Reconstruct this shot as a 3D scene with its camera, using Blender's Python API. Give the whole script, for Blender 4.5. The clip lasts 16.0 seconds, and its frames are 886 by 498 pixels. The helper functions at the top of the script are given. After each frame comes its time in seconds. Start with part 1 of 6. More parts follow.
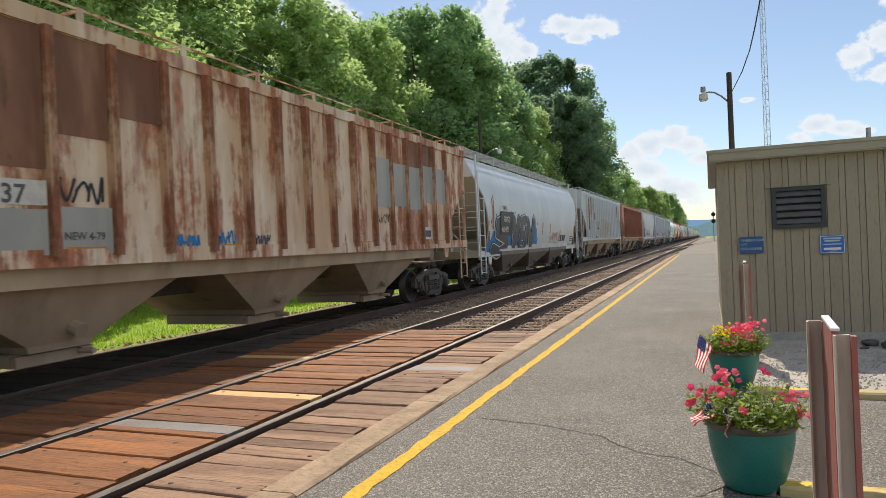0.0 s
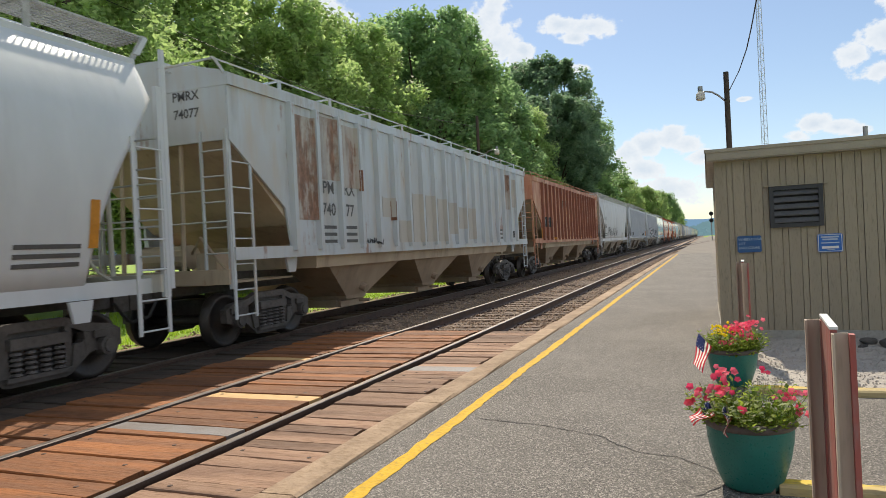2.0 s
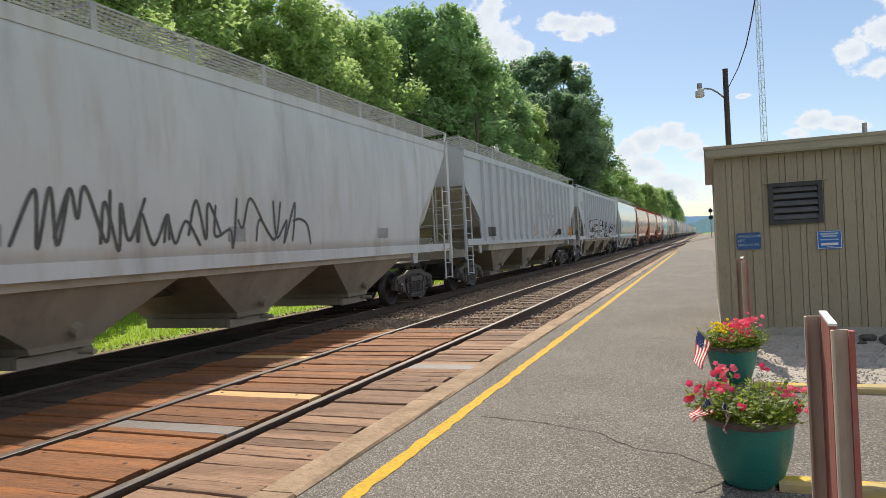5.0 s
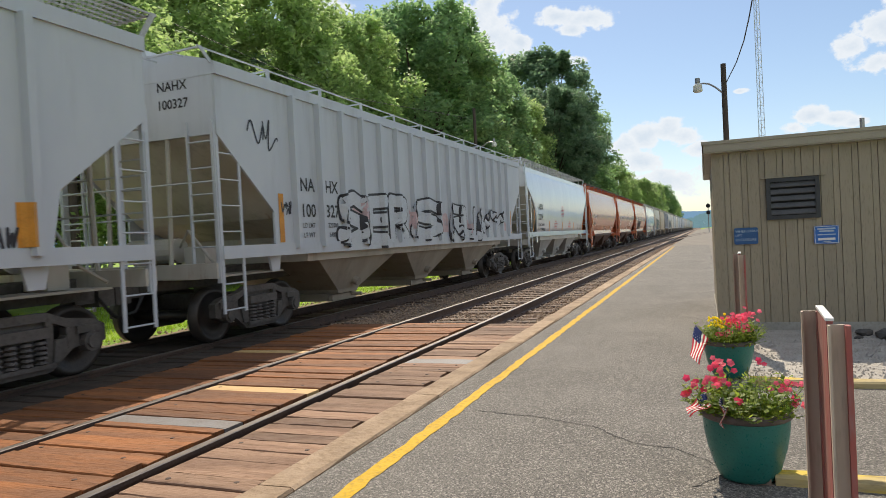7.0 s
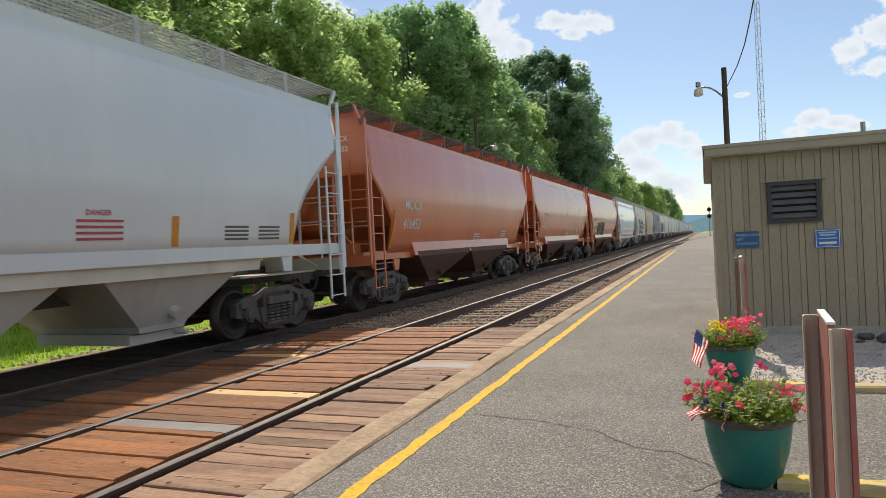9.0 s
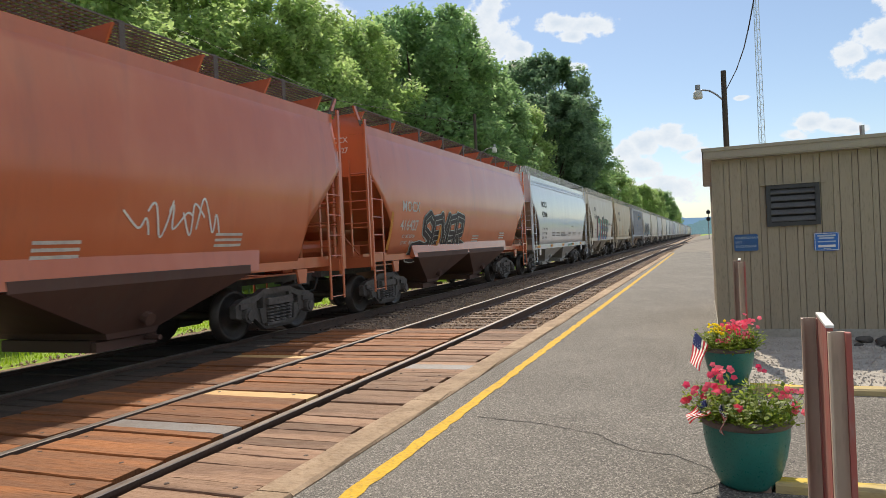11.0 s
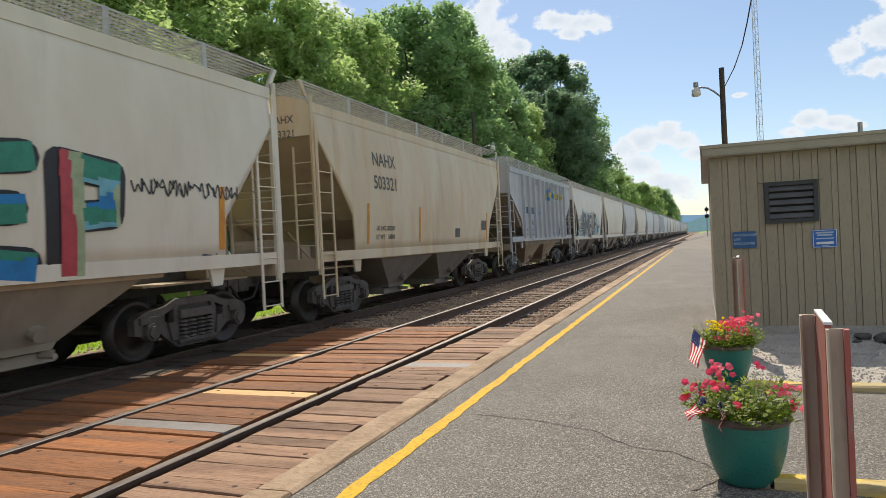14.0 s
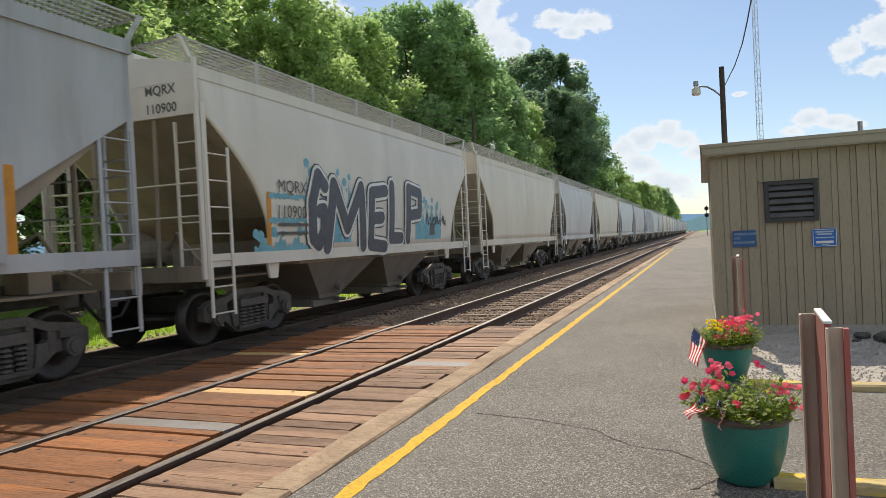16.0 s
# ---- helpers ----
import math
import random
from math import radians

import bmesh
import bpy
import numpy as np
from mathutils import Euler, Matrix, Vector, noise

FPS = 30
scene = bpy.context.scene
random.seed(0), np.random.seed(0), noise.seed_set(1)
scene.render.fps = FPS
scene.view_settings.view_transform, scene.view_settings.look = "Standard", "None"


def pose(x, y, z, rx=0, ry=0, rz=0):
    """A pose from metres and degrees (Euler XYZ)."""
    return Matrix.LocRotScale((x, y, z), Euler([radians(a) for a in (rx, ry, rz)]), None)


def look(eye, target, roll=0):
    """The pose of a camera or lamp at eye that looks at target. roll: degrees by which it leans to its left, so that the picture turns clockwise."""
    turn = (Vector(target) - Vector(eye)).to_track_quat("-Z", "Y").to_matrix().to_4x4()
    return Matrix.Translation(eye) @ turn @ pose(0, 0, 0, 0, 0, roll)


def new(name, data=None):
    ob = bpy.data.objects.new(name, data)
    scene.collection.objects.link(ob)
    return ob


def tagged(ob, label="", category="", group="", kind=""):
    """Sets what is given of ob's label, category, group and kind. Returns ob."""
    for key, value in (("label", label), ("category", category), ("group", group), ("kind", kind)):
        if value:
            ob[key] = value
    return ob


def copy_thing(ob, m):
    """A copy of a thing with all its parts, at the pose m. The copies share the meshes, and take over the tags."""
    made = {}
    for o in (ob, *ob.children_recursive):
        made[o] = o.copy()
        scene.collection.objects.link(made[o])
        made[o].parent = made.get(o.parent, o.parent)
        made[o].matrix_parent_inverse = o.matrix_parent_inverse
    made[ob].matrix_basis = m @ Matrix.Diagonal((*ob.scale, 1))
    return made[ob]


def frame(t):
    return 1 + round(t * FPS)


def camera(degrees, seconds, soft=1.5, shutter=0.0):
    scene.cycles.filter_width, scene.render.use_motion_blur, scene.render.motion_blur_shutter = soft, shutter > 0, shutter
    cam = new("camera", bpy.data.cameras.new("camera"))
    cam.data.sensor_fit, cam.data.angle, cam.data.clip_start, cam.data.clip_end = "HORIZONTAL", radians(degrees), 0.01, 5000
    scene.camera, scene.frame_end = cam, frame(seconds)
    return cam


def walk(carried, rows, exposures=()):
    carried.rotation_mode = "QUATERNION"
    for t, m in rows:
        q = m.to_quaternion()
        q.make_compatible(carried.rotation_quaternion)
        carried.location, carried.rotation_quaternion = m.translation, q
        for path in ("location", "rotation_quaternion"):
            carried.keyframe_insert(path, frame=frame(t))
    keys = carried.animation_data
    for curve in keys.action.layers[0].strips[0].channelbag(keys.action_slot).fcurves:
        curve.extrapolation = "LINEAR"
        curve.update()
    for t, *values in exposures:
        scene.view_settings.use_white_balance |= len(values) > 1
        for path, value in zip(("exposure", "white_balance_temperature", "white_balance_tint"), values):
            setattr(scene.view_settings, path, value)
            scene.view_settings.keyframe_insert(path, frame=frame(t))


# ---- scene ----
EYE = Vector((0, 0, 1.42))


def aim(yaw, pitch, roll):
    """Yaw to the left of the tracks, pitch up, roll to the right, in degrees."""
    y, p = radians(yaw), radians(pitch)
    way = Vector((-math.sin(y) * math.cos(p), math.cos(y) * math.cos(p), math.sin(p)))
    return look(EYE, EYE + way * 10, -roll)


cam = camera(66.37, 16.0, soft=0.6, shutter=0.06)
walk(cam, [(t, aim(a, b, c)) for t, a, b, c in [
    (0, 21.49, -0.26, 2.48),    (0.5, 21.33, -0.21, 2.52),    (1, 21.33, -0.19, 2.66),
    (1.5, 21.33, -0.17, 2.77),    (2, 21.35, -0.20, 2.81),    (2.5, 21.36, -0.27, 2.83),
    (3, 21.39, -0.27, 2.81),    (3.5, 21.40, -0.28, 2.83),    (4, 21.36, -0.25, 2.89),
    (6.5, 21.22, -0.78, 2.95),    (7, 21.15, -0.84, 2.93),
    (7.5, 21.15, -0.86, 3.03),    (8, 21.17, -0.79, 3.07),    (8.5, 21.22, -0.65, 2.99),
    (9, 21.21, -0.52, 2.92),    (11.5, 21.13, -0.38, 2.69),
    (12, 21.14, -0.46, 2.78),    (12.5, 21.08, -0.49, 2.86),    (13, 21.08, -0.51, 2.89),
    (13.5, 21.08, -0.54, 2.89),    (14, 21.03, -0.55, 2.87),    (14.5, 21.02, -0.58, 2.90),
    (15, 20.98, -0.64, 2.93),    (15.5, 20.97, -0.64, 2.89),    (16, 21.02, -0.65, 2.83),
]])

# ---- light ----
SUN_TO = Vector((-0.28, 0.84, 1.0)).normalized()
scene.view_settings.exposure = 0.0
world = bpy.data.worlds.new("sky")
scene.world = world
world.use_nodes = True


def sky_nodes():
    nt = world.node_tree
    nt.nodes.clear()
    N, Lk = nt.nodes.new, nt.links.new
    out, bg = N("ShaderNodeOutputWorld"), N("ShaderNodeBackground")
    sky = N("ShaderNodeTexSky")
    sky.sky_type, sky.sun_disc = "NISHITA", False
    sky.sun_elevation = math.asin(SUN_TO.z)
    sky.sun_rotation = math.atan2(SUN_TO.x, SUN_TO.y)
    sky.air_density, sky.dust_density, sky.ozone_density = 1.0, 0.4, 2.0
    co = N("ShaderNodeTexCoord")
    # cumulus clouds, seen and added: where each stands in the sky, how wide, how high
    total = None
    for az, el, w, h in CLOUDS:
        a, e = radians(az), radians(el)
        mp = N("ShaderNodeMapping")
        mp.vector_type = "TEXTURE"
        mp.inputs["Location"].default_value = (-math.sin(a) * math.cos(e), math.cos(a) * math.cos(e), math.sin(e))
        mp.inputs["Rotation"].default_value = (0, 0, a)
        mp.inputs["Scale"].default_value = (radians(w), 1.0, radians(h))
        ln = N("ShaderNodeVectorMath")
        ln.operation = "LENGTH"
        Lk(co.outputs["Generated"], mp.inputs["Vector"])
        Lk(mp.outputs["Vector"], ln.inputs[0])
        inv = N("ShaderNodeMapRange")
        inv.inputs["From Min"].default_value, inv.inputs["From Max"].default_value = 1.5, 0.0
        inv.inputs["To Max"].default_value = 1.0
        Lk(ln.outputs["Value"], inv.inputs["Value"])
        if total is None:
            total = inv.outputs["Result"]
        else:
            mx = N("ShaderNodeMath")
            mx.operation = "MAXIMUM"
            Lk(total, mx.inputs[0])
            Lk(inv.outputs["Result"], mx.inputs[1])
            total = mx.outputs["Value"]
    mp = N("ShaderNodeMapping")
    mp.inputs["Scale"].default_value = (34, 34, 42)
    Lk(co.outputs["Generated"], mp.inputs["Vector"])
    nz = N("ShaderNodeTexNoise")
    nz.inputs["Scale"].default_value, nz.inputs["Detail"].default_value, nz.inputs["Roughness"].default_value = 1.0, 8, 0.6
    Lk(mp.outputs["Vector"], nz.inputs["Vector"])
    add = N("ShaderNodeMath")
    add.operation = "MULTIPLY_ADD"
    add.inputs[1].default_value = 1.5
    Lk(nz.outputs["Fac"], add.inputs[0])
    Lk(total, add.inputs[2])
    cut = N("ShaderNodeMapRange")
    cut.interpolation_type = "SMOOTHSTEP"
    cut.inputs["From Min"].default_value, cut.inputs["From Max"].default_value = 1.08, 1.34
    cut.inputs["To Max"].default_value = 0.95
    Lk(add.outputs["Value"], cut.inputs["Value"])
    shade = N("ShaderNodeMapRange")
    shade.inputs["From Min"].default_value, shade.inputs["From Max"].default_value = 1.3, 1.8
    shade.inputs["To Min"].default_value, shade.inputs["To Max"].default_value = 1.0, 0.45
    Lk(add.outputs["Value"], shade.inputs["Value"])
    cloud = N("ShaderNodeMix")
    cloud.data_type = "RGBA"
    cloud.inputs["A"].default_value = (CLOUD * 0.62, CLOUD * 0.74, CLOUD * 0.88, 1)
    cloud.inputs["B"].default_value = (CLOUD * 0.96, CLOUD, CLOUD * 1.04, 1)
    Lk(shade.outputs["Result"], cloud.inputs["Factor"])
    # thin haze that whitens the blue
    haze = N("ShaderNodeMix")
    haze.data_type = "RGBA"
    haze.inputs["Factor"].default_value = HAZE
    haze.inputs["B"].default_value = (CLOUD * 0.74, CLOUD * 0.84, CLOUD * 0.95, 1)
    Lk(sky.outputs["Color"], haze.inputs["A"])
    mix = N("ShaderNodeMix")
    mix.data_type = "RGBA"
    Lk(cut.outputs["Result"], mix.inputs["Factor"])
    Lk(haze.outputs["Result"], mix.inputs["A"])
    Lk(cloud.outputs["Result"], mix.inputs["B"])
    Lk(mix.outputs["Result"], bg.inputs["Color"])
    bg.inputs["Strength"].default_value = SKY
    Lk(bg.outputs["Background"], out.inputs["Surface"])


SKY, CLOUD, HAZE = 0.115, 7.9, 0.06
# azimuth to the left of the tracks, elevation, half width, half height, in degrees
CLOUDS = [(17.6, 17.8, 1.9, 1.6), (15.8, 16.6, 2.0, 1.8), (14.2, 14.8, 1.3, 1.1), (16.4, 18.8, 1.9, 1.4), (13.7, 15.6, .9, .9),
          (10.6, 17.3, 2.2, .8), (8.2, 17.0, 2.2, .9), (9.5, 16.2, 1.6, .6), (9.4, 13.9, 1.2, .35),
          (5.6, 6.9, 1.4, 1.0), (4.2, 7.5, 1.6, 1.2), (2.6, 7.9, 1.5, 1.2), (1.2, 7.1, 1.3, .9), (.2, 6.0, 1.5, .7), (4.6, 5.4, 2.2, 1.0), (2.8, 3.6, 4.2, 1.2),
          (-6.4, 6.9, 1.1, .6), (-7.8, 7.6, 1.4, .8), (-9.2, 7.2, 1.4, .7), (-10.4, 6.8, 1.1, .5),
          (-10.5, 12.0, 1.4, 1.0), (-12.2, 13.2, 1.7, 1.6), (-13.6, 14.8, 1.9, 1.9), (-12.0, 10.8, 1.7, .9), (-14.6, 12.0, 2.0, 2.0), (-3.0, 10.1, .7, .25),
          # after the first, all are unseen; the broad ones are added as fill light
          (31.2, 18.8, 3.4, 2.5), (-58, 30, 20, 12), (-95, 24, 24, 12), (-130, 34, 26, 14), (-170, 26, 26, 12), (-110, 58, 24, 16), (150, 38, 22, 12), (100, 28, 15, 6), (60, 40, 12, 6), (-70, 12, 20, 6), (-150, 10, 24, 6)]
sky_nodes()
sun = new("sun", bpy.data.lights.new("sun", "SUN"))
sun.data.energy, sun.data.angle, sun.data.color = 5.1, radians(0.53), (1.0, 0.89, 0.72)
sun.matrix_world = look(SUN_TO * 80, (0, 0, 0))

# ---- materials ----


def ramp(nt, src, a, b, lo=0.0, hi=1.0):
    """A smooth step of src from lo at a to hi at b."""
    n = nt.nodes.new("ShaderNodeMapRange")
    n.interpolation_type = "SMOOTHSTEP"
    n.inputs["From Min"].default_value, n.inputs["From Max"].default_value = a, b
    n.inputs["To Min"].default_value, n.inputs["To Max"].default_value = lo, hi
    nt.links.new(src, n.inputs["Value"])
    return n.outputs["Result"]


def noise_of(nt, scale, stretch=(1, 1, 1), detail=5, rough=0.6, kind="Object", shift=None):
    co = nt.nodes.new("ShaderNodeTexCoord")
    mp = nt.nodes.new("ShaderNodeMapping")
    mp.inputs["Scale"].default_value = [scale * s for s in stretch]
    nt.links.new(co.outputs[kind], mp.inputs["Vector"])
    if shift is not None:
        nt.links.new(shift, mp.inputs["Location"])
    n = nt.nodes.new("ShaderNodeTexNoise")
    n.inputs["Scale"].default_value, n.inputs["Detail"].default_value, n.inputs["Roughness"].default_value = 1, detail, rough
    nt.links.new(mp.outputs["Vector"], n.inputs["Vector"])
    return n.outputs["Fac"]


def blend(nt, fac, a, b):
    n = nt.nodes.new("ShaderNodeMix")
    n.data_type = "RGBA"
    for key, v in (("A", a), ("B", b)):
        if isinstance(v, tuple):
            n.inputs[key].default_value = (*v[:3], 1)
        else:
            nt.links.new(v, n.inputs[key])
    if isinstance(fac, (int, float)):
        n.inputs["Factor"].default_value = fac
    else:
        nt.links.new(fac, n.inputs["Factor"])
    return n.outputs["Result"]


def start(name, rough=0.7, metal=0.0):
    m = bpy.data.materials.new(name)
    m.use_nodes = True
    nt = m.node_tree
    b = nt.nodes["Principled BSDF"]
    b.inputs["Roughness"].default_value, b.inputs["Metallic"].default_value = rough, metal
    return m, nt, b


def bump(nt, b, src, dist=0.01, strength=0.6):
    n = nt.nodes.new("ShaderNodeBump")
    n.inputs["Distance"].default_value, n.inputs["Strength"].default_value = dist, strength
    nt.links.new(src, n.inputs["Height"])
    nt.links.new(n.outputs["Normal"], b.inputs["Normal"])


def surface(name, base, other, scale=6.0, rough=0.7, metal=0.0, stretch=(1, 1, 1), lo=0.35, hi=0.7, relief=0.004,
            fine=60.0, speck=None, vary=0.0, coords="Object"):
    """Two colours in patches, a finer grain over them, and relief; vary: how far pieces differ from one another."""
    m, nt, b = start(name, rough, metal)
    shift = None
    if vary:
        oi = nt.nodes.new("ShaderNodeObjectInfo")
        sc = nt.nodes.new("ShaderNodeVectorMath")
        sc.operation = "SCALE"
        sc.inputs[0].default_value = (37, 91, 53)
        nt.links.new(oi.outputs["Random"], sc.inputs["Scale"])
        shift = sc.outputs["Vector"]
    big = noise_of(nt, scale, stretch, kind=coords, shift=shift)
    col = blend(nt, ramp(nt, big, lo, hi), base, other)
    small = noise_of(nt, fine, stretch, 3, kind=coords, shift=shift)
    dark = tuple(c * 0.55 for c in base)
    col = blend(nt, ramp(nt, small, 0.5, 0.75, 0, 0.6), col, speck or dark)
    if vary:
        hs = nt.nodes.new("ShaderNodeHueSaturation")
        nt.links.new(ramp(nt, oi.outputs["Random"], 0, 1, 1 - vary, 1 + vary), hs.inputs["Value"])
        nt.links.new(col, hs.inputs["Color"])
        col = hs.outputs["Color"]
    nt.links.new(col, b.inputs["Base Color"])
    nt.links.new(ramp(nt, small, 0.3, 0.7, max(0.05, rough - 0.12), min(1, rough + 0.1)), b.inputs["Roughness"])
    if relief:
        bump(nt, b, small, relief)
    return m


def car_paint(name, paint, fade, rust=(0.16, 0.06, 0.025), rust_amount=0.3, grime=0.4, rough=0.45, run=None, coat=0.0):
    """Weathered car paint: faded patches, rust that runs down in streaks, road grime, fine relief."""
    m, nt, b = start(name, rough)
    b.inputs["Coat Weight"].default_value, b.inputs["Coat Roughness"].default_value = coat, .12
    faded = noise_of(nt, 0.7, (1, 1, 0.5), 4)
    col = blend(nt, ramp(nt, faded, 0.4, 0.65), paint, fade)
    streak = noise_of(nt, 3.2, (1, 1, 0.09), 6, 0.65)
    patch = noise_of(nt, 0.8, (1, 1, 0.7), 6, 0.7)
    mul = nt.nodes.new("ShaderNodeMath")
    mul.operation = "MULTIPLY_ADD"
    mul.inputs[1].default_value = 0.6
    nt.links.new(patch, mul.inputs[0])
    half = nt.nodes.new("ShaderNodeMath")
    half.operation = "MULTIPLY"
    half.inputs[1].default_value = 0.5
    nt.links.new(streak, half.inputs[0])
    nt.links.new(half.outputs["Value"], mul.inputs[2])
    edge = 0.78 - 0.42 * rust_amount
    rusty = ramp(nt, mul.outputs["Value"], edge, edge + 0.08, 0, min(1, 0.35 + rust_amount))
    grain = noise_of(nt, 9, (1, 1, 0.5), 5, 0.7)
    rcol = blend(nt, ramp(nt, grain, 0.35, 0.7), rust, tuple(min(1, c * 2.0) for c in rust))
    col = blend(nt, rusty, col, rcol)
    if run:
        runs = noise_of(nt, 1.9, (1, 1, 0.2), 5, 0.62)
        col = blend(nt, ramp(nt, runs, 0.46, 0.72, 0, 0.8), col, run)
    soot = noise_of(nt, 2.2, (1, 1, 0.14), 5, 0.7)
    col = blend(nt, ramp(nt, soot, 0.5, 0.8, 0, grime), col, (0.09, 0.075, 0.06))
    nt.links.new(col, b.inputs["Base Color"])
    nt.links.new(ramp(nt, rusty, 0, 1, rough, 0.85), b.inputs["Roughness"])
    dents = noise_of(nt, 1.3, (1, 1, 1), 2)
    ad = nt.nodes.new("ShaderNodeMath")
    ad.operation = "MULTIPLY_ADD"
    ad.inputs[1].default_value = 0.25
    nt.links.new(grain, ad.inputs[0])
    nt.links.new(dents, ad.inputs[2])
    bump(nt, b, ad.outputs["Value"], 0.02, 0.35)
    return m


def plain(name, colour, rough=0.6, metal=0.0, wear=0.25):
    return surface(name, colour, tuple(c * (1 - wear) for c in colour), 5, rough, metal, relief=0.001)


def leaf_mat(name, colour, light):
    m, nt, b = start(name, 0.55)
    geo = nt.nodes.new("ShaderNodeNewGeometry")
    col = blend(nt, geo.outputs["Random Per Island"], colour, light)
    big = noise_of(nt, 0.5, detail=3)
    col = blend(nt, ramp(nt, big, 0.35, 0.65, 0, 0.35), col, tuple(c * 0.6 for c in colour))
    nt.links.new(col, b.inputs["Base Color"])
    tr = nt.nodes.new("ShaderNodeBsdfTranslucent")
    hs = nt.nodes.new("ShaderNodeHueSaturation")
    hs.inputs["Value"].default_value, hs.inputs["Saturation"].default_value = 1.5, 1.0
    nt.links.new(col, hs.inputs["Color"])
    nt.links.new(hs.outputs["Color"], tr.inputs["Color"])
    mx = nt.nodes.new("ShaderNodeMixShader")
    mx.inputs["Fac"].default_value = 0.54
    nt.links.new(b.outputs["BSDF"], mx.inputs[1])
    nt.links.new(tr.outputs["BSDF"], mx.inputs[2])
    nt.links.new(mx.outputs["Shader"], nt.nodes["Material Output"].inputs["Surface"])
    return m


def asphalt(name):
    """Worn asphalt: dark binder, pale and dark stones, broad stains."""
    m, nt, b = start(name, 0.85)
    stain = noise_of(nt, 0.7, detail=5)
    col = blend(nt, ramp(nt, stain, 0.35, 0.68), (0.115, 0.103, 0.09), (0.165, 0.15, 0.132))
    grit = noise_of(nt, 72, detail=2, rough=0.75)
    col = blend(nt, ramp(nt, grit, 0.52, 0.61, 0, 0.78), col, (0.40, 0.365, 0.32))
    dark = noise_of(nt, 84, (1.1, 1, 1), 2, 0.75)
    col = blend(nt, ramp(nt, dark, 0.53, 0.61, 0, 0.82), col, (0.025, 0.024, 0.023))
    nt.links.new(col, b.inputs["Base Color"])
    bump(nt, b, grit, 0.012, 0.8)
    return m


def hazy_glow(name, a, b_, scale):
    """Far land that glows by itself: its bright haze is painted as emission."""
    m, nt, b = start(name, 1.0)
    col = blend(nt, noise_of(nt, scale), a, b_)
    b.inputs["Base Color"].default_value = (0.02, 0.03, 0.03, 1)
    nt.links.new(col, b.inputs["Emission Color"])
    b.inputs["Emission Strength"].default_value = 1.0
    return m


M_ASPHALT = asphalt("asphalt")
M_CRACK = plain("asphalt_crack", (0.035, 0.033, 0.03), 0.95)
M_RUBBLE = surface("broken_asphalt", (0.11, 0.10, 0.09), (0.07, 0.065, 0.06), 9, 0.95, relief=0.01)
M_YELLOW = surface("yellow_line_paint", (0.62, 0.37, 0.006), (0.52, 0.32, 0.02), 5, 0.85, lo=0.42, hi=0.68, relief=0.012, fine=32, speck=(0.22, 0.17, 0.09))
M_KERB = surface("kerb_stone", (0.38, 0.27, 0.175), (0.25, 0.17, 0.105), 3, 0.9, relief=0.02, fine=22, vary=0.12)
M_BALLAST = surface("ballast", (0.27, 0.19, 0.13), (0.17, 0.115, 0.08), 3, 0.95, relief=0.05, fine=22, speck=(0.3, 0.26, 0.22))
M_STONE = surface("ballast_stone", (0.43, 0.32, 0.225), (0.30, 0.205, 0.14), 2, 0.9, relief=0.004, fine=50)
M_GRAVEL = surface("gravel", (0.44, 0.40, 0.35), (0.34, 0.31, 0.275), 2, 0.95, relief=0.02, fine=38, speck=(0.22, 0.20, 0.18))
M_YARD = surface("yard_dirt", (0.22, 0.195, 0.165), (0.16, 0.14, 0.12), 0.5, 0.95, relief=0.03, fine=20, speck=(0.3, 0.27, 0.23))
M_GRASS = surface("grass_ground", (0.20, 0.32, 0.02), (0.26, 0.36, 0.03), 0.8, 0.9, relief=0.03, fine=20, speck=(0.13, 0.22, 0.02))
M_BLADE = leaf_mat("grass_blade", (0.22, 0.36, 0.02), (0.34, 0.46, 0.04))
M_PLANK = surface("crossing_plank_wood", (0.285, 0.10, 0.024), (0.165, 0.064, 0.022), 2.2, 0.8, stretch=(0.22, 2.2, 1), lo=0.36, hi=0.64, relief=0.01, fine=30, vary=0.24, speck=(0.06, 0.03, 0.018))
M_PLANK_GREY = surface("weathered_plank_wood", (0.31, 0.185, 0.115), (0.19, 0.105, 0.064), 2.2, 0.85, stretch=(0.22, 2.2, 1), lo=0.38, hi=0.62, relief=0.01, fine=34, vary=0.25, speck=(0.09, 0.05, 0.03))
M_PLANK_NEW = surface("new_plank_wood", (0.62, 0.40, 0.17), (0.52, 0.32, 0.13), 3, 0.7, stretch=(0.25, 2.5, 1), relief=0.003, fine=30)
M_PLANK_STEEL = surface("steel_plate", (0.20, 0.19, 0.19), (0.16, 0.13, 0.115), 2, 0.6, relief=0.003)
M_PLANK_DARK = surface("dark_plank_wood", (0.06, 0.042, 0.03), (0.04, 0.03, 0.022), 3.0, 0.97, stretch=(0.25, 2.5, 1), relief=0.008, fine=30, vary=0.25)
M_KERBPAINT = surface("worn_yellow_timber", (0.66, 0.46, 0.05), (0.46, 0.36, 0.18), 3.5, 0.8, stretch=(0.3, 1.5, 1), lo=0.42, hi=0.62, relief=0.008, fine=30, speck=(0.20, 0.16, 0.11))
M_TIE = surface("timber_tie", (0.20, 0.145, 0.11), (0.12, 0.085, 0.065), 3, 0.9, stretch=(0.3, 3, 1), relief=0.01, fine=24, vary=0.2)
M_RAIL = surface("rusty_rail_steel", (0.10, 0.062, 0.045), (0.065, 0.045, 0.038), 4, 0.75, 0.2, relief=0.002)
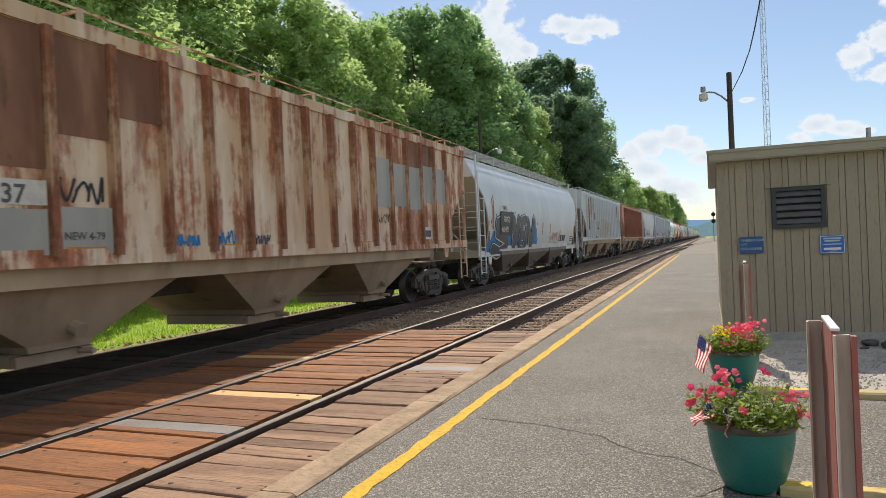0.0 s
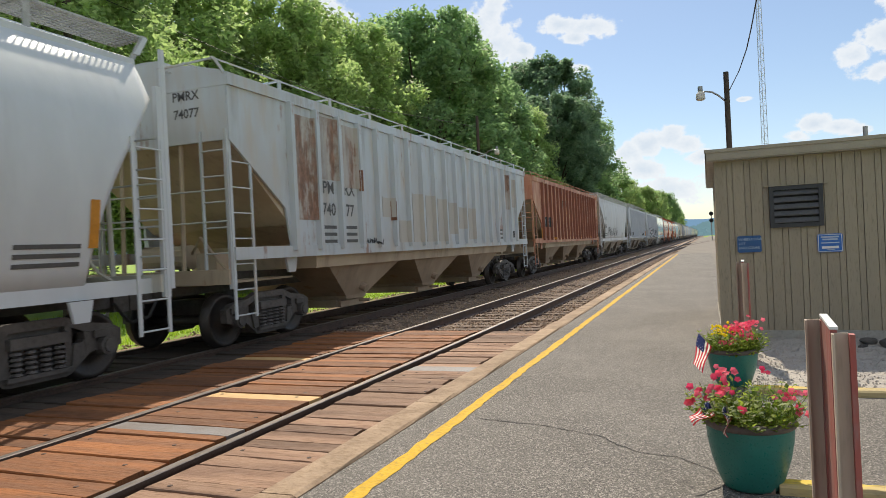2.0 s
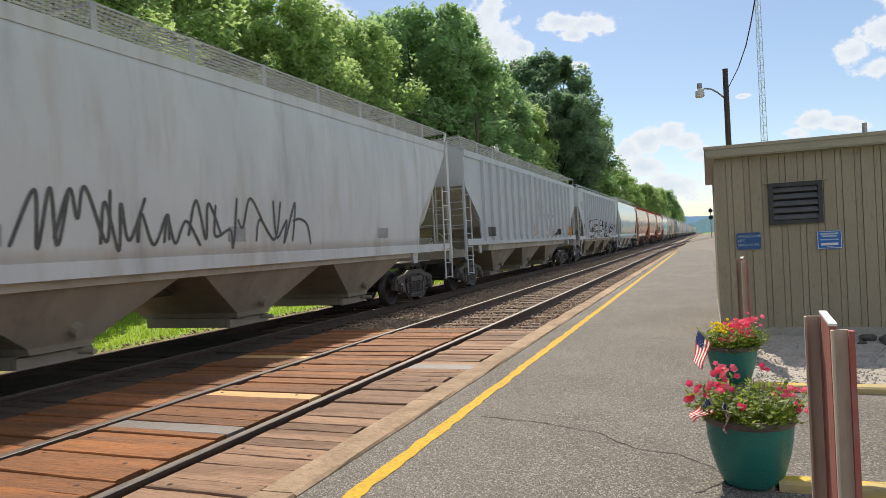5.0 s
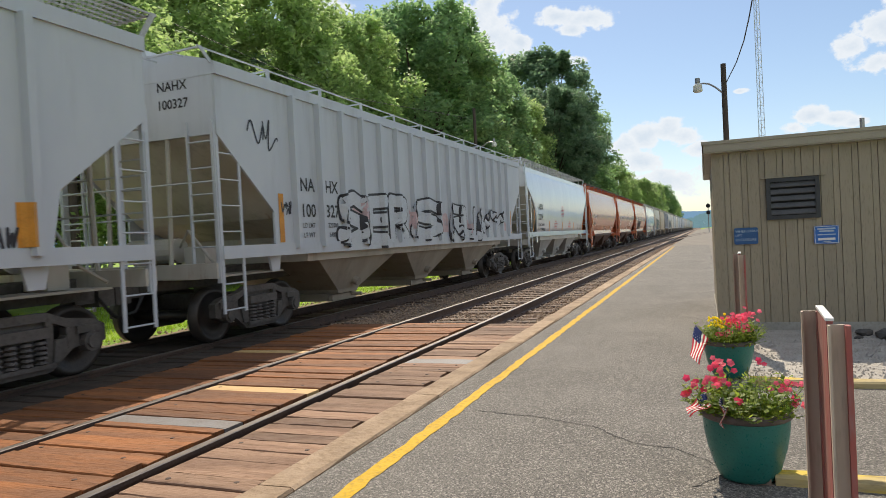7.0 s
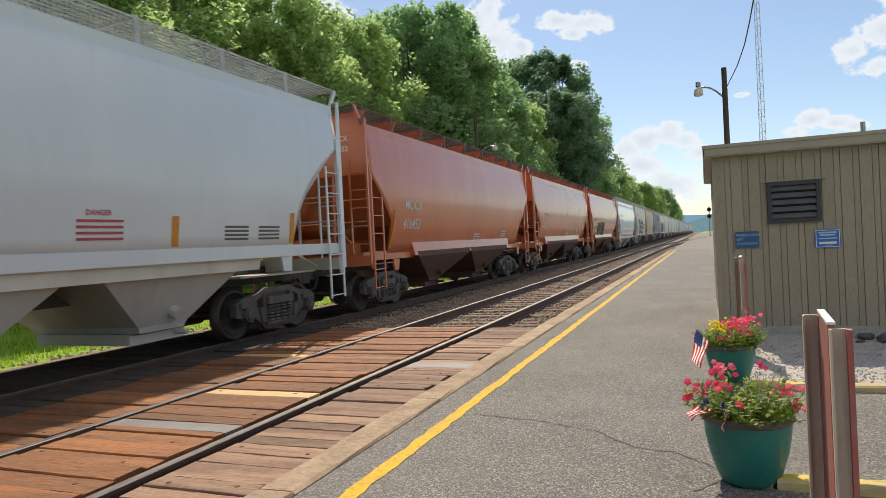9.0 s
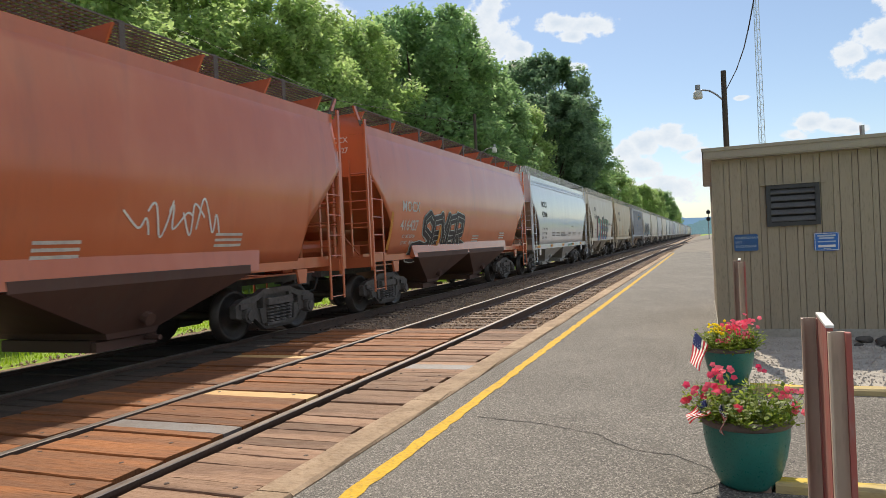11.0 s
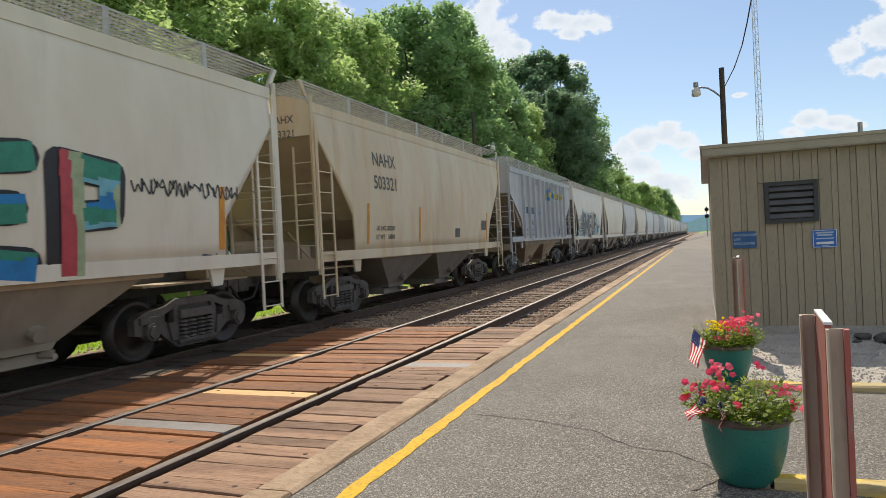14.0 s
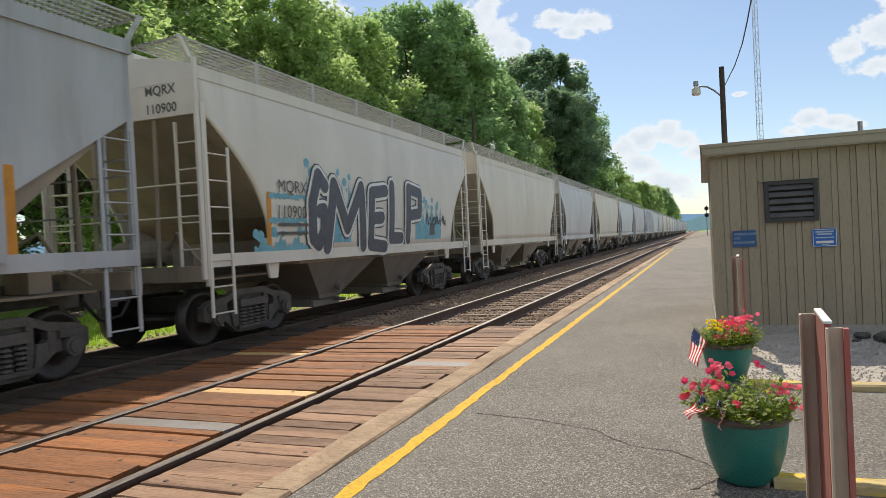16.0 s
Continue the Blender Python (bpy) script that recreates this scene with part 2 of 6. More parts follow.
M_RAILTOP = surface("polished_rail_head", (0.27, 0.235, 0.21), (0.19, 0.16, 0.145), 2, 0.42, 0.7, stretch=(1, 0.1, 1), relief=0.0005)
M_SIDING = surface("tan_siding", (0.33, 0.275, 0.195), (0.295, 0.245, 0.175), 1.2, 0.55, stretch=(1, 1, 0.2), relief=0.001, vary=0.03)
M_TRIM = surface("roof_trim_metal", (0.36, 0.315, 0.24), (0.31, 0.27, 0.205), 2, 0.5, relief=0.001)
M_ROOF = plain("roof_metal", (0.40, 0.36, 0.29), 0.5)
M_CONCRETE = surface("concrete", (0.40, 0.375, 0.33), (0.30, 0.28, 0.245), 2, 0.9, relief=0.008, fine=30)
M_VENT = plain("vent_dark_metal", (0.055, 0.055, 0.06), 0.5, 0.4)
M_BLACK = plain("vent_inside", (0.012, 0.012, 0.013), 0.9)
M_SIGN = plain("blue_sign", (0.015, 0.085, 0.25), 0.4, wear=0.1)
M_SIGN2 = plain("bright_blue_sign", (0.02, 0.14, 0.50), 0.35, wear=0.1)
M_WHITE = plain("white_paint", (0.78, 0.78, 0.76), 0.5, wear=0.12)
M_LETTER = plain("pale_sign_letter", (0.42, 0.52, 0.62), 0.5, wear=0.1)
M_TEAL = surface("teal_glaze", (0.02, 0.17, 0.14), (0.016, 0.13, 0.105), 4, 0.38, relief=0.001)
M_RIM = plain("brown_pot_rim", (0.13, 0.10, 0.09), 0.55)
M_SOIL = surface("potting_soil", (0.05, 0.035, 0.025), (0.03, 0.02, 0.015), 9, 0.95, relief=0.02)
M_PETAL = leaf_mat("pink_petal", (0.80, 0.05, 0.14), (0.92, 0.22, 0.30))
M_PETAL_Y = leaf_mat("yellow_petal", (0.75, 0.60, 0.01), (0.85, 0.75, 0.03))
M_PLEAF = leaf_mat("pot_leaf", (0.10, 0.17, 0.02), (0.32, 0.38, 0.06))
M_POSTGREY = surface("galvanised_post", (0.62, 0.50, 0.39), (0.44, 0.34, 0.26), 2, 0.65, 0.0, stretch=(1, 1, 0.15), relief=0.002, fine=26)
M_POSTRED = surface("red_painted_post", (0.40, 0.085, 0.07), (0.32, 0.14, 0.11), 4, 0.6, stretch=(1, 1, 0.2), relief=0.002, fine=26, speck=(0.3, 0.22, 0.2))
M_FLAGRED, M_FLAGWHITE, M_FLAGBLUE = leaf_mat("flag_red", (0.50, 0.05, 0.07), (0.55, 0.07, 0.09)), leaf_mat("flag_white", (0.80, 0.76, 0.74), (0.85, 0.82, 0.8)), leaf_mat("flag_blue", (0.03, 0.04, 0.12), (0.04, 0.05, 0.15))
M_POLE = surface("utility_pole_wood", (0.085, 0.065, 0.05), (0.055, 0.042, 0.035), 3, 0.9, stretch=(1, 1, 0.1), relief=0.01)
M_METAL = plain("grey_metal", (0.35, 0.35, 0.35), 0.45, 0.7)
M_LENS = plain("lamp_shade", (0.72, 0.70, 0.62), 0.4)
M_CABLE = plain("cable", (0.02, 0.02, 0.02), 0.7)
M_MAST = plain("mast_paint", (0.55, 0.52, 0.52), 0.5, 0.3)
M_BARK = surface("bark", (0.10, 0.075, 0.055), (0.06, 0.045, 0.035), 3, 0.95, stretch=(1, 1, 0.2), relief=0.03, fine=14)
M_LEAF = [leaf_mat("leaves", (0.185, 0.31, 0.135), (0.36, 0.50, 0.225)), leaf_mat("leaves_light", (0.235, 0.345, 0.12), (0.43, 0.55, 0.215)),
          leaf_mat("leaves_dark", (0.12, 0.205, 0.115), (0.24, 0.345, 0.195))]
# haze colour put in as glow, since neither is lit from this side
M_HILL = hazy_glow("far_hill_glow", (0.17, 0.30, 0.47), (0.20, 0.34, 0.50), 0.004)
M_FARWOOD = hazy_glow("far_wood_glow", (0.15, 0.26, 0.30), (0.18, 0.30, 0.33), 0.03)
M_TRUCK = surface("truck_steel", (0.125, 0.112, 0.104), (0.08, 0.072, 0.066), 3, 0.7, 0.2, relief=0.004, fine=20)
M_WHEEL = surface("wheel_steel", (0.05, 0.045, 0.042), (0.07, 0.058, 0.05), 4, 0.5, 0.5, relief=0.002)
M_ORANGE = plain("orange_marker", (0.62, 0.26, 0.02), 0.5)
M_INK = plain("black_lettering", (0.02, 0.02, 0.022), 0.55)
M_INKGREY = plain("faded_lettering", (0.10, 0.10, 0.10), 0.6)
M_INKWHITE = plain("white_lettering", (0.66, 0.64, 0.60), 0.55)
M_GREEN = plain("faded_green_lettering", (0.05, 0.075, 0.045), 0.7)

# ---- mesh helpers ----


def part(name, shape, material, parent=None, label="", at=None):
    """Links a bmesh (or a shared mesh) as one mesh object, under a parent where there is one."""
    if isinstance(shape, bmesh.types.BMesh):
        me = bpy.data.meshes.new(name)
        shape.normal_update()
        shape.to_mesh(me)
        shape.free()
    else:
        me = shape
    if material is not None and not me.materials:
        me.materials.append(material)
    ob = new(name, me)
    if parent is not None:
        ob.parent = parent
    if at is not None:
        ob.matrix_basis = at
    if label:
        ob["label"] = label
    return ob


def mesh_of(name, bm, material):
    me = bpy.data.meshes.new(name)
    bm.normal_update()
    bm.to_mesh(me)
    bm.free()
    me.materials.append(material)
    return me


def thing(name, label, category, at=None, group="", kind=""):
    ob = new(name)
    if at is not None:
        ob.matrix_basis = at
    return tagged(ob, label, category, group, kind)


def box(bm, x0, x1, y0, y1, z0, z1):
    v = [bm.verts.new((x, y, z)) for z in (z0, z1) for x, y in ((x0, y0), (x1, y0), (x1, y1), (x0, y1))]
    for f in ((3, 2, 1, 0), (4, 5, 6, 7), (0, 1, 5, 4), (1, 2, 6, 5), (2, 3, 7, 6), (3, 0, 4, 7)):
        bm.faces.new([v[i] for i in f])
    return bm


def soft_box(bm, x0, x1, y0, y1, z0, z1, c=0.01):
    """A box with its upper edges chamfered."""
    rings = []
    for z, d in ((z0, 0), (z1 - c, 0), (z1, c)):
        rings.append([bm.verts.new(p) for p in ((x0 + d, y0 + d, z), (x1 - d, y0 + d, z), (x1 - d, y1 - d, z), (x0 + d, y1 - d, z))])
    skin(bm, rings)
    return bm


def skin(bm, rings, caps=True):
    """Faces between closed rings of verts, in order."""
    for a, b in zip(rings, rings[1:]):
        n = len(a)
        for i in range(n):
            bm.faces.new((a[i], a[(i + 1) % n], b[(i + 1) % n], b[i]))
    if caps:
        bm.faces.new(rings[0][::-1])
        bm.faces.new(rings[-1])
    return bm


def tube(bm, p, q, r, n=6, r2=None):
    p, q = Vector(p), Vector(q)
    w = (q - p).normalized()
    u = w.orthogonal().normalized()
    v = w.cross(u)
    rings = []
    for c, rad in ((p, r), (q, r if r2 is None else r2)):
        rings.append([bm.verts.new(c + rad * (math.cos(2 * math.pi * i / n) * u + math.sin(2 * math.pi * i / n) * v)) for i in range(n)])
    return skin(bm, rings)


def pipe(bm, pts, r, n=6):
    for a, b in zip(pts, pts[1:]):
        tube(bm, a, b, r, n)
    return bm


def prism(bm, poly, a, b, axis="x"):
    """A polygon of (u, v) drawn out from a to b along an axis: x takes (y, z), y takes (x, z), z takes (x, y)."""
    def at(u, v, w):
        return {"x": (w, u, v), "y": (u, w, v), "z": (u, v, w)}[axis]
    r0 = [bm.verts.new(at(u, v, a)) for u, v in poly]
    r1 = [bm.verts.new(at(u, v, b)) for u, v in poly]
    skin(bm, [r0, r1])
    bmesh.ops.recalc_face_normals(bm, faces=bm.faces[:])
    return bm


def lathe(bm, prof, n=24, axis="z", centre=(0, 0, 0)):
    """Turns (radius, height) pairs about an axis."""
    c = Vector(centre)
    rings = []
    for r, h in prof:
        ring = []
        for i in range(n):
            a = 2 * math.pi * i / n
            p = (r * math.cos(a), r * math.sin(a), h) if axis == "z" else (h, r * math.cos(a), r * math.sin(a))
            ring.append(bm.verts.new(c + Vector(p)))
        rings.append(ring)
    return skin(bm, rings)


def smooth(ob):
    for p in ob.data.polygons:
        p.use_smooth = True
    return ob


def B():
    return bmesh.new()

# ---- the ground, tracks and platform ----
NEAR, FAR = -4.27, -8.0          # track centres; the rail head is z = 0
RAIL = 0.755                     # half the distance between rail centres
CROSS0, CROSS1 = -1.5, 10.8      # the crossing's stretch along the track


def ground():
    bm = B()
    xs = [-3000, -600, -150, -60, -30, -16, -11.2, -10.4, -9.8, -2.6, 0, 8, 30, 100, 400, 3000]
    zs = [2, 1, 0.3, 0.2, 0.0, -0.2, -0.32, -0.45, -0.5, -0.5, -0.3, -0.3, -0.3, -0.3, -0.3, -0.3]
    ys = [-600, -200, -60, -20, 0, 10, 20, 40, 70, 120, 200, 400, 900, 3500]
    grid = [[bm.verts.new((x, y, z)) for x, z in zip(xs, zs)] for y in ys]
    for a, b in zip(grid, grid[1:]):
        for i in range(len(xs) - 1):
            bm.faces.new((a[i], a[i + 1], b[i + 1], b[i]))
    tagged(part("ground", bm, M_GRASS), "bright green mown grass beside the tracks", "ground", kind="structure")
    bm = B()
    prism(bm, [(-11.1, -0.40), (-10.2, -0.2), (-2.55, -0.2), (-2.45, -0.6), (-11.1, -0.6)], -250, 900, "y")
    tagged(part("ballast_bed", bm, M_BALLAST), "brown-grey crushed stone ballast under the tracks", "ballast", kind="structure")


def ballast_stones():
    """Loose stones between the rails and beside them, past the crossing."""
    rng = random.Random(5)
    verts, faces = [], []

    def stone(x, y, z, s):
        k = len(verts)
        a = rng.random() * 6.28
        for i in range(4):
            r = s * rng.uniform(0.6, 1.1)
            verts.append((x + r * math.cos(a + i * 1.57), y + r * math.sin(a + i * 1.57), z + rng.uniform(-0.2, 0.2) * s))
        verts.append((x + rng.uniform(-.3, .3) * s, y + rng.uniform(-.3, .3) * s, z + s * rng.uniform(0.5, 0.9)))
        verts.append((x, y, z - 0.6 * s))
        for i in range(4):
            j = (i + 1) % 4
            faces.append((k + i, k + j, k + 4))
            faces.append((k + j, k + i, k + 5))
    for _ in range(15000):
        y = CROSS1 + 60 * rng.random() ** 1.7
        x = rng.choice((rng.uniform(-4.95, -3.6), rng.uniform(-3.4, -2.5), rng.uniform(-7.0, -5.1)))
        stone(x, y, -0.19 + 0.03 * rng.random(), rng.uniform(0.022, 0.045))
    for _ in range(3500):
        stone(rng.uniform(-11.2, -9.0), rng.uniform(5, 40), -0.33 + rng.random() * 0.06, rng.uniform(0.025, 0.05))
    me = bpy.data.meshes.new("ballast_stones")
    me.from_pydata(verts, [], faces)
    tagged(part("ballast_stones", me, M_STONE), "loose brown-grey crushed ballast stones between the rails", "ballast", kind="stuff")


def rail_mesh(y0, y1):
    bm = B()
    half = [(0.07, -0.17), (0.07, -0.155), (0.012, -0.13), (0.012, -0.045), (0.036, -0.035), (0.036, -0.006)]
    prism(bm, half + [(-x, z) for x, z in half[::-1]], y0, y1, "y")
    return bm


def track(name, centre, ties):
    root = thing(name, "standard gauge railway track with worn steel rails", "railway track", pose(centre, 0, 0), kind="structure")
    for s in (-1, 1):
        r = part("rail", rail_mesh(-60, 900), M_RAIL, root, "rust-brown steel rail", pose(s * RAIL, 0, 0))
        bm = B()
        prism(bm, [(-0.036, -0.006), (0.036, -0.006), (0.03, 0.0), (-0.03, 0.0)], -60, 900, "y")
        part("rail_head", bm, M_RAILTOP, r, "polished rail head")
    bm = B()
    soft_box(bm, -1.3, 1.3, -0.115, 0.115, -0.3, -0.165, 0.012)
    me = mesh_of("tie", bm, M_TIE)
    bm = B()
    soft_box(bm, -0.09, 0.09, -0.1, 0.1, -0.165, -0.152, 0.004)
    for x, y in ((-0.085, -0.05), (0.085, 0.06)):
        soft_box(bm, x - 0.016, x + 0.016, y - 0.016, y + 0.016, -0.152, -0.125, 0.006)
    plate = mesh_of("tie_plate", bm, M_RAIL)
    rng = random.Random(int(-centre))
    for i in range(ties):
        y = CROSS1 + 0.2 + 0.52 * i
        t = part("tie", me, None, root, "", pose(rng.uniform(-.05, .05), y, rng.uniform(-.012, .012), 0, 0, rng.uniform(-1.2, 1.2)))
        if i < 40:
            for s in (-1, 1):
                part("tie_plate", plate, None, t, "", pose(s * RAIL, 0, 0))


def turnout():
    """The rails of the track that joins farther on."""
    root = thing("turnout_track", "rails of a diverging track beyond the platform end", "railway track", kind="structure")
    for off in (-RAIL, RAIL):
        bm = B()
        last = None
        for i in range(25):
            y = 52 + i * 5
            x = NEAR + off + 0.0016 * (y - 52) ** 1.75
            ring = [bm.verts.new((x + dx, y, z)) for dx, z in ((-0.07, -0.17), (0.07, -0.17), (0.036, -0.03), (0.036, 0), (-0.036, 0), (-0.036, -0.03))]
            if last:
                for k in range(6):
                    bm.faces.new((last[k], last[(k + 1) % 6], ring[(k + 1) % 6], ring[k]))
            last = ring
        part("rail", bm, M_RAIL, root)


def worn_plank(bm, x0, x1, y0, y1, rng):
    """A timber with wavering edges, rounded shoulders and ragged ends."""
    rings = []
    n = 7
    for k in range(n + 1):
        x = x0 + (x1 - x0) * k / n
        a, b, d = rng.uniform(-.004, .005), rng.uniform(-.005, .004), rng.uniform(-.004, .001)
        e = rng.uniform(-.008, .008) if k in (0, n) else 0
        rings.append([bm.verts.new(q) for q in ((x, y0, -.16), (x, y1, -.16), (x + e, y1 + b, -.008 + d), (x + e, y1 - .007 + b, d), (x - e, y0 + .007 + a, d), (x - e, y0 + a, -.008 + d))])
    skin(bm, rings)
    bmesh.ops.recalc_face_normals(bm, faces=bm.faces[:])


def crossing():
    """Timber planks across both tracks, flush with the rails, each a plank of its own."""
    root = thing("track_crossing", "timber plank crossing, worn orange-brown between the rails", "level crossing", kind="structure")
    rng = random.Random(11)
    # the two bands at the far track are darker and set lower
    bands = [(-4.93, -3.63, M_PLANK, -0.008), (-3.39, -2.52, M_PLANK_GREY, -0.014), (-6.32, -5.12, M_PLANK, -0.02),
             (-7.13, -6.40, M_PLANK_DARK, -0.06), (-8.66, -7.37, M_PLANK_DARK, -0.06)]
    special = {-4.93: [(4.38, .23, M_PLANK_STEEL), (5.60, .22, M_PLANK_NEW)], -3.39: [(7.25, .3, M_PLANK_STEEL)], -6.32: [(7.85, .2, M_PLANK_NEW)]}
    names = {M_PLANK_NEW: "pale new timber plank", M_PLANK_STEEL: "grey steel plate", M_PLANK_DARK: "dark brown plank"}
    for x0, x1, m, z in bands:
        y, todo = CROSS0, list(special.get(x0, []))
        while y < CROSS1 - 0.1:
            w, mat = min(rng.choice((0.19, 0.22, 0.24, 0.27, 0.3)), CROSS1 - y), m
            if todo and y + w > todo[0][0] - .09:
                if y < todo[0][0] - .09:
                    w = todo[0][0] - y
                else:
                    w, mat = todo.pop(0)[1:]
            bm = B()
            e0, e1 = x0 + rng.uniform(0, .025), x1 - (rng.choice((.01, .03, .07, .13)) if m is M_PLANK_GREY else rng.uniform(0, .03))
            worn_plank(bm, e0, e1, -w / 2 + 0.002, w / 2 - 0.002, rng)
            ob = part("plank", bm, mat, root, names.get(mat, ""),
                      pose(0, y + w / 2, z + rng.uniform(-0.005, 0.004), rng.uniform(-1, 1) * 0.3, rng.uniform(-1, 1) * 0.12, 0))
            ob.matrix_basis = ob.matrix_basis @ Matrix.Translation(((x0 + x1) / 2, 0, 0)) @ Matrix.Rotation(radians(rng.uniform(-.6, .6)), 4, "Z") @ Matrix.Translation((-(x0 + x1) / 2, 0, 0))
            if rng.random() < 0.35 and m is not M_PLANK_DARK:
                for sx in (x0 + rng.uniform(.1, .25), x1 - rng.uniform(.15, .3)):
                    hb = B()
                    lathe(hb, [(0.018, 0), (0.018, 0.002), (0.009, 0.003)], 10)
                    part("spike", hb, M_RAIL, ob, "", pose(sx, rng.uniform(-.05, .05), 0.0))
            y += w + rng.choice((.0, .002, .006))
    bm = B()
    box(bm, -8.9, -2.45, CROSS0, CROSS1, -0.3, -0.15)
    part("bedding", bm, M_BLACK, root, "dark bedding below the planks")


def platform():
    bm = B()
    prism(bm, [(-2.2, -0.5), (6.5, -0.5), (6.5, 0.045), (0.3, 0.05), (-2.2, 0.05)], -12, 6.25, "y")
    prism(bm, [(-2.2, -0.5), (0.25, -0.5), (0.25, 0.05), (-2.2, 0.05)], 6.25, 52, "y")
    root = tagged(part("platform", bm, M_ASPHALT), "grey cracked asphalt station platform", "platform", kind="structure")
    # edge stones
    rng = random.Random(3)
    y = -12
    while y < 52:
        n = rng.uniform(2.0, 3.0)
        bm = B()
        segs = 7
        rings = []
        for k in range(segs + 1):
            yy = 0.006 + (n - 0.012) * k / segs
            j = [rng.uniform(-0.012, 0.012) for _ in range(4)]
            rings.append([bm.verts.new(p) for p in ((-0.13, yy, -0.5), (0.13, yy, -0.5), (0.13, yy, 0.055), (0.115 + j[0], yy, 0.072),
                                                    (-0.11 + j[1], yy, 0.07 + j[2] * .4), (-0.132 + j[3], yy, 0.04))])
        skin(bm, rings)
        part("edge_stone", bm, M_KERB, root, "worn tan platform edge stone", pose(-2.335, y, 0))
        y += n
    # the warning line, with a ragged edge
    bm = B()
    a = []
    for i in range(520):
        yy = -6 + i * 0.11
        c = -1.9 - 0.0035 * max(0, yy - 4)
        a.append((bm.verts.new((c - 0.05 + rng.uniform(-.013, .013), yy, 0.054)), bm.verts.new((c + 0.05 + rng.uniform(-.013, .013), yy, 0.054))))
    for p, q in zip(a, a[1:]):
        bm.faces.new((p[0], p[1], q[1], q[0]))
    part("yellow_line", bm, M_YELLOW, root, "worn yellow painted warning line")
    # cracks
    for pts, w in CRACKS:
        bm = B()
        fine = []
        for (x0, y0), (x1, y1) in zip(pts, pts[1:]):
            k = max(2, int(math.hypot(x1 - x0, y1 - y0) / 0.05))
            fine += [(x0 + (x1 - x0) * i / k + rng.uniform(-.012, .012), y0 + (y1 - y0) * i / k + rng.uniform(-.012, .012)) for i in range(k)]
        prev = None
        for x, y in fine:
            ww = w * rng.uniform(0.4, 1.3)
            cur = (bm.verts.new((x, y - ww, 0.053)), bm.verts.new((x, y + ww, 0.053)))
            if prev:
                bm.faces.new((prev[0], cur[0], cur[1], prev[1]))
            prev = cur
        part("crack", bm, M_CRACK, root, "dark crack in the asphalt")


CRACKS = [([(-1.75, 5.05), (-1.2, 4.95), (-0.75, 4.75), (-0.5, 4.45), (-0.25, 4.4), (-0.05, 4.2), (0.1, 4.0)], 0.0055),
          ([(-2.2, 9.1), (-1.3, 9.25), (-0.3, 9.2), (0.25, 9.25)], 0.006), ([(-2.2, 16.3), (-1, 16.6), (0.25, 16.5)], 0.006),
          ([(-2.2, 27), (-0.6, 27.2), (0.25, 27)], 0.008), ([(-0.12, 3.75), (0.02, 3.95), (0.16, 4.0)], 0.006)]


def gravel_yard():
    bm = B()
    rng = random.Random(8)
    nx, ny = 60, 36
    g = [[bm.verts.new((0.25 + 7 * i / nx, 6.3 + 3.5 * j / ny, 0.03 + rng.uniform(-.012, .012))) for i in range(nx + 1)] for j in range(ny + 1)]
    for j in range(ny):
        for i in range(nx):
            bm.faces.new((g[j][i], g[j][i + 1], g[j + 1][i + 1], g[j + 1][i]))
    tagged(part("gravel_yard", bm, M_GRAVEL), "pale grey gravel before the shed", "gravel", kind="structure")
    verts, faces = [], []
    for _ in range(5000):
        x, y, s = rng.uniform(0.3, 3.2), rng.uniform(6.4, 9.6), rng.uniform(0.006, 0.016)
        if rng.random() < 0.012:
            s = rng.uniform(0.03, 0.06)
        k, a = len(verts), rng.random() * 6
        for i in range(4):
            r = s * rng.uniform(.7, 1.2)
            verts.append((x + r * math.cos(a + 1.57 * i), y + r * math.sin(a + 1.57 * i), 0.03))
        verts.append((x, y, 0.03 + s * 1.0))
        faces += [(k + i, k + (i + 1) % 4, k + 4) for i in range(4)]
    me = bpy.data.meshes.new("gravel")
    me.from_pydata(verts, [], faces)
    tagged(part("gravel", me, M_GRAVEL), "loose pale gravel and small stones", "gravel", kind="stuff")
    bm = B()
    box(bm, 0.25, 40, 9.8, 400, -0.5, -0.02)
    box(bm, -2.44, 0.249, 52.01, 300, -0.5, -0.03)
    tagged(part("yard_ground", bm, M_YARD), "grey gravel ground behind the shed and platform", "ground", kind="structure")


def timber_kerb(y, x0, x1):
    root = thing("parking_kerb", "weathered timber kerb with worn yellow paint", "kerb", pose(0, y, 0.045))
    rng = random.Random(int(y * 10))
    x = x0
    while x < x1:
        n = min(rng.uniform(1.6, 2.2), x1 - x)
        bm = B()
        rings = []
        for k in range(9):
            xx = x + 0.01 + (n - 0.02) * k / 8
            j = [rng.uniform(-.006, .006) for _ in range(3)]
            rings.append([bm.verts.new(p) for p in ((xx, -0.06, 0), (xx, 0.06, 0), (xx, 0.06 + j[0], 0.045), (xx, 0.045, 0.06 + j[1]), (xx, -0.045, 0.06 + j[2]), (xx, -0.06, 0.045))])
        skin(bm, rings)
        part("timber", bm, M_KERBPAINT, root)
        x += n
    if y < 5:
        bm = B()
        soft_box(bm, 0.12, 0.27, -0.065, 0.065, 0, 0.055, 0.012)
        part("timber", bm, M_TIE, root, "bare grey timber end")


M_LOUVRE = plain("louvre_metal", (0.10, 0.10, 0.105), 0.55, 0.1)


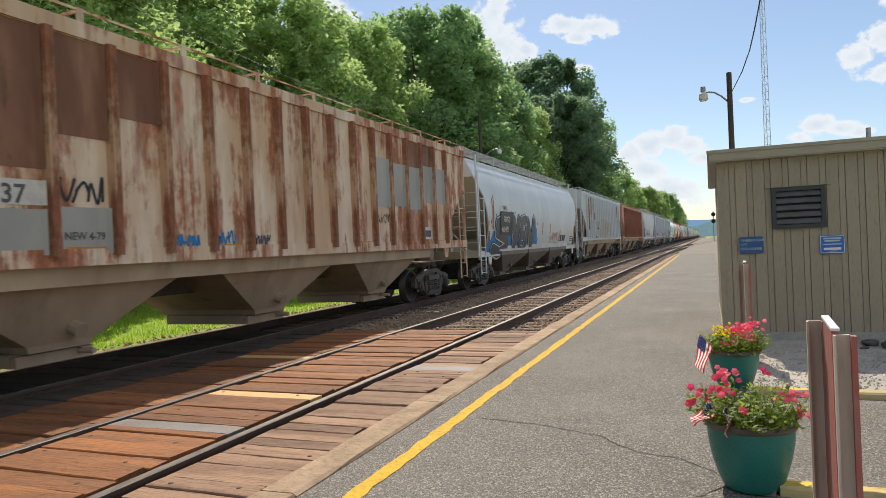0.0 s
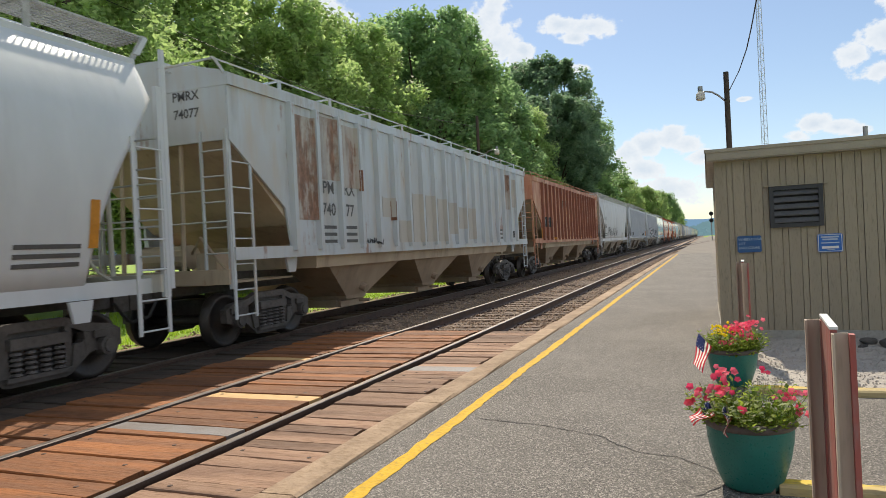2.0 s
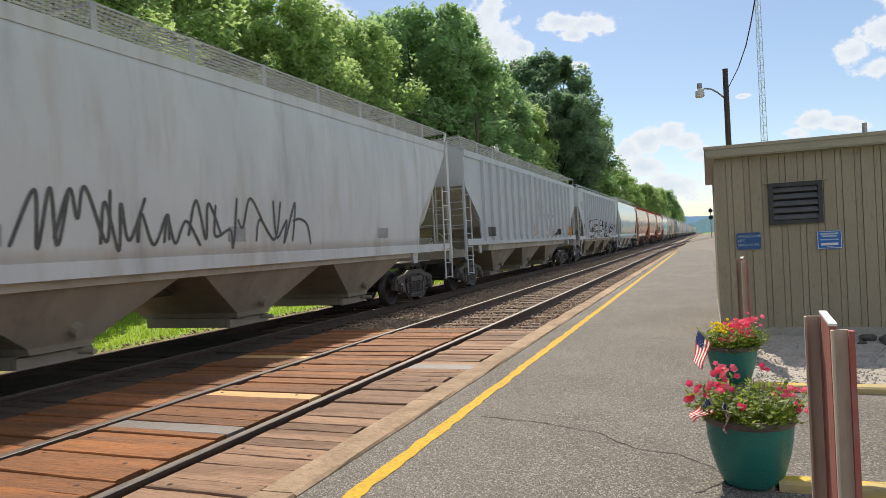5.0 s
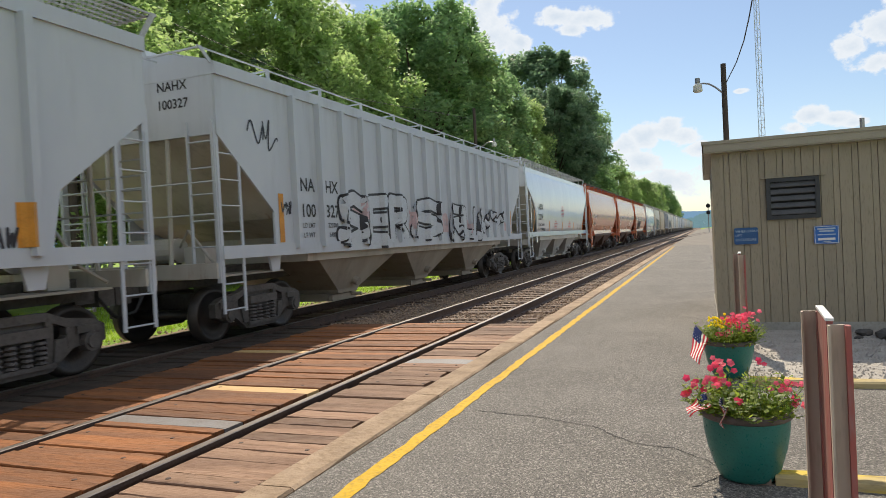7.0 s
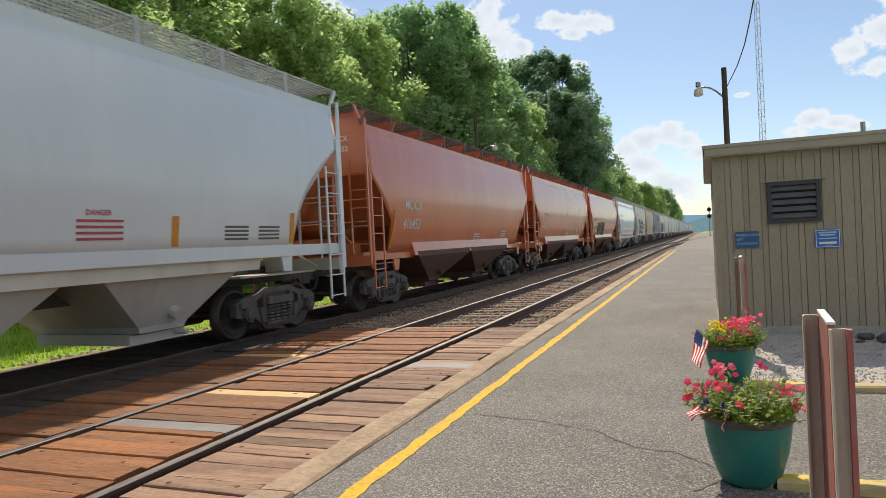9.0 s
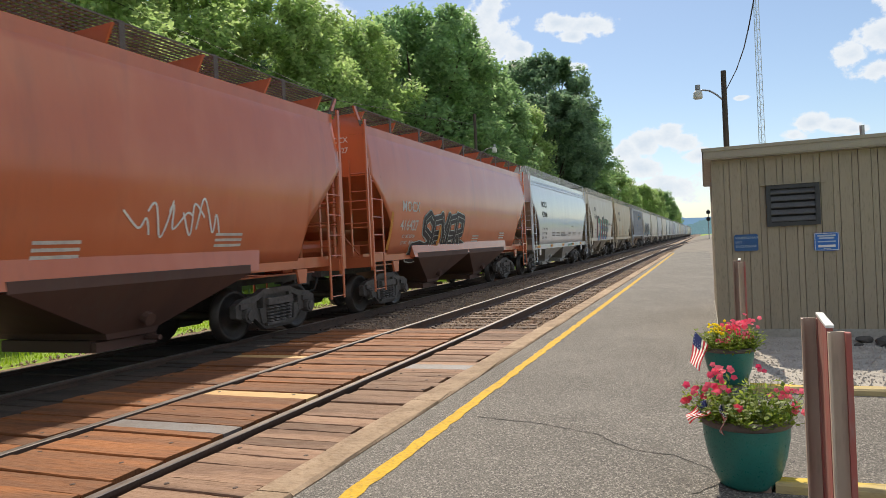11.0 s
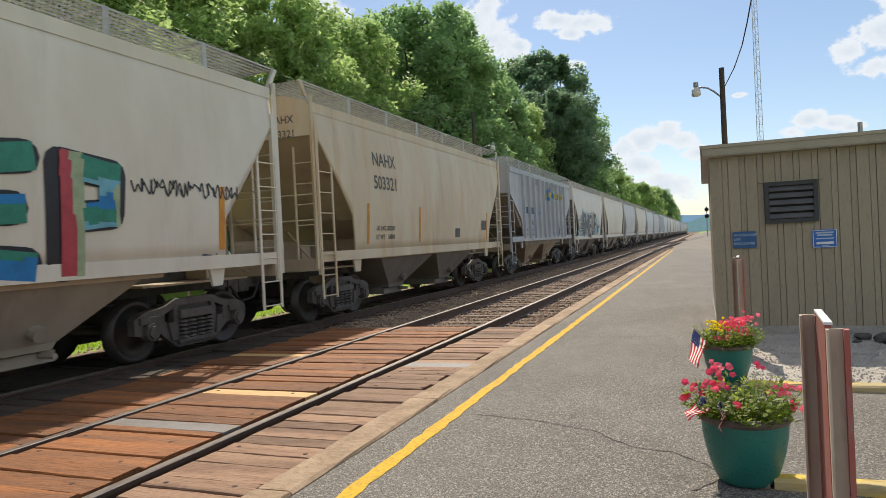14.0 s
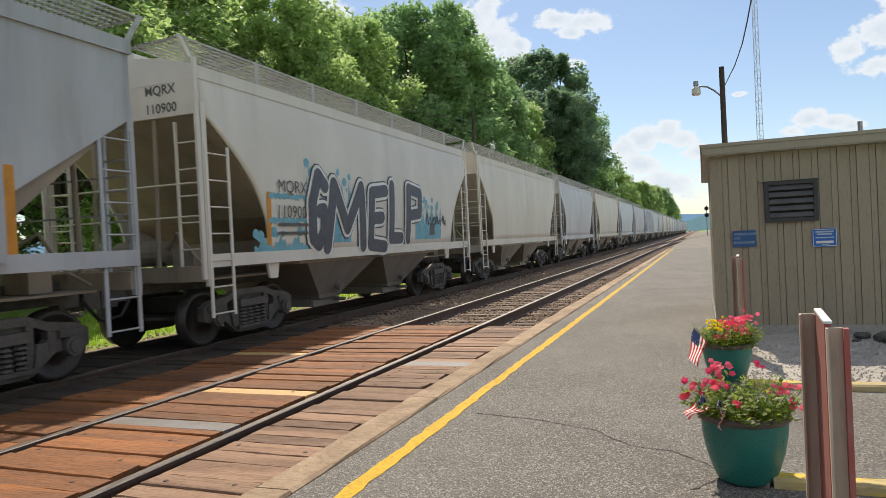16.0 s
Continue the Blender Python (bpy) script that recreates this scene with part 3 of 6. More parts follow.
def shed():
    Y, X0, X1, D = 9.68, 0.13, 7.5, 4.0
    root = thing("shed", "tan ribbed metal shed with a louvred vent and blue signs", "shed")
    bm = B()
    box(bm, X0 + 0.02, X1, Y + 0.022, Y + D, -0.2, 2.42)
    part("wall", bm, M_SIDING, root)
    bm = B()
    box(bm, X0 - 0.01, X1 + 0.02, Y - 0.02, Y + D + 0.02, -0.2, 0.13)
    part("foundation", bm, M_CONCRETE, root, "pale concrete foundation strip")
    # the siding boards
    shapes = []
    for w in (0.14, 0.07):
        bm = B()
        box(bm, 0, w - 0.007, -0.012, 0.02, 0.125, 2.40)
        shapes.append(mesh_of("siding_board", bm, M_SIDING))
    x, i = X0, 0
    while x < 3.2:
        w = (0.14, 0.07)[i % 2]
        part("siding_board", shapes[i % 2], None, root, "", pose(x, Y + 0.012 + 0.006 * (i % 2), 0))
        x += w
        i += 1
    for k in range(27):
        part("siding_board", shapes[0], None, root, "", pose(X0 + 0.012, Y + 0.2 + k * 0.14, 0, 0, 0, -90))
    # corner trim, roof and fascia
    bm = B()
    box(bm, X0 - 0.012, X0 + 0.05, Y - 0.014, Y + 0.05, 0.12, 2.4)
    part("corner_trim", bm, M_SIDING, root)
    bm = B()
    prism(bm, [(Y - 0.13, 2.36), (Y + D + 0.15, 2.28), (Y + D + 0.15, 2.42), (Y - 0.13, 2.5)], X0 - 0.1, X1 + 0.1, "x")
    part("roof", bm, M_ROOF, root)
    bm = B()
    box(bm, X0 - 0.115, X1 + 0.11, Y - 0.146, Y - 0.131, 2.375, 2.505)
    box(bm, X0 - 0.125, X1 + 0.12, Y - 0.16, Y - 0.146, 2.47, 2.512)
    part("fascia", bm, M_TRIM, root, "lighter tan metal roof edge")
    bm = B()
    prism(bm, [(Y - 0.146, 2.37), (Y + D + 0.15, 2.29), (Y + D + 0.15, 2.43), (Y - 0.146, 2.508)], X0 - 0.118, X0 - 0.102, "x")
    part("fascia", bm, M_TRIM, root, "lighter tan metal roof edge")
    bm = B()
    tube(bm, (1.98, Y + 0.6, 2.35), (1.98, Y + 0.6, 2.72), 0.03, 10)
    part("vent_pipe", bm, M_METAL, root)
    # louvred vent
    vx0, vx1, vz0, vz1 = 0.76, 1.37, 1.45, 1.98
    bm = B()
    f = 0.05
    for a in ((vx0, vx1, vz1 - f, vz1), (vx0, vx1, vz0, vz0 + f), (vx0, vx0 + f, vz0 + f, vz1 - f), (vx1 - f, vx1, vz0 + f, vz1 - f)):
        box(bm, a[0], a[1], Y - 0.045, Y - 0.003, a[2], a[3])
    vent = part("vent", bm, M_VENT, root, "dark metal louvred vent")
    bm = B()
    box(bm, vx0 + f, vx1 - f, Y - 0.006, Y - 0.003, vz0 + f, vz1 - f)
    part("vent_back", bm, M_BLACK, vent)
    for k in range(5):
        z = vz0 + f + 0.02 + k * 0.088
        bm = B()
        prism(bm, [(Y - 0.04, z), (Y - 0.036, z - 0.012), (Y - 0.008, z + 0.04), (Y - 0.012, z + 0.052)], vx0 + f, vx1 - f, "x")
        part("louvre", bm, M_LOUVRE, vent)
    bm = B()
    box(bm, vx0 - 0.06, vx1 + 0.06, Y - 0.055, Y - 0.002, vz1 + 0.002, vz1 + 0.014)
    part("drip_cap", bm, M_SIDING, vent)
    return Y


def text_mesh(body, size, material, name="lettering", bold=False):
    cu = bpy.data.curves.new(name, "FONT")
    cu.body, cu.size, cu.fill_mode = body, size, "FRONT"
    cu.resolution_u = 3
    if bold:
        cu.offset = size * 0.018
    ob = bpy.data.objects.new(name, cu)
    scene.collection.objects.link(ob)
    me = bpy.data.meshes.new_from_object(ob.evaluated_get(bpy.context.evaluated_depsgraph_get()))
    me.name = name
    bpy.data.objects.remove(ob)
    bpy.data.curves.remove(cu)
    me.materials.clear()
    me.materials.append(material)
    return me


def sign(label, x0, x1, z0, z1, y, mat, lines, border=False):
    root = thing("sign", label, "sign")
    bm = B()
    c = 0.015
    pts = [(x0 + c, z0), (x1 - c, z0), (x1, z0 + c), (x1, z1 - c), (x1 - c, z1), (x0 + c, z1), (x0, z1 - c), (x0, z0 + c)]
    prism(bm, pts, y - 0.024, y - 0.014, "y")
    part("panel", bm, mat, root)
    if border:
        bm = B()
        for a in ((x0 + .008, x1 - .008, z0 + .008, z0 + .014), (x0 + .008, x1 - .008, z1 - .014, z1 - .008), (x0 + .008, x0 + .014, z0 + .014, z1 - .014), (x1 - .014, x1 - .008, z0 + .014, z1 - .014)):
            box(bm, a[0], a[1], y - 0.0275, y - 0.0245, a[2], a[3])
        part("border", bm, M_WHITE, root)
    for s, size, x, z, m in lines:
        if isinstance(s, str):
            part("lettering", text_mesh(s, size, m), None, root, "", pose(x, y - 0.027, z, 90))
        else:
            bm = B()
            box(bm, x, x + s, y - 0.0275, y - 0.0245, z, z + size)
            part("printed_bar", bm, m, root)


def guard_post(x, y, h, s=1.0):
    """A steel bollard: two channels joined by a plate on edge."""
    root = thing("guard_post", "red and grey worn steel guard post", "bollard", pose(x, y, 0.03, 0, 0, -3.5), group="guard posts")
    bm = B()
    prism(bm, [(0, 0), (0.42 * s, 0), (0.42 * s, h), (0, h)], -0.026, -0.004, "x")
    part("plate", bm, M_POSTRED, root, "faded red painted steel plate")
    bm = B()
    box(bm, -0.028, 0.0, -0.005, 0.425 * s, h, h + 0.01)
    part("cap", bm, M_WHITE, root, "white painted top edge")
    for yy, a, b in ((0.42 * s, -0.085, -0.028), (0.0, -0.024, 0.032)):
        bm = B()
        box(bm, a, b, yy - 0.008, yy + 0.004, 0, h - 0.012)
        box(bm, a, a + 0.008, yy - 0.045, yy - 0.009, 0, h - 0.012)
        part("channel", bm, M_POSTGREY, root, "grey weathered steel channel")
        bm = B()
        box(bm, b - 0.002, b + 0.016, yy - 0.05, yy - 0.009, 0, h - 0.012)
        part("flange", bm, M_POSTRED, root, "red flange")


def flower_pot(x, y, r, h, seed, yellow=False):
    root = thing("flower_pot", "teal glazed flower pot with pink petunias" + (" and yellow marigolds" if yellow else " and trailing leaves"), "flower pot",
                 pose(x, y, 0.05, 0, 0, seed * 40), group="flower pots")
    bm = B()
    prof = [(r * .52, 0), (r * .62, 0.01), (r * .66, 0.03), (r * .74, h * .2), (r * .86, h * .45), (r * .935, h * .7), (r * .955, h * .9), (r * .955, h)]
    lathe(bm, prof + [(r * .88, h), (r * .84, h * .86)], 40)
    smooth(part("bowl", bm, M_TEAL, root))
    bm = B()
    lathe(bm, [(r * .957, h * .9), (r * 1.0, h * .92), (r * 1.01, h * .97), (r * .99, h * 1.02), (r * .9, h * 1.02), (r * .88, h * .93)], 40)
    smooth(part("rim", bm, M_RIM, root, "dark brown rolled rim"))
    bm = B()
    lathe(bm, [(r * .86, h * .84), (r * .6, h * .9), (r * .1, h * .92)], 20)
    part("soil", bm, M_SOIL, root)
    rng = random.Random(seed)
    lv, lf, fv, ff, sv, sf = [], [], [], [], [], []

    def card(verts, faces, c, u, v, su, sv_):
        k = len(verts)
        c, u, v = Vector(c), Vector(u), Vector(v)
        verts += [tuple(c - u * su * .1), tuple(c + u * su * .5 - v * sv_ * .5), tuple(c + u * su), tuple(c + u * su * .5 + v * sv_ * .5)]
        faces.append((k, k + 1, k + 2, k + 3))
    for _ in range(300):
        a, rr = rng.random() * 6.28, r * math.sqrt(rng.random()) * 0.85
        out = 0.25 + rr / r * 0.5
        base = Vector((rr * math.cos(a), rr * math.sin(a), h * 0.9))
        tip = base + Vector((math.cos(a) * out * rng.uniform(.08, .26), math.sin(a) * out * rng.uniform(.08, .26), rng.uniform(0.05, 0.27) * (1 - 0.35 * rr / r)))
        w = (tip - base).normalized()
        side = w.orthogonal().normalized()
        k = len(sv)
        for p in (base, tip):
            for q in (side * .0016, w.cross(side) * .0016, -side * .0016):
                sv.append(tuple(p + q))
        sf.extend([(k, k + 1, k + 4, k + 3), (k + 1, k + 2, k + 5, k + 4), (k + 2, k, k + 3, k + 5)])
        for i in range(rng.randint(4, 9)):
            c = base.lerp(tip, rng.uniform(0.15, 1))
            u = Vector((rng.uniform(-1, 1), rng.uniform(-1, 1), rng.uniform(-.3, .6))).normalized()
            card(lv, lf, c, u, u.orthogonal().lerp(Vector((0, 0, 1)).cross(u), 0.8).normalized(), rng.uniform(.025, .05), rng.uniform(.014, .028))
    for (cx, cy, cz, n, spread) in FLOWERS[seed]:
        for _ in range(int(n * 1.5)):
            c = Vector((cx + rng.gauss(0, spread), cy + rng.gauss(0, spread), cz + rng.gauss(0, spread * .55)))
            nrm = (c - Vector((0, 0, h * .7))).normalized() * .5 + Vector((rng.uniform(-.5, .5), rng.uniform(-1.4, -.5), rng.uniform(0, .8)))
            nrm.normalize()
            u = nrm.orthogonal().normalized()
            v = nrm.cross(u)
            s = rng.uniform(0.016, 0.024)
            k = len(fv)
            fv.append(tuple(c))
            for i in range(10):
                an = i * math.pi / 5
                q = s * (1.0 if i % 2 else 0.74)
                fv.append(tuple(c + q * (math.cos(an) * u + math.sin(an) * v) + nrm * s * 0.22))
            ff.extend([(k, k + 1 + i, k + 1 + (i + 1) % 10) for i in range(10)])
    inv = Matrix.Rotation(radians(-seed * 40), 3, "Z")
    fv = [tuple(inv @ Vector(p)) for p in fv]
    for nm, vv, f_, m in (("stem_tangle", sv, sf, M_PLEAF), ("foliage", lv, lf, M_PLEAF), ("blossom", fv, ff, M_PETAL)):
        me = bpy.data.meshes.new(nm)
        me.from_pydata(vv, [], f_)
        tagged(part(nm, me, m, root, {"blossom": "bright pink petunia flowers", "foliage": "green leaves"}.get(nm, "")), kind="stuff")
    if yellow:
        bm = B()
        for _ in range(40):
            c = (-0.10 + rng.gauss(0, .05), rng.gauss(0, .05) - .03, h + 0.17 + rng.gauss(0, .022))
            bmesh.ops.create_icosphere(bm, subdivisions=1, radius=rng.uniform(.008, .014), matrix=Matrix.Translation(inv @ Vector(c)))
        tagged(part("marigold", bm, M_PETAL_Y, root, "yellow marigold heads"), kind="stuff")


FLOWERS = {1: [(-.12, -.08, .53, 9, .03), (-.25, -.05, .50, 5, .025), (-.22, -.14, .42, 2, .012), (-.10, .0, .60, 9, .035), (.09, 0.1, .60, 2, .012), (.20, -.05, .50, 8, .035),
               (.30, -.03, .42, 13, .035), (-.04, -.2, .46, 2, .01), (-.30, -.05, .46, 3, .02)],
           2: [(.06, -.02, .50, 26, .05), (.13, .0, .54, 16, .045), (-.05, -.12, .40, 7, .025), (.16, -.05, .44, 8, .035), (.0, .05, .47, 10, .04)]}


def flag(base, tip, fly, size):
    """A small stick flag: its cloth hangs from the stick's upper end along fly, in folds."""
    base, tip, fly = Vector(base), Vector(tip), Vector(fly).normalized()
    root = thing("stick_flag", "small striped flag on a stick in a flower pot", "flag", Matrix.Translation(base), group="stick flags")
    top = tip - base
    down = -top.normalized()
    bm = B()
    tube(bm, (0, 0, 0), top, 0.003, 6)
    part("stick", bm, M_TRIM, root)
    out = down.cross(fly).normalized()

    def cloth(u, v):
        return top + down * size * .62 * v * (1 - .25 * u) + fly * size * u + out * .014 * math.sin(u * 6 + v * 4)

    def band(u0, u1, v0, v1):
        bm = B()
        n = 8
        a = [(bm.verts.new(cloth(u0 + (u1 - u0) * k / n, v0)), bm.verts.new(cloth(u0 + (u1 - u0) * k / n, v1))) for k in range(n + 1)]
        for p, q in zip(a, a[1:]):
            bm.faces.new((p[0], q[0], q[1], p[1]))
        return bm
    for i in range(9):
        part("stripe", band(0.42 if i < 5 else 0, 1, i / 9, (i + 1) / 9), M_FLAGWHITE if i % 2 else M_FLAGRED, root)
    canton = part("canton", band(0, .42, 0, 5 / 9), M_FLAGBLUE, root, "dark blue canton")
    bm = B()
    for i in range(4):
        for j in range(4):
            c = cloth(.05 + .1 * i, .06 + .13 * j)
            for sg in (-1, 1):
                bmesh.ops.create_icosphere(bm, subdivisions=0 + 1, radius=.0035, matrix=Matrix.Translation(c + out * .002 * sg))
    tagged(part("star_dots", bm, M_FLAGWHITE, canton), kind="stuff")


def lamp_pole(x, y, top, side, label, arm=1.0, r=0.13, drop=1.3, size=1.0):
    root = thing("street_lamp", label, "street lamp", pose(x, y, -0.1), group="street lamps")
    bm = B()
    tube(bm, (0, 0, 0), (0, 0, top), r, 12, r * 0.8)
    part("pole", bm, M_POLE, root)
    za = top - drop
    bm = B()
    pts = [(side * arm * t, 0, za + 0.75 * math.sin(t * 1.9) * 0.75) for t in (0, .15, .35, .6, .85, 1)]
    pipe(bm, pts, 0.035, 8)
    part("arm", bm, M_METAL, root)
    e = pts[-1]
    bm = B()
    lathe(bm, [(q * size, u * size) for q, u in ((.03, .34), (.11, .33), (.12, .12), (.09, .08))], 12, centre=(e[0] + side * .05, 0, e[2] - 0.02))
    part("lamp_head", bm, M_METAL, root)
    bm = B()
    lathe(bm, [(q * size, u * size) for q, u in ((.1, .1), (.2, -.02), (.22, -.27), (.17, -.33))], 14, centre=(e[0] + side * .05, 0, e[2] - 0.03))
    part("shade", bm, M_LENS, root, "pale lamp shade")
    return root


def mast():
    root = thing("radio_mast", "tall slender lattice radio mast", "radio mast", pose(9.6, 125, -0.3))
    H = 75.0
    for i in range(3):
        bm = B()
        a = i * 2.094 + 0.4
        c = Vector((math.cos(a) * .62, math.sin(a) * .62, 0))
        tube(bm, c, c * 0.45 + Vector((0, 0, H)), 0.045, 6)
        part("leg", bm, M_MAST, root)
    bm = B()
    for k in range(60):
        z0, z1 = k * H / 60, (k + 1) * H / 60
        for i in range(3):
            a, b = i * 2.094 + 0.4, (i + 1) * 2.094 + .4
            s0, s1 = .62 * (1 - .55 * z0 / H), .62 * (1 - .55 * z1 / H)
            tube(bm, (math.cos(a) * s0, math.sin(a) * s0, z0), (math.cos(b) * s1, math.sin(b) * s1, z1), 0.022, 3)
            tube(bm, (math.cos(a) * s0, math.sin(a) * s0, z0), (math.cos(b) * s0, math.sin(b) * s0, z0), 0.022, 3)
    part("bracing", bm, M_MAST, root)


def cable(pts, r, label):
    bm = B()
    pipe(bm, pts, r, 5)
    tagged(part("cable", bm, M_CABLE), label, "cable")


def tree_meshes(seed, h, w, n, leaf, mat):
    """A trunk with limbs, and a crown of leaf clusters in uneven lumps."""
    rng = random.Random(seed)
    bm = B()
    th = h * 0.3
    tube(bm, (0, 0, -0.3), (0, 0, th), 0.022 * h, 9, 0.016 * h)
    lumps = []
    for i in range(150):
        f = (i + .5) / 150
        z = th * 0.5 + (h - th * 0.5) * f ** .9
        rad = w * 0.5 * math.sqrt(max(0.02, 1 - (abs(f - 0.4) / (.62 if f > .4 else .5)) ** 2.3)) * rng.uniform(0.62, 0.98)
        a = i * 2.39996 + rng.uniform(-.4, .4)
        c = Vector((rad * math.cos(a), rad * math.sin(a), min(z, h * 0.93) + rng.uniform(-.3, .3)))
        lumps.append((c, rng.uniform(0.05, 0.105) * w))
        if i % 12 == 0:
            mid = Vector((c.x * 0.4, c.y * 0.4, th * 0.8 + (c.z - th * .8) * 0.5))
            tube(bm, (0, 0, th * rng.uniform(.5, 1)), mid, 0.009 * h, 6, 0.006 * h)
            tube(bm, mid, c, 0.006 * h, 5, 0.002 * h)
    lumps += [(Vector((0, 0, h * q)), w * .27) for q in (.4, .5, .6, .7, .8)]
    trunk = mesh_of("trunk", bm, M_BARK)
    verts, faces = [], []
    for _ in range(n):
        c, s = rng.choice(lumps)
        d = Vector((rng.gauss(0, 1), rng.gauss(0, 1), rng.gauss(0, 0.8))).normalized() * s * (rng.random() ** 0.33) * rng.choice((1, 1, 1.18))
        p = c + d
        u = Vector((rng.uniform(-1, 1), rng.uniform(-1, 1), rng.uniform(-.7, .4))).normalized()
        v = u.cross(Vector((rng.uniform(-.6, .6), rng.uniform(-.6, .6), 1))).normalized()
        q = leaf * rng.uniform(.6, 1.3)
        k = len(verts)
        verts += [tuple(p - u * q * .6), tuple(p + v * q * .42), tuple(p + u * q * .7 + Vector((0, 0, -q * .15))), tuple(p - v * q * .42)]
        faces.append((k, k + 1, k + 2, k + 3))
    me = bpy.data.meshes.new("crown")
    me.from_pydata(verts, [], faces)
    me.materials.append(mat)
    return trunk, me


def trees():
    kinds = [tree_meshes(21, 18, 13, 52000, .26, M_LEAF[0]), tree_meshes(22, 18, 12, 50000, .25, M_LEAF[1]), tree_meshes(23, 18, 11, 50000, .26, M_LEAF[2]), tree_meshes(24, 16, 10, 40000, .26, M_LEAF[1])]
    labels = ["broad green maple tree in full leaf", "light green leafy tree beside the tracks", "dark green leafy tree in full leaf", "light green young tree"]
    for k, x, y, h, turn in TREES:
        root = thing("tree", labels[k], "tree", pose(x, y, -0.2, 0, 0, turn), group="trees behind the tracks")
        s = h / 19.2
        for nm, me in zip(("trunk", "crown"), kinds[k]):
            ob = part(nm, me, None, root)
            ob.scale = (s, s, s)


TREES = [(1, -20, 29, 15.5, 10), (1, -22, 23, 15.5, 80), (1, -18, 15, 13, 200), (0, -24, 12, 16.5, 120), (2, -28, 20, 19, 33), (1, -21, 37, 16.8, 150), (0, -20, 48, 20.8, 250), (0, -22, 56, 20.5, 60),
         (0, -20, 60, 18.5, 300), (1, -19, 70, 17, 20), (2, -16.5, 78, 20, 140), (2, -19.5, 88, 27.5, 240), (0, -18, 97, 22, 330), (1, -15.5, 120, 14, 100), (3, -12.5, 150, 15, 10),
         (3, -13, 175, 15, 70), (0, -12, 205, 15, 190), (3, -13, 240, 15, 130), (3, -12, 280, 14, 240), (0, -14, 330, 15, 300), (1, -30, 33, 17, 310), (2, -31, 45, 19, 45), (0, -29, 6, 14, 70), (1, -22, 3, 11, 10), (2, -30, 68, 20, 200),
         (1, -25, 84, 19, 33), (0, -17, 25, 9, 44), (2, -21, 105, 17, 280), (3, -17, 110, 14, 15), (1, -15, 134, 14, 220), (3, -14, 163, 15, 300), (1, -13.5, 190, 15, 40), (3, -13, 222, 15, 160), (1, -13, 260, 15, 75), (3, -13, 305, 15, 20)]


def distance():
    bm = B()
    pts = []
    n = 90
    for i in range(n + 1):
        a = radians(60 - 120 * i / n)
        h = 60 + 26 * math.sin(i * .33 + .8) * .6 + 10 * math.sin(i * 1.1)
        pts.append((-2600 * math.sin(a), 2600 * math.cos(a), h))
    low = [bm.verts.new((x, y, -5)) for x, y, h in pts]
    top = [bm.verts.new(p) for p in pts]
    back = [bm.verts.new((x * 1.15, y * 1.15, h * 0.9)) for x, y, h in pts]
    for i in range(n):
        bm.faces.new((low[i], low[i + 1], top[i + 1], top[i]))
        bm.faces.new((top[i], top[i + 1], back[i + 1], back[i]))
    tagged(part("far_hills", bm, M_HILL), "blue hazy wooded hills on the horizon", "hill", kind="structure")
    rng = random.Random(4)
    verts, faces = [], []
    for i in range(2600):
        x, y = rng.uniform(-30, 90), rng.uniform(640, 700)
        s = rng.uniform(3, 7)
        c = Vector((x, y, rng.uniform(0, 11 + 5 * math.sin(x * .07))))
        u = Vector((rng.uniform(-1, 1), rng.uniform(-.3, .3), rng.uniform(-1, 1))).normalized() * s * .5
        v = u.cross(Vector((0, 1, 0.3))).normalized() * s * .35
        k = len(verts)
        verts += [tuple(c - u), tuple(c + v), tuple(c + u), tuple(c - v)]
        faces.append((k, k + 1, k + 2, k + 3))
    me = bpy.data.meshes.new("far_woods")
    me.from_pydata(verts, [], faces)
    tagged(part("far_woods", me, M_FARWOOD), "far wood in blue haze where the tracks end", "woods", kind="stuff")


def grass():
    rng = random.Random(9)
    verts, faces = [], []
    for _ in range(26000):
        y = 4 + 45 * rng.random() ** 1.5
        x = -11.2 - 7 * rng.random() ** 1.3
        z = -0.3 + (-(x) - 11.2) * 0.02
        h, a = rng.uniform(.05, .13), rng.random() * 6.28
        dx, dy = math.cos(a) * .012, math.sin(a) * .012
        k = len(verts)
        verts += [(x - dx, y - dy, z), (x + dx, y + dy, z), (x + rng.uniform(-.04, .04), y + rng.uniform(-.04, .04), z + h)]
        faces.append((k, k + 1, k + 2))
    me = bpy.data.meshes.new("grass")
    me.from_pydata(verts, [], faces)
    tagged(part("grass", me, M_BLADE), "bright sunlit grass blades beyond the tracks", "grass", kind="stuff")


ground()
ballast_stones()
track("near_track", NEAR, 120)
track("far_track", FAR, 70)
turnout()
platform()
gravel_yard()
def rubble():
    rng = random.Random(31)
    for x, y, r in ((1.72, 9.25, .10), (1.9, 9.0, .13), (2.08, 9.15, .09), (1.6, 8.95, .05), (2.25, 8.9, .07)):
        bm = B()
        bmesh.ops.create_icosphere(bm, subdivisions=2, radius=r)
        for v in bm.verts:
            v.co *= rng.uniform(.8, 1.15)
            v.co.z *= .5
        tagged(part("rubble", bm, M_RUBBLE, None, "", pose(x, y, 0.03 + r * .3, 0, rng.uniform(-15, 15), rng.random() * 300)), "dark lump of broken asphalt on the gravel", "rubble", "rubble beside the shed")


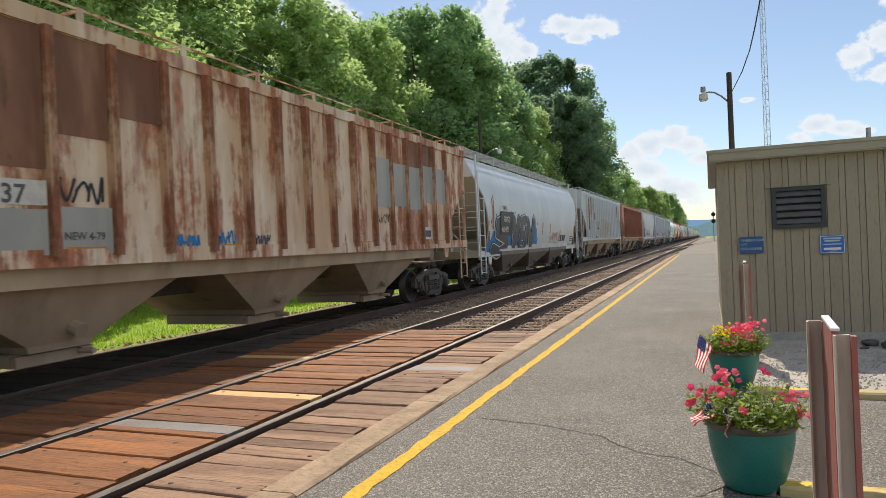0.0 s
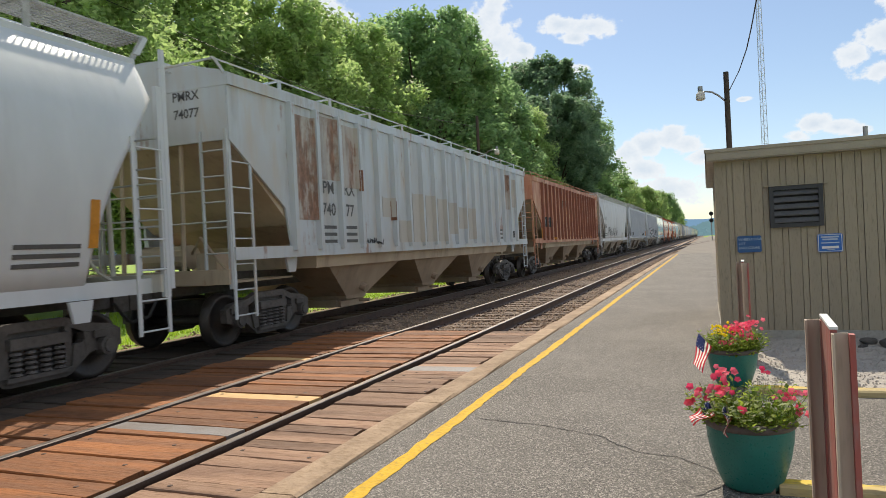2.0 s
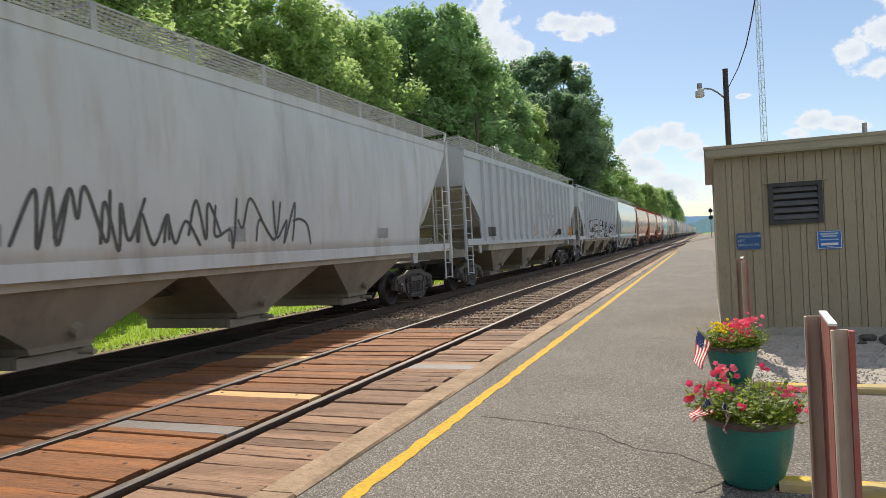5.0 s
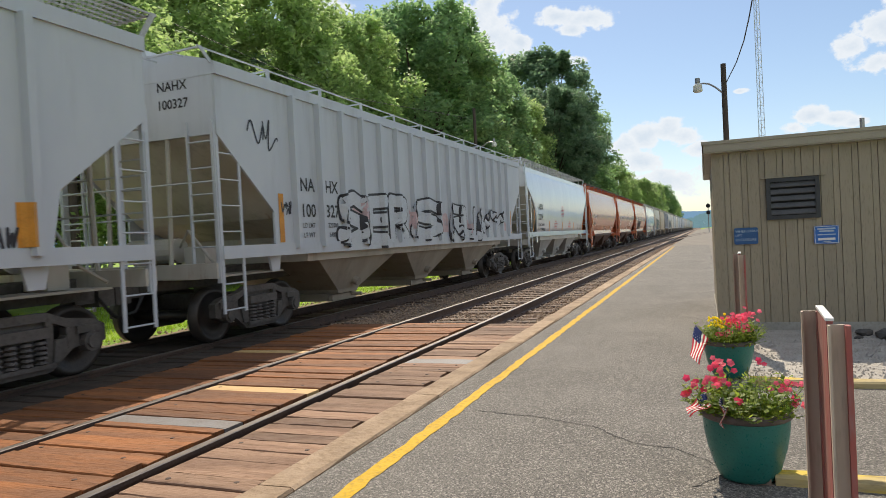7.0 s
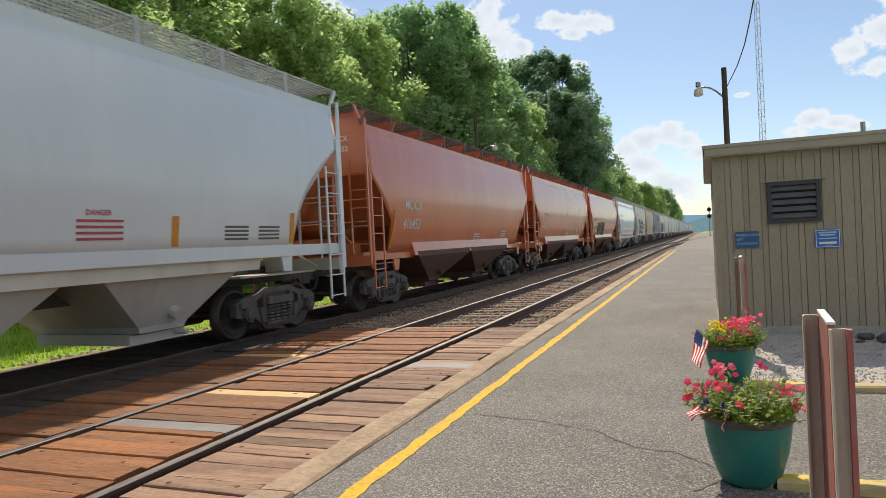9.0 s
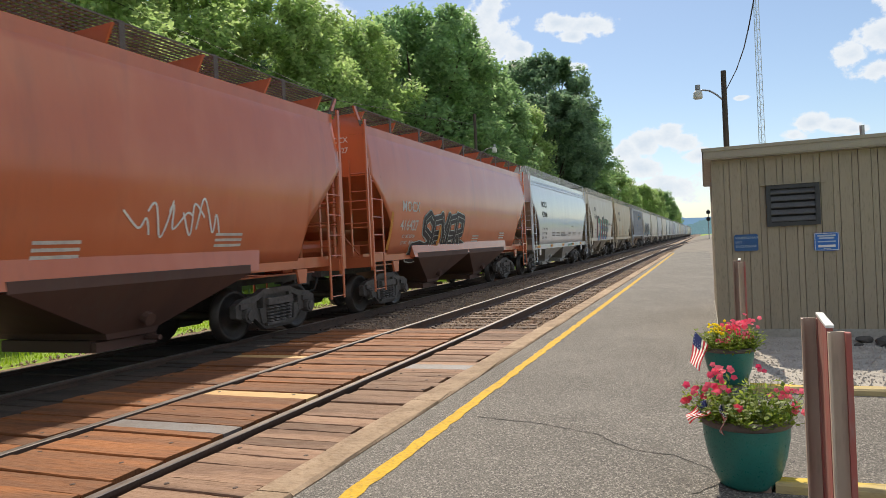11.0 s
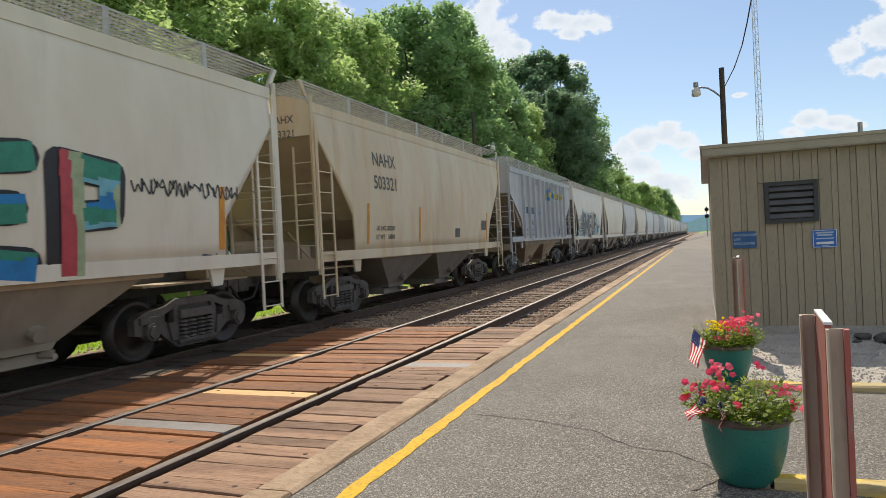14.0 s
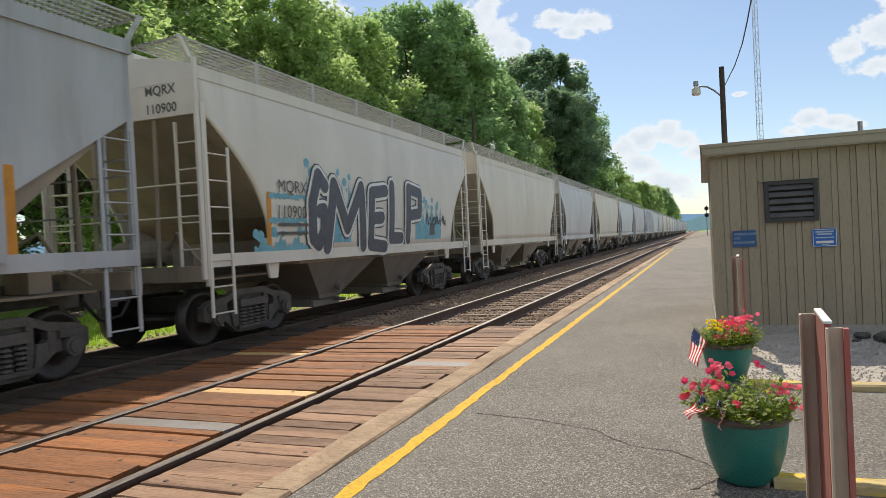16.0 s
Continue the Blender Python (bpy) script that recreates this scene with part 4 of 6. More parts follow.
rubble()
timber_kerb(3.93, 0.28, 6)
timber_kerb(6.3, 0.3, 6)
WALL = shed()
sign("dark blue sign with pale wording on the shed wall", 0.36, 0.645, 1.15, 1.365, WALL, M_SIGN,
     [("WHEELCHAIR", .045, 0.375, 1.305, M_LETTER), ("LIFT", .045, 0.375, 1.25, M_LETTER), ("ENCLOSURE", .045, 0.375, 1.195, M_LETTER)])
sign("bright blue sign with white border on the shed wall", 1.285, 1.565, 1.115, 1.345, WALL, M_SIGN2,
     [(.2, .02, 1.325, 1.295, M_LETTER), (.17, .02, 1.34, 1.265, M_LETTER), (.2, .014, 1.325, 1.225, M_LETTER), (.19, .03, 1.33, 1.16, M_WHITE), (.08, .01, 1.39, 1.14, M_LETTER)], True)
guard_post(0.425, 2.8, 1.02)
guard_post(0.345, 7.85, 1.07)
flower_pot(0.165, 3.98, 0.23, 0.37, 1)
flower_pot(0.16, 6.6, 0.22, 0.33, 2, True)
flag((0.02, 3.86, 0.38), (-0.03, 3.80, 0.54), (-.8, -.1, -.6), .13)
flag((0.08, 3.84, 0.40), (0.05, 3.74, 0.54), (-.1, -.05, -1), .13)
flag((0.04, 6.46, 0.36), (-0.11, 6.38, 0.545), (-.22, -.05, -.97), .27)
lamp_pole(0.99, 30, 8.05, -1, "dark wooden pole with a street lamp on an arm", .95, .13, 1.25, .85)
lamp_pole(-11.5, 35.5, 8.6, 1, "wooden pole with a small street lamp behind the train", 1.0, .1, 2.5, .65)
lamp_pole(-15.5, 13.2, 9.5, -1, "wooden utility pole behind the train", 0.6, .13)
def railway_signal(x, y):
    root = thing("railway_signal", "dark railway signal on a thin mast far along the line", "railway signal", pose(x, y, -0.1))
    bm = B()
    tube(bm, (0, 0, 0), (0, 0, 6.2), .09, 8)
    part("mast", bm, M_METAL, root)
    for z in (4.2, 5.6):
        bm = B()
        lathe(bm, [(.05, -.15), (.42, -.14), (.42, -.06), (.1, 0.05)], 14)
        bmesh.ops.rotate(bm, verts=bm.verts[:], cent=(0, 0, 0), matrix=Matrix.Rotation(radians(90), 3, "X"))
        bmesh.ops.translate(bm, verts=bm.verts[:], vec=(0, -.15, z))
        part("signal_head", bm, M_BLACK, root)


railway_signal(0.9, 150)
mast()
cable([(1.09, 29.9, 7.18), (1.275, 25.7, 7.0), (1.356, 22.6, 6.95), (1.385, 20.6, 7.05), (1.425, 19.0, 7.3), (1.6, 14, 8.4)], .018, "black service cable from the lamp pole")
cable([(-11.5, 35.5, 7.9), (-13.5, 24, 7.4), (-15.5, 13.2, 8.9)], .012, "thin black cable between poles")
trees()
distance()
grass()

# ---- the train ----
SPEED = 14.59
JOINTS = [0.4, 18.9, 36.65, 55.2, 73.6, 90.8, 109.4, 127.75, 143.35, 157.9, 172.55, 186.85, 201.5, 214.3, 227.4, 240.5, 253.1, 266.1, 278.0, 291.7]
while JOINTS[-1] < 540:
    JOINTS.append(JOINTS[-1] + (12.9, 14.3, 13.1, 13.6)[len(JOINTS) % 4])
SHARED = {}


def shared(key, make, material):
    if key not in SHARED:
        SHARED[key] = mesh_of(key[0], make(), material)
    return SHARED[key]


def wheelset_mesh():
    bm = B()
    tube(bm, (-1.0, 0, 0), (1.0, 0, 0), 0.075, 12)
    for s in (-1, 1):
        prof = [(0.08, .85), (0.13, .85), (0.15, .80), (0.32, .775), (0.35, .83), (0.412, .835), (0.42, .72), (0.445, .70), (0.44, .68), (0.34, .69), (0.3, .74), (0.1, .74)]
        lathe(bm, [(r, s * x) for r, x in prof], 28, "x")
    bmesh.ops.recalc_face_normals(bm, faces=bm.faces[:])
    return bm


def sideframe_mesh():
    """The cast frame on one side of a truck, with its springs and bearing ends, at x = 0."""
    bm = B()
    for k in (-1, 1):
        def q(pts):
            return [(k * u, v) for u, v in pts]
        prism(bm, q([(0, .72), (.36, .72), (.62, .62), (.95, .58), (1.14, .52), (1.14, .60), (.98, .68), (.6, .73), (.36, .82), (0, .82)]), -.06, .06, "x")
        prism(bm, q([(.98, .36), (1.14, .40), (1.14, .53), (1.0, .58)]), -.06, .06, "x")
        prism(bm, q([(.62, .36), (.78, .38), (.76, .60), (.60, .62)]), -.06, .06, "x")
        prism(bm, q([(.78, .44), (.64, .56), (.30, .28), (.30, .15), (.40, .15)]), -.055, .055, "x")
        prism(bm, q([(.34, .2), (.43, .24), (.43, .73), (.34, .75)]), -.06, .06, "x")
        prism(bm, q([(0, .14), (.36, .14), (.40, .24), (0, .24)]), -.06, .06, "x")
    for y in (-.27, -.1, .08, .25):
        for k in range(5):
            lathe(bm, [(.05, .25 + k * .055), (.072, .262 + k * .055), (.05, .29 + k * .055)], 8, centre=(.075, y, 0))
    box(bm, .03, .12, -.4, .4, .2, .25)
    box(bm, .03, .13, -.36, .36, .54, .66)
    box(bm, -.05, .0, -.36, .36, .24, .73)
    for y in (-.5, .5):
        prism(bm, [(y - .06, .5), (y + .06, .5), (y * .9 + .05, .25), (y * .9 - .05, .25)], .03, .09, "x")
    for y in (-.89, .89):
        tube(bm, (.0, y, .42), (.14, y, .42), .12, 12)
        tube(bm, (.14, y, .42), (.17, y, .42), .085, 10)
        box(bm, -.04, .1, y - .17, y + .17, .53, .62)
    bmesh.ops.recalc_face_normals(bm, faces=bm.faces[:])
    return bm


def bolster_mesh():
    bm = B()
    box(bm, -1.0, 1.0, -.2, .2, .45, .7)
    tube(bm, (0, 0, .68), (0, 0, .9), .25, 12)
    for y in (-.45, .45):
        box(bm, -.7, .7, y - .05, y + .05, .35, .45)
    return bm


WHEELS = []


def truck(car, y):
    root = part("truck", shared(("truck",), bolster_mesh, M_TRUCK), None, car, "dark steel truck with coil springs", pose(0, y, 0))
    for s in (-1, 1):
        part("side_frame", shared(("side_frame",), sideframe_mesh, M_TRUCK), None, root, "", pose(s * 1.0, 0, 0, 0, 0, 0 if s > 0 else 180))
    for d in (-.89, .89):
        w = part("wheelset", shared(("wheelset",), wheelset_mesh, M_WHEEL), None, root, "steel wheels on an axle", pose(0, d, .42))
        smooth(w)
        WHEELS.append((w, d))


def ladder_mesh(z0, z1, w, along):
    """Two stiles and rungs; along: the axis from stile to stile. The near stile goes up higher."""
    bm = B()
    at = (lambda u, z: (0, u, z)) if along == "y" else (lambda u, z: (u, 0, z))
    for u, top in ((0, z1 + .0), (w, z1)):
        a = at(u, z0)
        box(bm, a[0] - .012, a[0] + .012, a[1] - .025, a[1] + .025, z0, top)
    z = z0 + .05
    while z < z1:
        tube(bm, at(0, z), at(w, z), .013, 5)
        z += .38
    return bm


def lofted(rows, name):
    """A solid of stacked rectangles: rows of z, half width in x, half length in y."""
    bm = B()
    rings = [[bm.verts.new((sx * hx, sy * hy, z)) for sx, sy in ((-1, -1), (1, -1), (1, 1), (-1, 1))] for z, hx, hy in rows]
    return skin(bm, rings)


def end_words(car, c, lines, size, material):
    """Lettering on the end sheet that faces the platform's near end."""
    for k, s in enumerate(lines):
        me = text_mesh(s, size * .8, material, "lettering", True)
        w = max(v.co.x for v in me.vertices)
        part("lettering", me, None, car, "", pose(.8 - w / 2, -c.ye - .018, c.eave - .32 - k * size * 1.1, 90))


class Car:
    """Sizes of one covered hopper: its half length at the end posts, the sill and eaves heights, and the side's bulge."""

    def __init__(self, length, sill, eave, top_in, low_in, cut, corner, roundness):
        self.L, self.ye = length, length / 2 - .66
        self.sill, self.eave, self.top_in, self.low_in = sill, eave, top_in, low_in
        self.cut, self.corner, self.roundness = cut, corner, roundness
        self.ribs = []

    def panel(self, y, w):
        """Where a marking of width w near y starts when it is centred between two ribs."""
        step = self.ribs[1] - self.ribs[0]
        k = round((y + w / 2 - self.ribs[0]) / step - .5)
        return self.ribs[0] + (k + .5) * step - w / 2

    def rib(self, y):
        """How far the nearest rib stands out at y."""
        d = min((abs(y - r) for r in self.ribs), default=9)
        return 0.105 * max(0.0, min(1.0, (0.1 - d) / 0.04))

    def side(self, z):
        f = (z - self.sill) / (self.eave - self.sill)
        m = 0.5
        return 1.55 - (self.top_in * max(0, (f - m) / (1 - m)) ** 2 + self.low_in * max(0, (m - f) / m) ** 2)

    def low(self, y):
        """The lower edge of the side sheet at a distance along the car."""
        d = self.ye - abs(y)
        if d >= self.cut:
            return self.sill
        f = d / self.cut
        zc = self.corner
        if self.roundness > .5:
            return zc - (zc - self.sill) * (.58 * f + .42 * (1 - math.sqrt(max(0, 1 - f ** 4))))
        return zc + (self.sill + .62 - zc) * f


def side_sheet_mesh(c, s):
    ys = [-c.ye + c.cut * k / 10 for k in range(11)] + [-c.ye + c.cut + .002]
    n = 16
    ys += [-c.ye + c.cut + (2 * c.ye - 2 * c.cut) * k / n for k in range(1, n)]
    ys += [-y for y in ys[:12]][::-1]
    bm = B()
    rows = 10
    outer, inner = [], []
    for y in ys:
        lo = c.low(y)
        zs = [lo + (c.eave - lo) * k / rows for k in range(rows + 1)]
        outer.append([bm.verts.new((s * c.side(z), y, z)) for z in zs])
        inner.append([bm.verts.new((s * (c.side(z) - .04), y, z)) for z in zs])
    for g, flip in ((outer, 0), (inner, 1)):
        for a, b in zip(g, g[1:]):
            for k in range(rows):
                bm.faces.new((a[k], b[k], b[k + 1], a[k + 1]))
    for i in range(len(ys) - 1):
        bm.faces.new((outer[i][0], inner[i][0], inner[i + 1][0], outer[i + 1][0]))
        bm.faces.new((outer[i][-1], inner[i][-1], inner[i + 1][-1], outer[i + 1][-1]))
    for i in (0, -1):
        for k in range(rows):
            bm.faces.new((outer[i][k], outer[i][k + 1], inner[i][k + 1], inner[i][k]))
    bmesh.ops.recalc_face_normals(bm, faces=bm.faces[:])
    return bm


def roof_mesh(c):
    bm = B()
    x = c.side(c.eave)
    half = [(x + .035, c.eave - .17), (x + .035, c.eave + .01), (x * .93, c.eave + .06), (x * .6, c.eave + .19), (.36, c.eave + .25), (.34, c.eave + .34), (.0, c.eave + .36)]
    poly = half + [(-a, z) for a, z in half[-2::-1]]
    prism(bm, poly, -c.ye - .02, c.ye + .02, "y")
    return bm


def running_board_mesh(c, grated):
    bm = B()
    x, z, y1 = c.side(c.eave) - .02, c.eave + (.36 if grated else .16), c.ye + .3
    n = int(2 * y1 / 1.55)
    for s in (-1, 1):
        for i in range(n + 1):
            y = -y1 + .05 + (2 * y1 - .1) * i / n
            yy = max(-c.ye, min(c.ye, y))
            prism(bm, [(yy - .045, c.eave - .02), (yy + .045, c.eave - .02), (y + .045, z + .02), (y - .045, z + .02)], s * x - .008, s * x + .008, "x") if n < 30 else None
            tube(bm, (s * x, y, z), (s * .55, y, z - .03), .018, 4)
        for u in ((0, .12, .25, .37, .5, .62, .75, .87, 1) if grated else (0, .5, 1)):
            xx = x + (.55 - x) * u
            box(bm, s * xx - .007, s * xx + .007, -y1, y1, z - .03 * u - .012, z - .03 * u + .012)
        if grated:
            m = int(2 * y1 / .085)
            for i in range(m):
                y = -y1 + 2 * y1 * i / m
                bm.faces.new([bm.verts.new(p) for p in ((s * x, y, z), (s * x, y + .03, z), (s * .55, y + .03, z - .03), (s * .55, y, z - .03))])
    return bm


def bay_mesh(half, sill, k=0):
    rows = [(sill + .05, 1.40, half), (sill - .08, 1.40, half), (.50, 1.0, .44), (.42, .98, .40)]
    bm = lofted(rows, "bay")
    box(bm, -.8, .8, -.5, .5, .27, .419)
    tube(bm, (-1.15, .3, .36), (1.15, .3, .36), .035, 8)
    box(bm, .82, .9, -.5, .5, .27, .4)
    tube(bm, (1.2, .1, .62), (1.05, .1, .68), .09, 10)
    return bm


def on_side(me, c, y, z, lift=.006):
    """Lays a flat mesh, drawn in x and y, onto the car's near side at y, z."""
    for v in me.vertices:
        u, w = v.co.x, v.co.y
        v.co = (c.side(z + w) + lift + c.rib(y + u), y + u, z + w)
    me.update()
    return me


def ribbon(pts, w, closed=False):
    """A brush stroke through points, as flat quads."""
    bm = B()
    n = len(pts)
    prev = None
    for i, p in enumerate(pts):
        a, b = Vector(pts[max(0, i - 1)]), Vector(pts[min(n - 1, i + 1)])
        t = (b - a).normalized()
        q = Vector((-t.y, t.x)) * w * .5 * (.7 if i in (0, n - 1) else 1)
        cur = (bm.verts.new((p[0] - q.x, p[1] - q.y, 0)), bm.verts.new((p[0] + q.x, p[1] + q.y, 0)))
        if prev:
            bm.faces.new((prev[0], cur[0], cur[1], prev[1]))
        prev = cur
    return bm


def curve_pts(ctrl, per=12):
    """A smooth line through control points."""
    out = []
    P_ = [ctrl[0]] + list(ctrl) + [ctrl[-1]]
    for i in range(1, len(P_) - 2):
        p0, p1, p2, p3 = [Vector(q) for q in P_[i - 1:i + 3]]
        for k in range(per):
            t = k / per
            v = .5 * (2 * p1 + (p2 - p0) * t + (2 * p0 - 5 * p1 + 4 * p2 - p3) * t * t + (3 * p1 - p0 - 3 * p2 + p3) * t ** 3)
            out.append((v.x, v.y))
    out.append(tuple(ctrl[-1]))
    return out


def graffiti(car, c, y, z, width, height, letters, layers, seed, name="graffiti", label=""):
    """Interlocked sprayed strokes that spell nothing; layers: brush width, material and lift, from the back to the front."""
    rng = random.Random(seed)
    cell = width / letters
    lines = []
    for i in range(letters):
        k = rng.randint(4, 6)
        up = rng.random() < .5
        pts = []
        for j in range(k):
            v = rng.uniform(.75, 1.08) if (j % 2 == 0) == up else rng.uniform(-.05, .25)
            if rng.random() < .25:
                v = rng.uniform(.35, .65)
            pts.append(((i - .15 + 1.3 * j / (k - 1) + rng.uniform(-.22, .22)) * cell, v * height))
        lines.append(curve_pts(pts))
    for k, (w, m) in enumerate(layers):
        bm = B()
        for ln in lines:
            b2 = ribbon(ln, w)
            me = bpy.data.meshes.new("stroke")
            b2.to_mesh(me)
            b2.free()
            bm.from_mesh(me)
            bpy.data.meshes.remove(me)
        me = bpy.data.meshes.new(name)
        bm.to_mesh(me)
        bm.free()
        on_side(me, c, y, z, .008 + .005 * k)
        part(name, me, m, car, label)["kind"] = "stuff"


STROKES = {
    "A": [[(0, 0), (.5, 1), (1, 0)], [(.22, .4), (.8, .38)]],
    "B": [[(.1, 0), (.1, 1), (.8, .9), (.75, .55), (.15, .5)], [(.15, .5), (.9, .4), (.85, .08), (.1, 0)]],
    "C": [[(.95, .8), (.85, 1), (.12, .97), (.05, .8), (.05, .15), (.2, 0), (.85, .0), (.95, .2)]],
    "D": [[(.1, 0), (.1, 1), (.7, .95), (.95, .5), (.7, .05), (.1, 0)]],
    "E": [[(.95, 1), (.1, .94), (.05, .05), (.95, 0)], [(.1, .5), (.75, .52)]],
    "F": [[(.95, 1), (.1, .95), (.1, 0)], [(.1, .5), (.7, .52)]],
    "G": [[(.95, .85), (.45, 1), (.03, .6), (.1, .1), (.6, 0), (.95, .2), (.9, .5), (.55, .48)]],
    "I": [[(.5, 1), (.5, 0)]],
    "K": [[(.1, 1), (.1, 0)], [(.9, 1), (.15, .45), (.95, 0)]],
    "L": [[(.1, 1), (.08, .05), (.95, .05)]],
    "M": [[(0, 0), (.12, 1), (.5, .3), (.88, 1), (1, 0)]],
    "N": [[(.05, 0), (.1, 1), (.85, .05), (.92, 1)]],
    "O": [[(.5, 1), (.1, .8), (.05, .3), (.4, 0), (.85, .15), (.95, .7), (.5, 1)]],
    "P": [[(.1, 0), (.1, .97), (.88, .9), (.85, .5), (.15, .45)]],
    "R": [[(.08, 0), (.1, .97), (.85, .9), (.85, .55), (.15, .48)], [(.4, .48), (.95, 0)]],
    "S": [[(.95, .85), (.6, 1), (.1, .85), (.15, .6), (.85, .42), (.9, .15), (.45, 0), (0, .12)]],
    "T": [[(0, 1), (1, 1)], [(.5, 1), (.5, 0)]],
    "U": [[(.05, 1), (.1, .1), (.5, 0), (.9, .12), (.95, 1)]],
    "V": [[(0, 1), (.45, 0), (.95, 1)]],
    "W": [[(0, 1), (.25, 0), (.5, .7), (.75, 0), (1, 1)]],
    "Y": [[(0, 1), (.48, .5), (.98, 1)], [(.48, .5), (.45, 0)]],
    "Z": [[(0, 1), (.95, 1), (.05, 0), (1, 0)]],
}


def brush(bm, line, w, step, lift):
    """A broad stroke along a bent line, with round joints, cut short enough to follow a curved side."""
    for a, b in zip(line, line[1:]):
        a, b = Vector(a), Vector(b)
        t = (b - a).normalized()
        q = Vector((-t.y, t.x)) * w / 2
        k = max(1, int((b - a).length / step))
        across = max(1, int(w / .12))
        for i in range(k):
            p0, p1 = a.lerp(b, i / k), a.lerp(b, (i + 1) / k)
            for j in range(across):
                u0, u1 = 2 * j / across - 1, 2 * (j + 1) / across - 1
                bm.faces.new([bm.verts.new((p.x, p.y, lift)) for p in (p0 + q * u0, p1 + q * u0, p1 + q * u1, p0 + q * u1)])
    for p in line:
        bm.faces.new([bm.verts.new((p[0] + w / 2 * math.cos(i * .628), p[1] + w / 2 * math.sin(i * .628), lift + .0004)) for i in range(10)])


def lay(me, c, lift):
    """Lays a mesh drawn in car coordinates (along, up, lift) onto the near side."""
    for v in me.vertices:
        y, z, up = v.co
        v.co = (c.side(z) + lift + up + c.rib(y), y, z)
    me.update()
    return me


def piece(car, c, text, spans, z0, z1, layers, label, seed=1, lean=0.0):
    """Sprayed lettering: each letter fills its own span along the car; layers of brush width and material lie over one another."""
    rng = random.Random(seed)
    widest = max(w for w, m in layers)
    lines = []
    for ch, (a, b) in zip(text, spans):
        pad = widest / 3
        w, lo, hi = max(.05, b - a - 2 * pad), z0 + pad + rng.uniform(-.06, .06) * (z1 - z0), z1 - pad + rng.uniform(-.08, .08) * (z1 - z0)
        h = max(.05, hi - lo)
        for ln in STROKES[ch]:
            lines.append([(a + pad + u * w + lean * v * h + rng.uniform(-.03, .03) * w, lo + v * h) for u, v in ln])
    for k, (w, m) in enumerate(layers):
        bm = B()
        for i, ln in enumerate(lines):
            brush(bm, ln, w, .05 if c.ribs else .14, .0006 * i)
        me = bpy.data.meshes.new("graffiti")
        bm.to_mesh(me)
        bm.free()
        part("graffiti", lay(me, c, .008 + .012 * k), m, car, label)["kind"] = "stuff"


def tag(car, c, text, y0, y1, z0, z1, material, label, w=.025, seed=1):
    """A quick tag in one thin line."""
    k = (y1 - y0) / len(text)
    piece(car, c, text, [(y0 + i * k, y0 + (i + .95) * k) for i in range(len(text))], z0, z1, [(w, material)], label, seed, .12)


def scrawl(car, c, y0, y1, z0, z1, material, label, w=.025, seed=1):
    """A quick looping tag that spells nothing."""
    n = max(2, round((y1 - y0) / (z1 - z0) * 1.6))
    graffiti(car, c, y0, z0, y1 - y0, (z1 - z0) * .9, min(n, 12), [(w, material)], seed, label=label)


def words(car, c, y, z, size, text, material, bold=True, lift=.006):
    """Lettering on the near side; on a ribbed car it is centred on the panel between two ribs."""
    me = text_mesh(text, size, material, "lettering", bold)
    if c.ribs:
        y = c.panel(y, max(v.co.x for v in me.vertices))
    part("lettering", on_side(me, c, y, z, lift), None, car)


def sprayed(car, c, y, z, w, h, material, seed, label):
    """A cloud of sprayed colour with a ragged outline."""
    rng = random.Random(seed)
    bm = B()
    n = 60
    prev = None
    for i in range(n + 1):
        u = w * i / n
        top = h * (.75 + .22 * math.sin(i * .55 + seed) + .12 * math.sin(i * 1.9) + rng.uniform(-.05, .05))
        cur = [bm.verts.new((u, top * k / 4, 0)) for k in range(5)]
        if prev:
            for k in range(4):
                bm.faces.new((prev[k], cur[k], cur[k + 1], prev[k + 1]))
        prev = cur
    for _ in range(14):
        x0, y0, r = rng.uniform(0, w), h * rng.uniform(.9, 1.3), rng.uniform(.03, .1)
        bm.faces.new([bm.verts.new((x0 + r * math.cos(a * .785), y0 + r * math.sin(a * .785), 0)) for a in range(8)])
    me = bpy.data.meshes.new("graffiti")
    bm.to_mesh(me)
    bm.free()
    part("graffiti", on_side(me, c, y, z, .005), material, car, label)


def bars(car, c, y, z, w, h, material, n=1, gap=.06, name="marking", label="", lift=.007, snap=False):
    """Small print that cannot be read, and plain markings; snap centres it between two ribs."""
    if snap:
        y = c.panel(y, w)
    bm = B()
    for k in range(n):
        zz = -k * gap
        m = max(1, int(h / .25))
        cols = max(1, int(w / .04)) if c.ribs else 1
        for i in range(m):
            for j in range(cols):
                u0, u1 = w * j / cols, w * (j + 1) / cols
                bm.faces.new([bm.verts.new((a, zz + b, 0)) for a, b in ((u0, h * i / m), (u1, h * i / m), (u1, h * (i + 1) / m), (u0, h * (i + 1) / m))])
    me = bpy.data.meshes.new(name)
    bm.to_mesh(me)
    bm.free()
    part(name, on_side(me, c, y, z, lift), material, car, label)


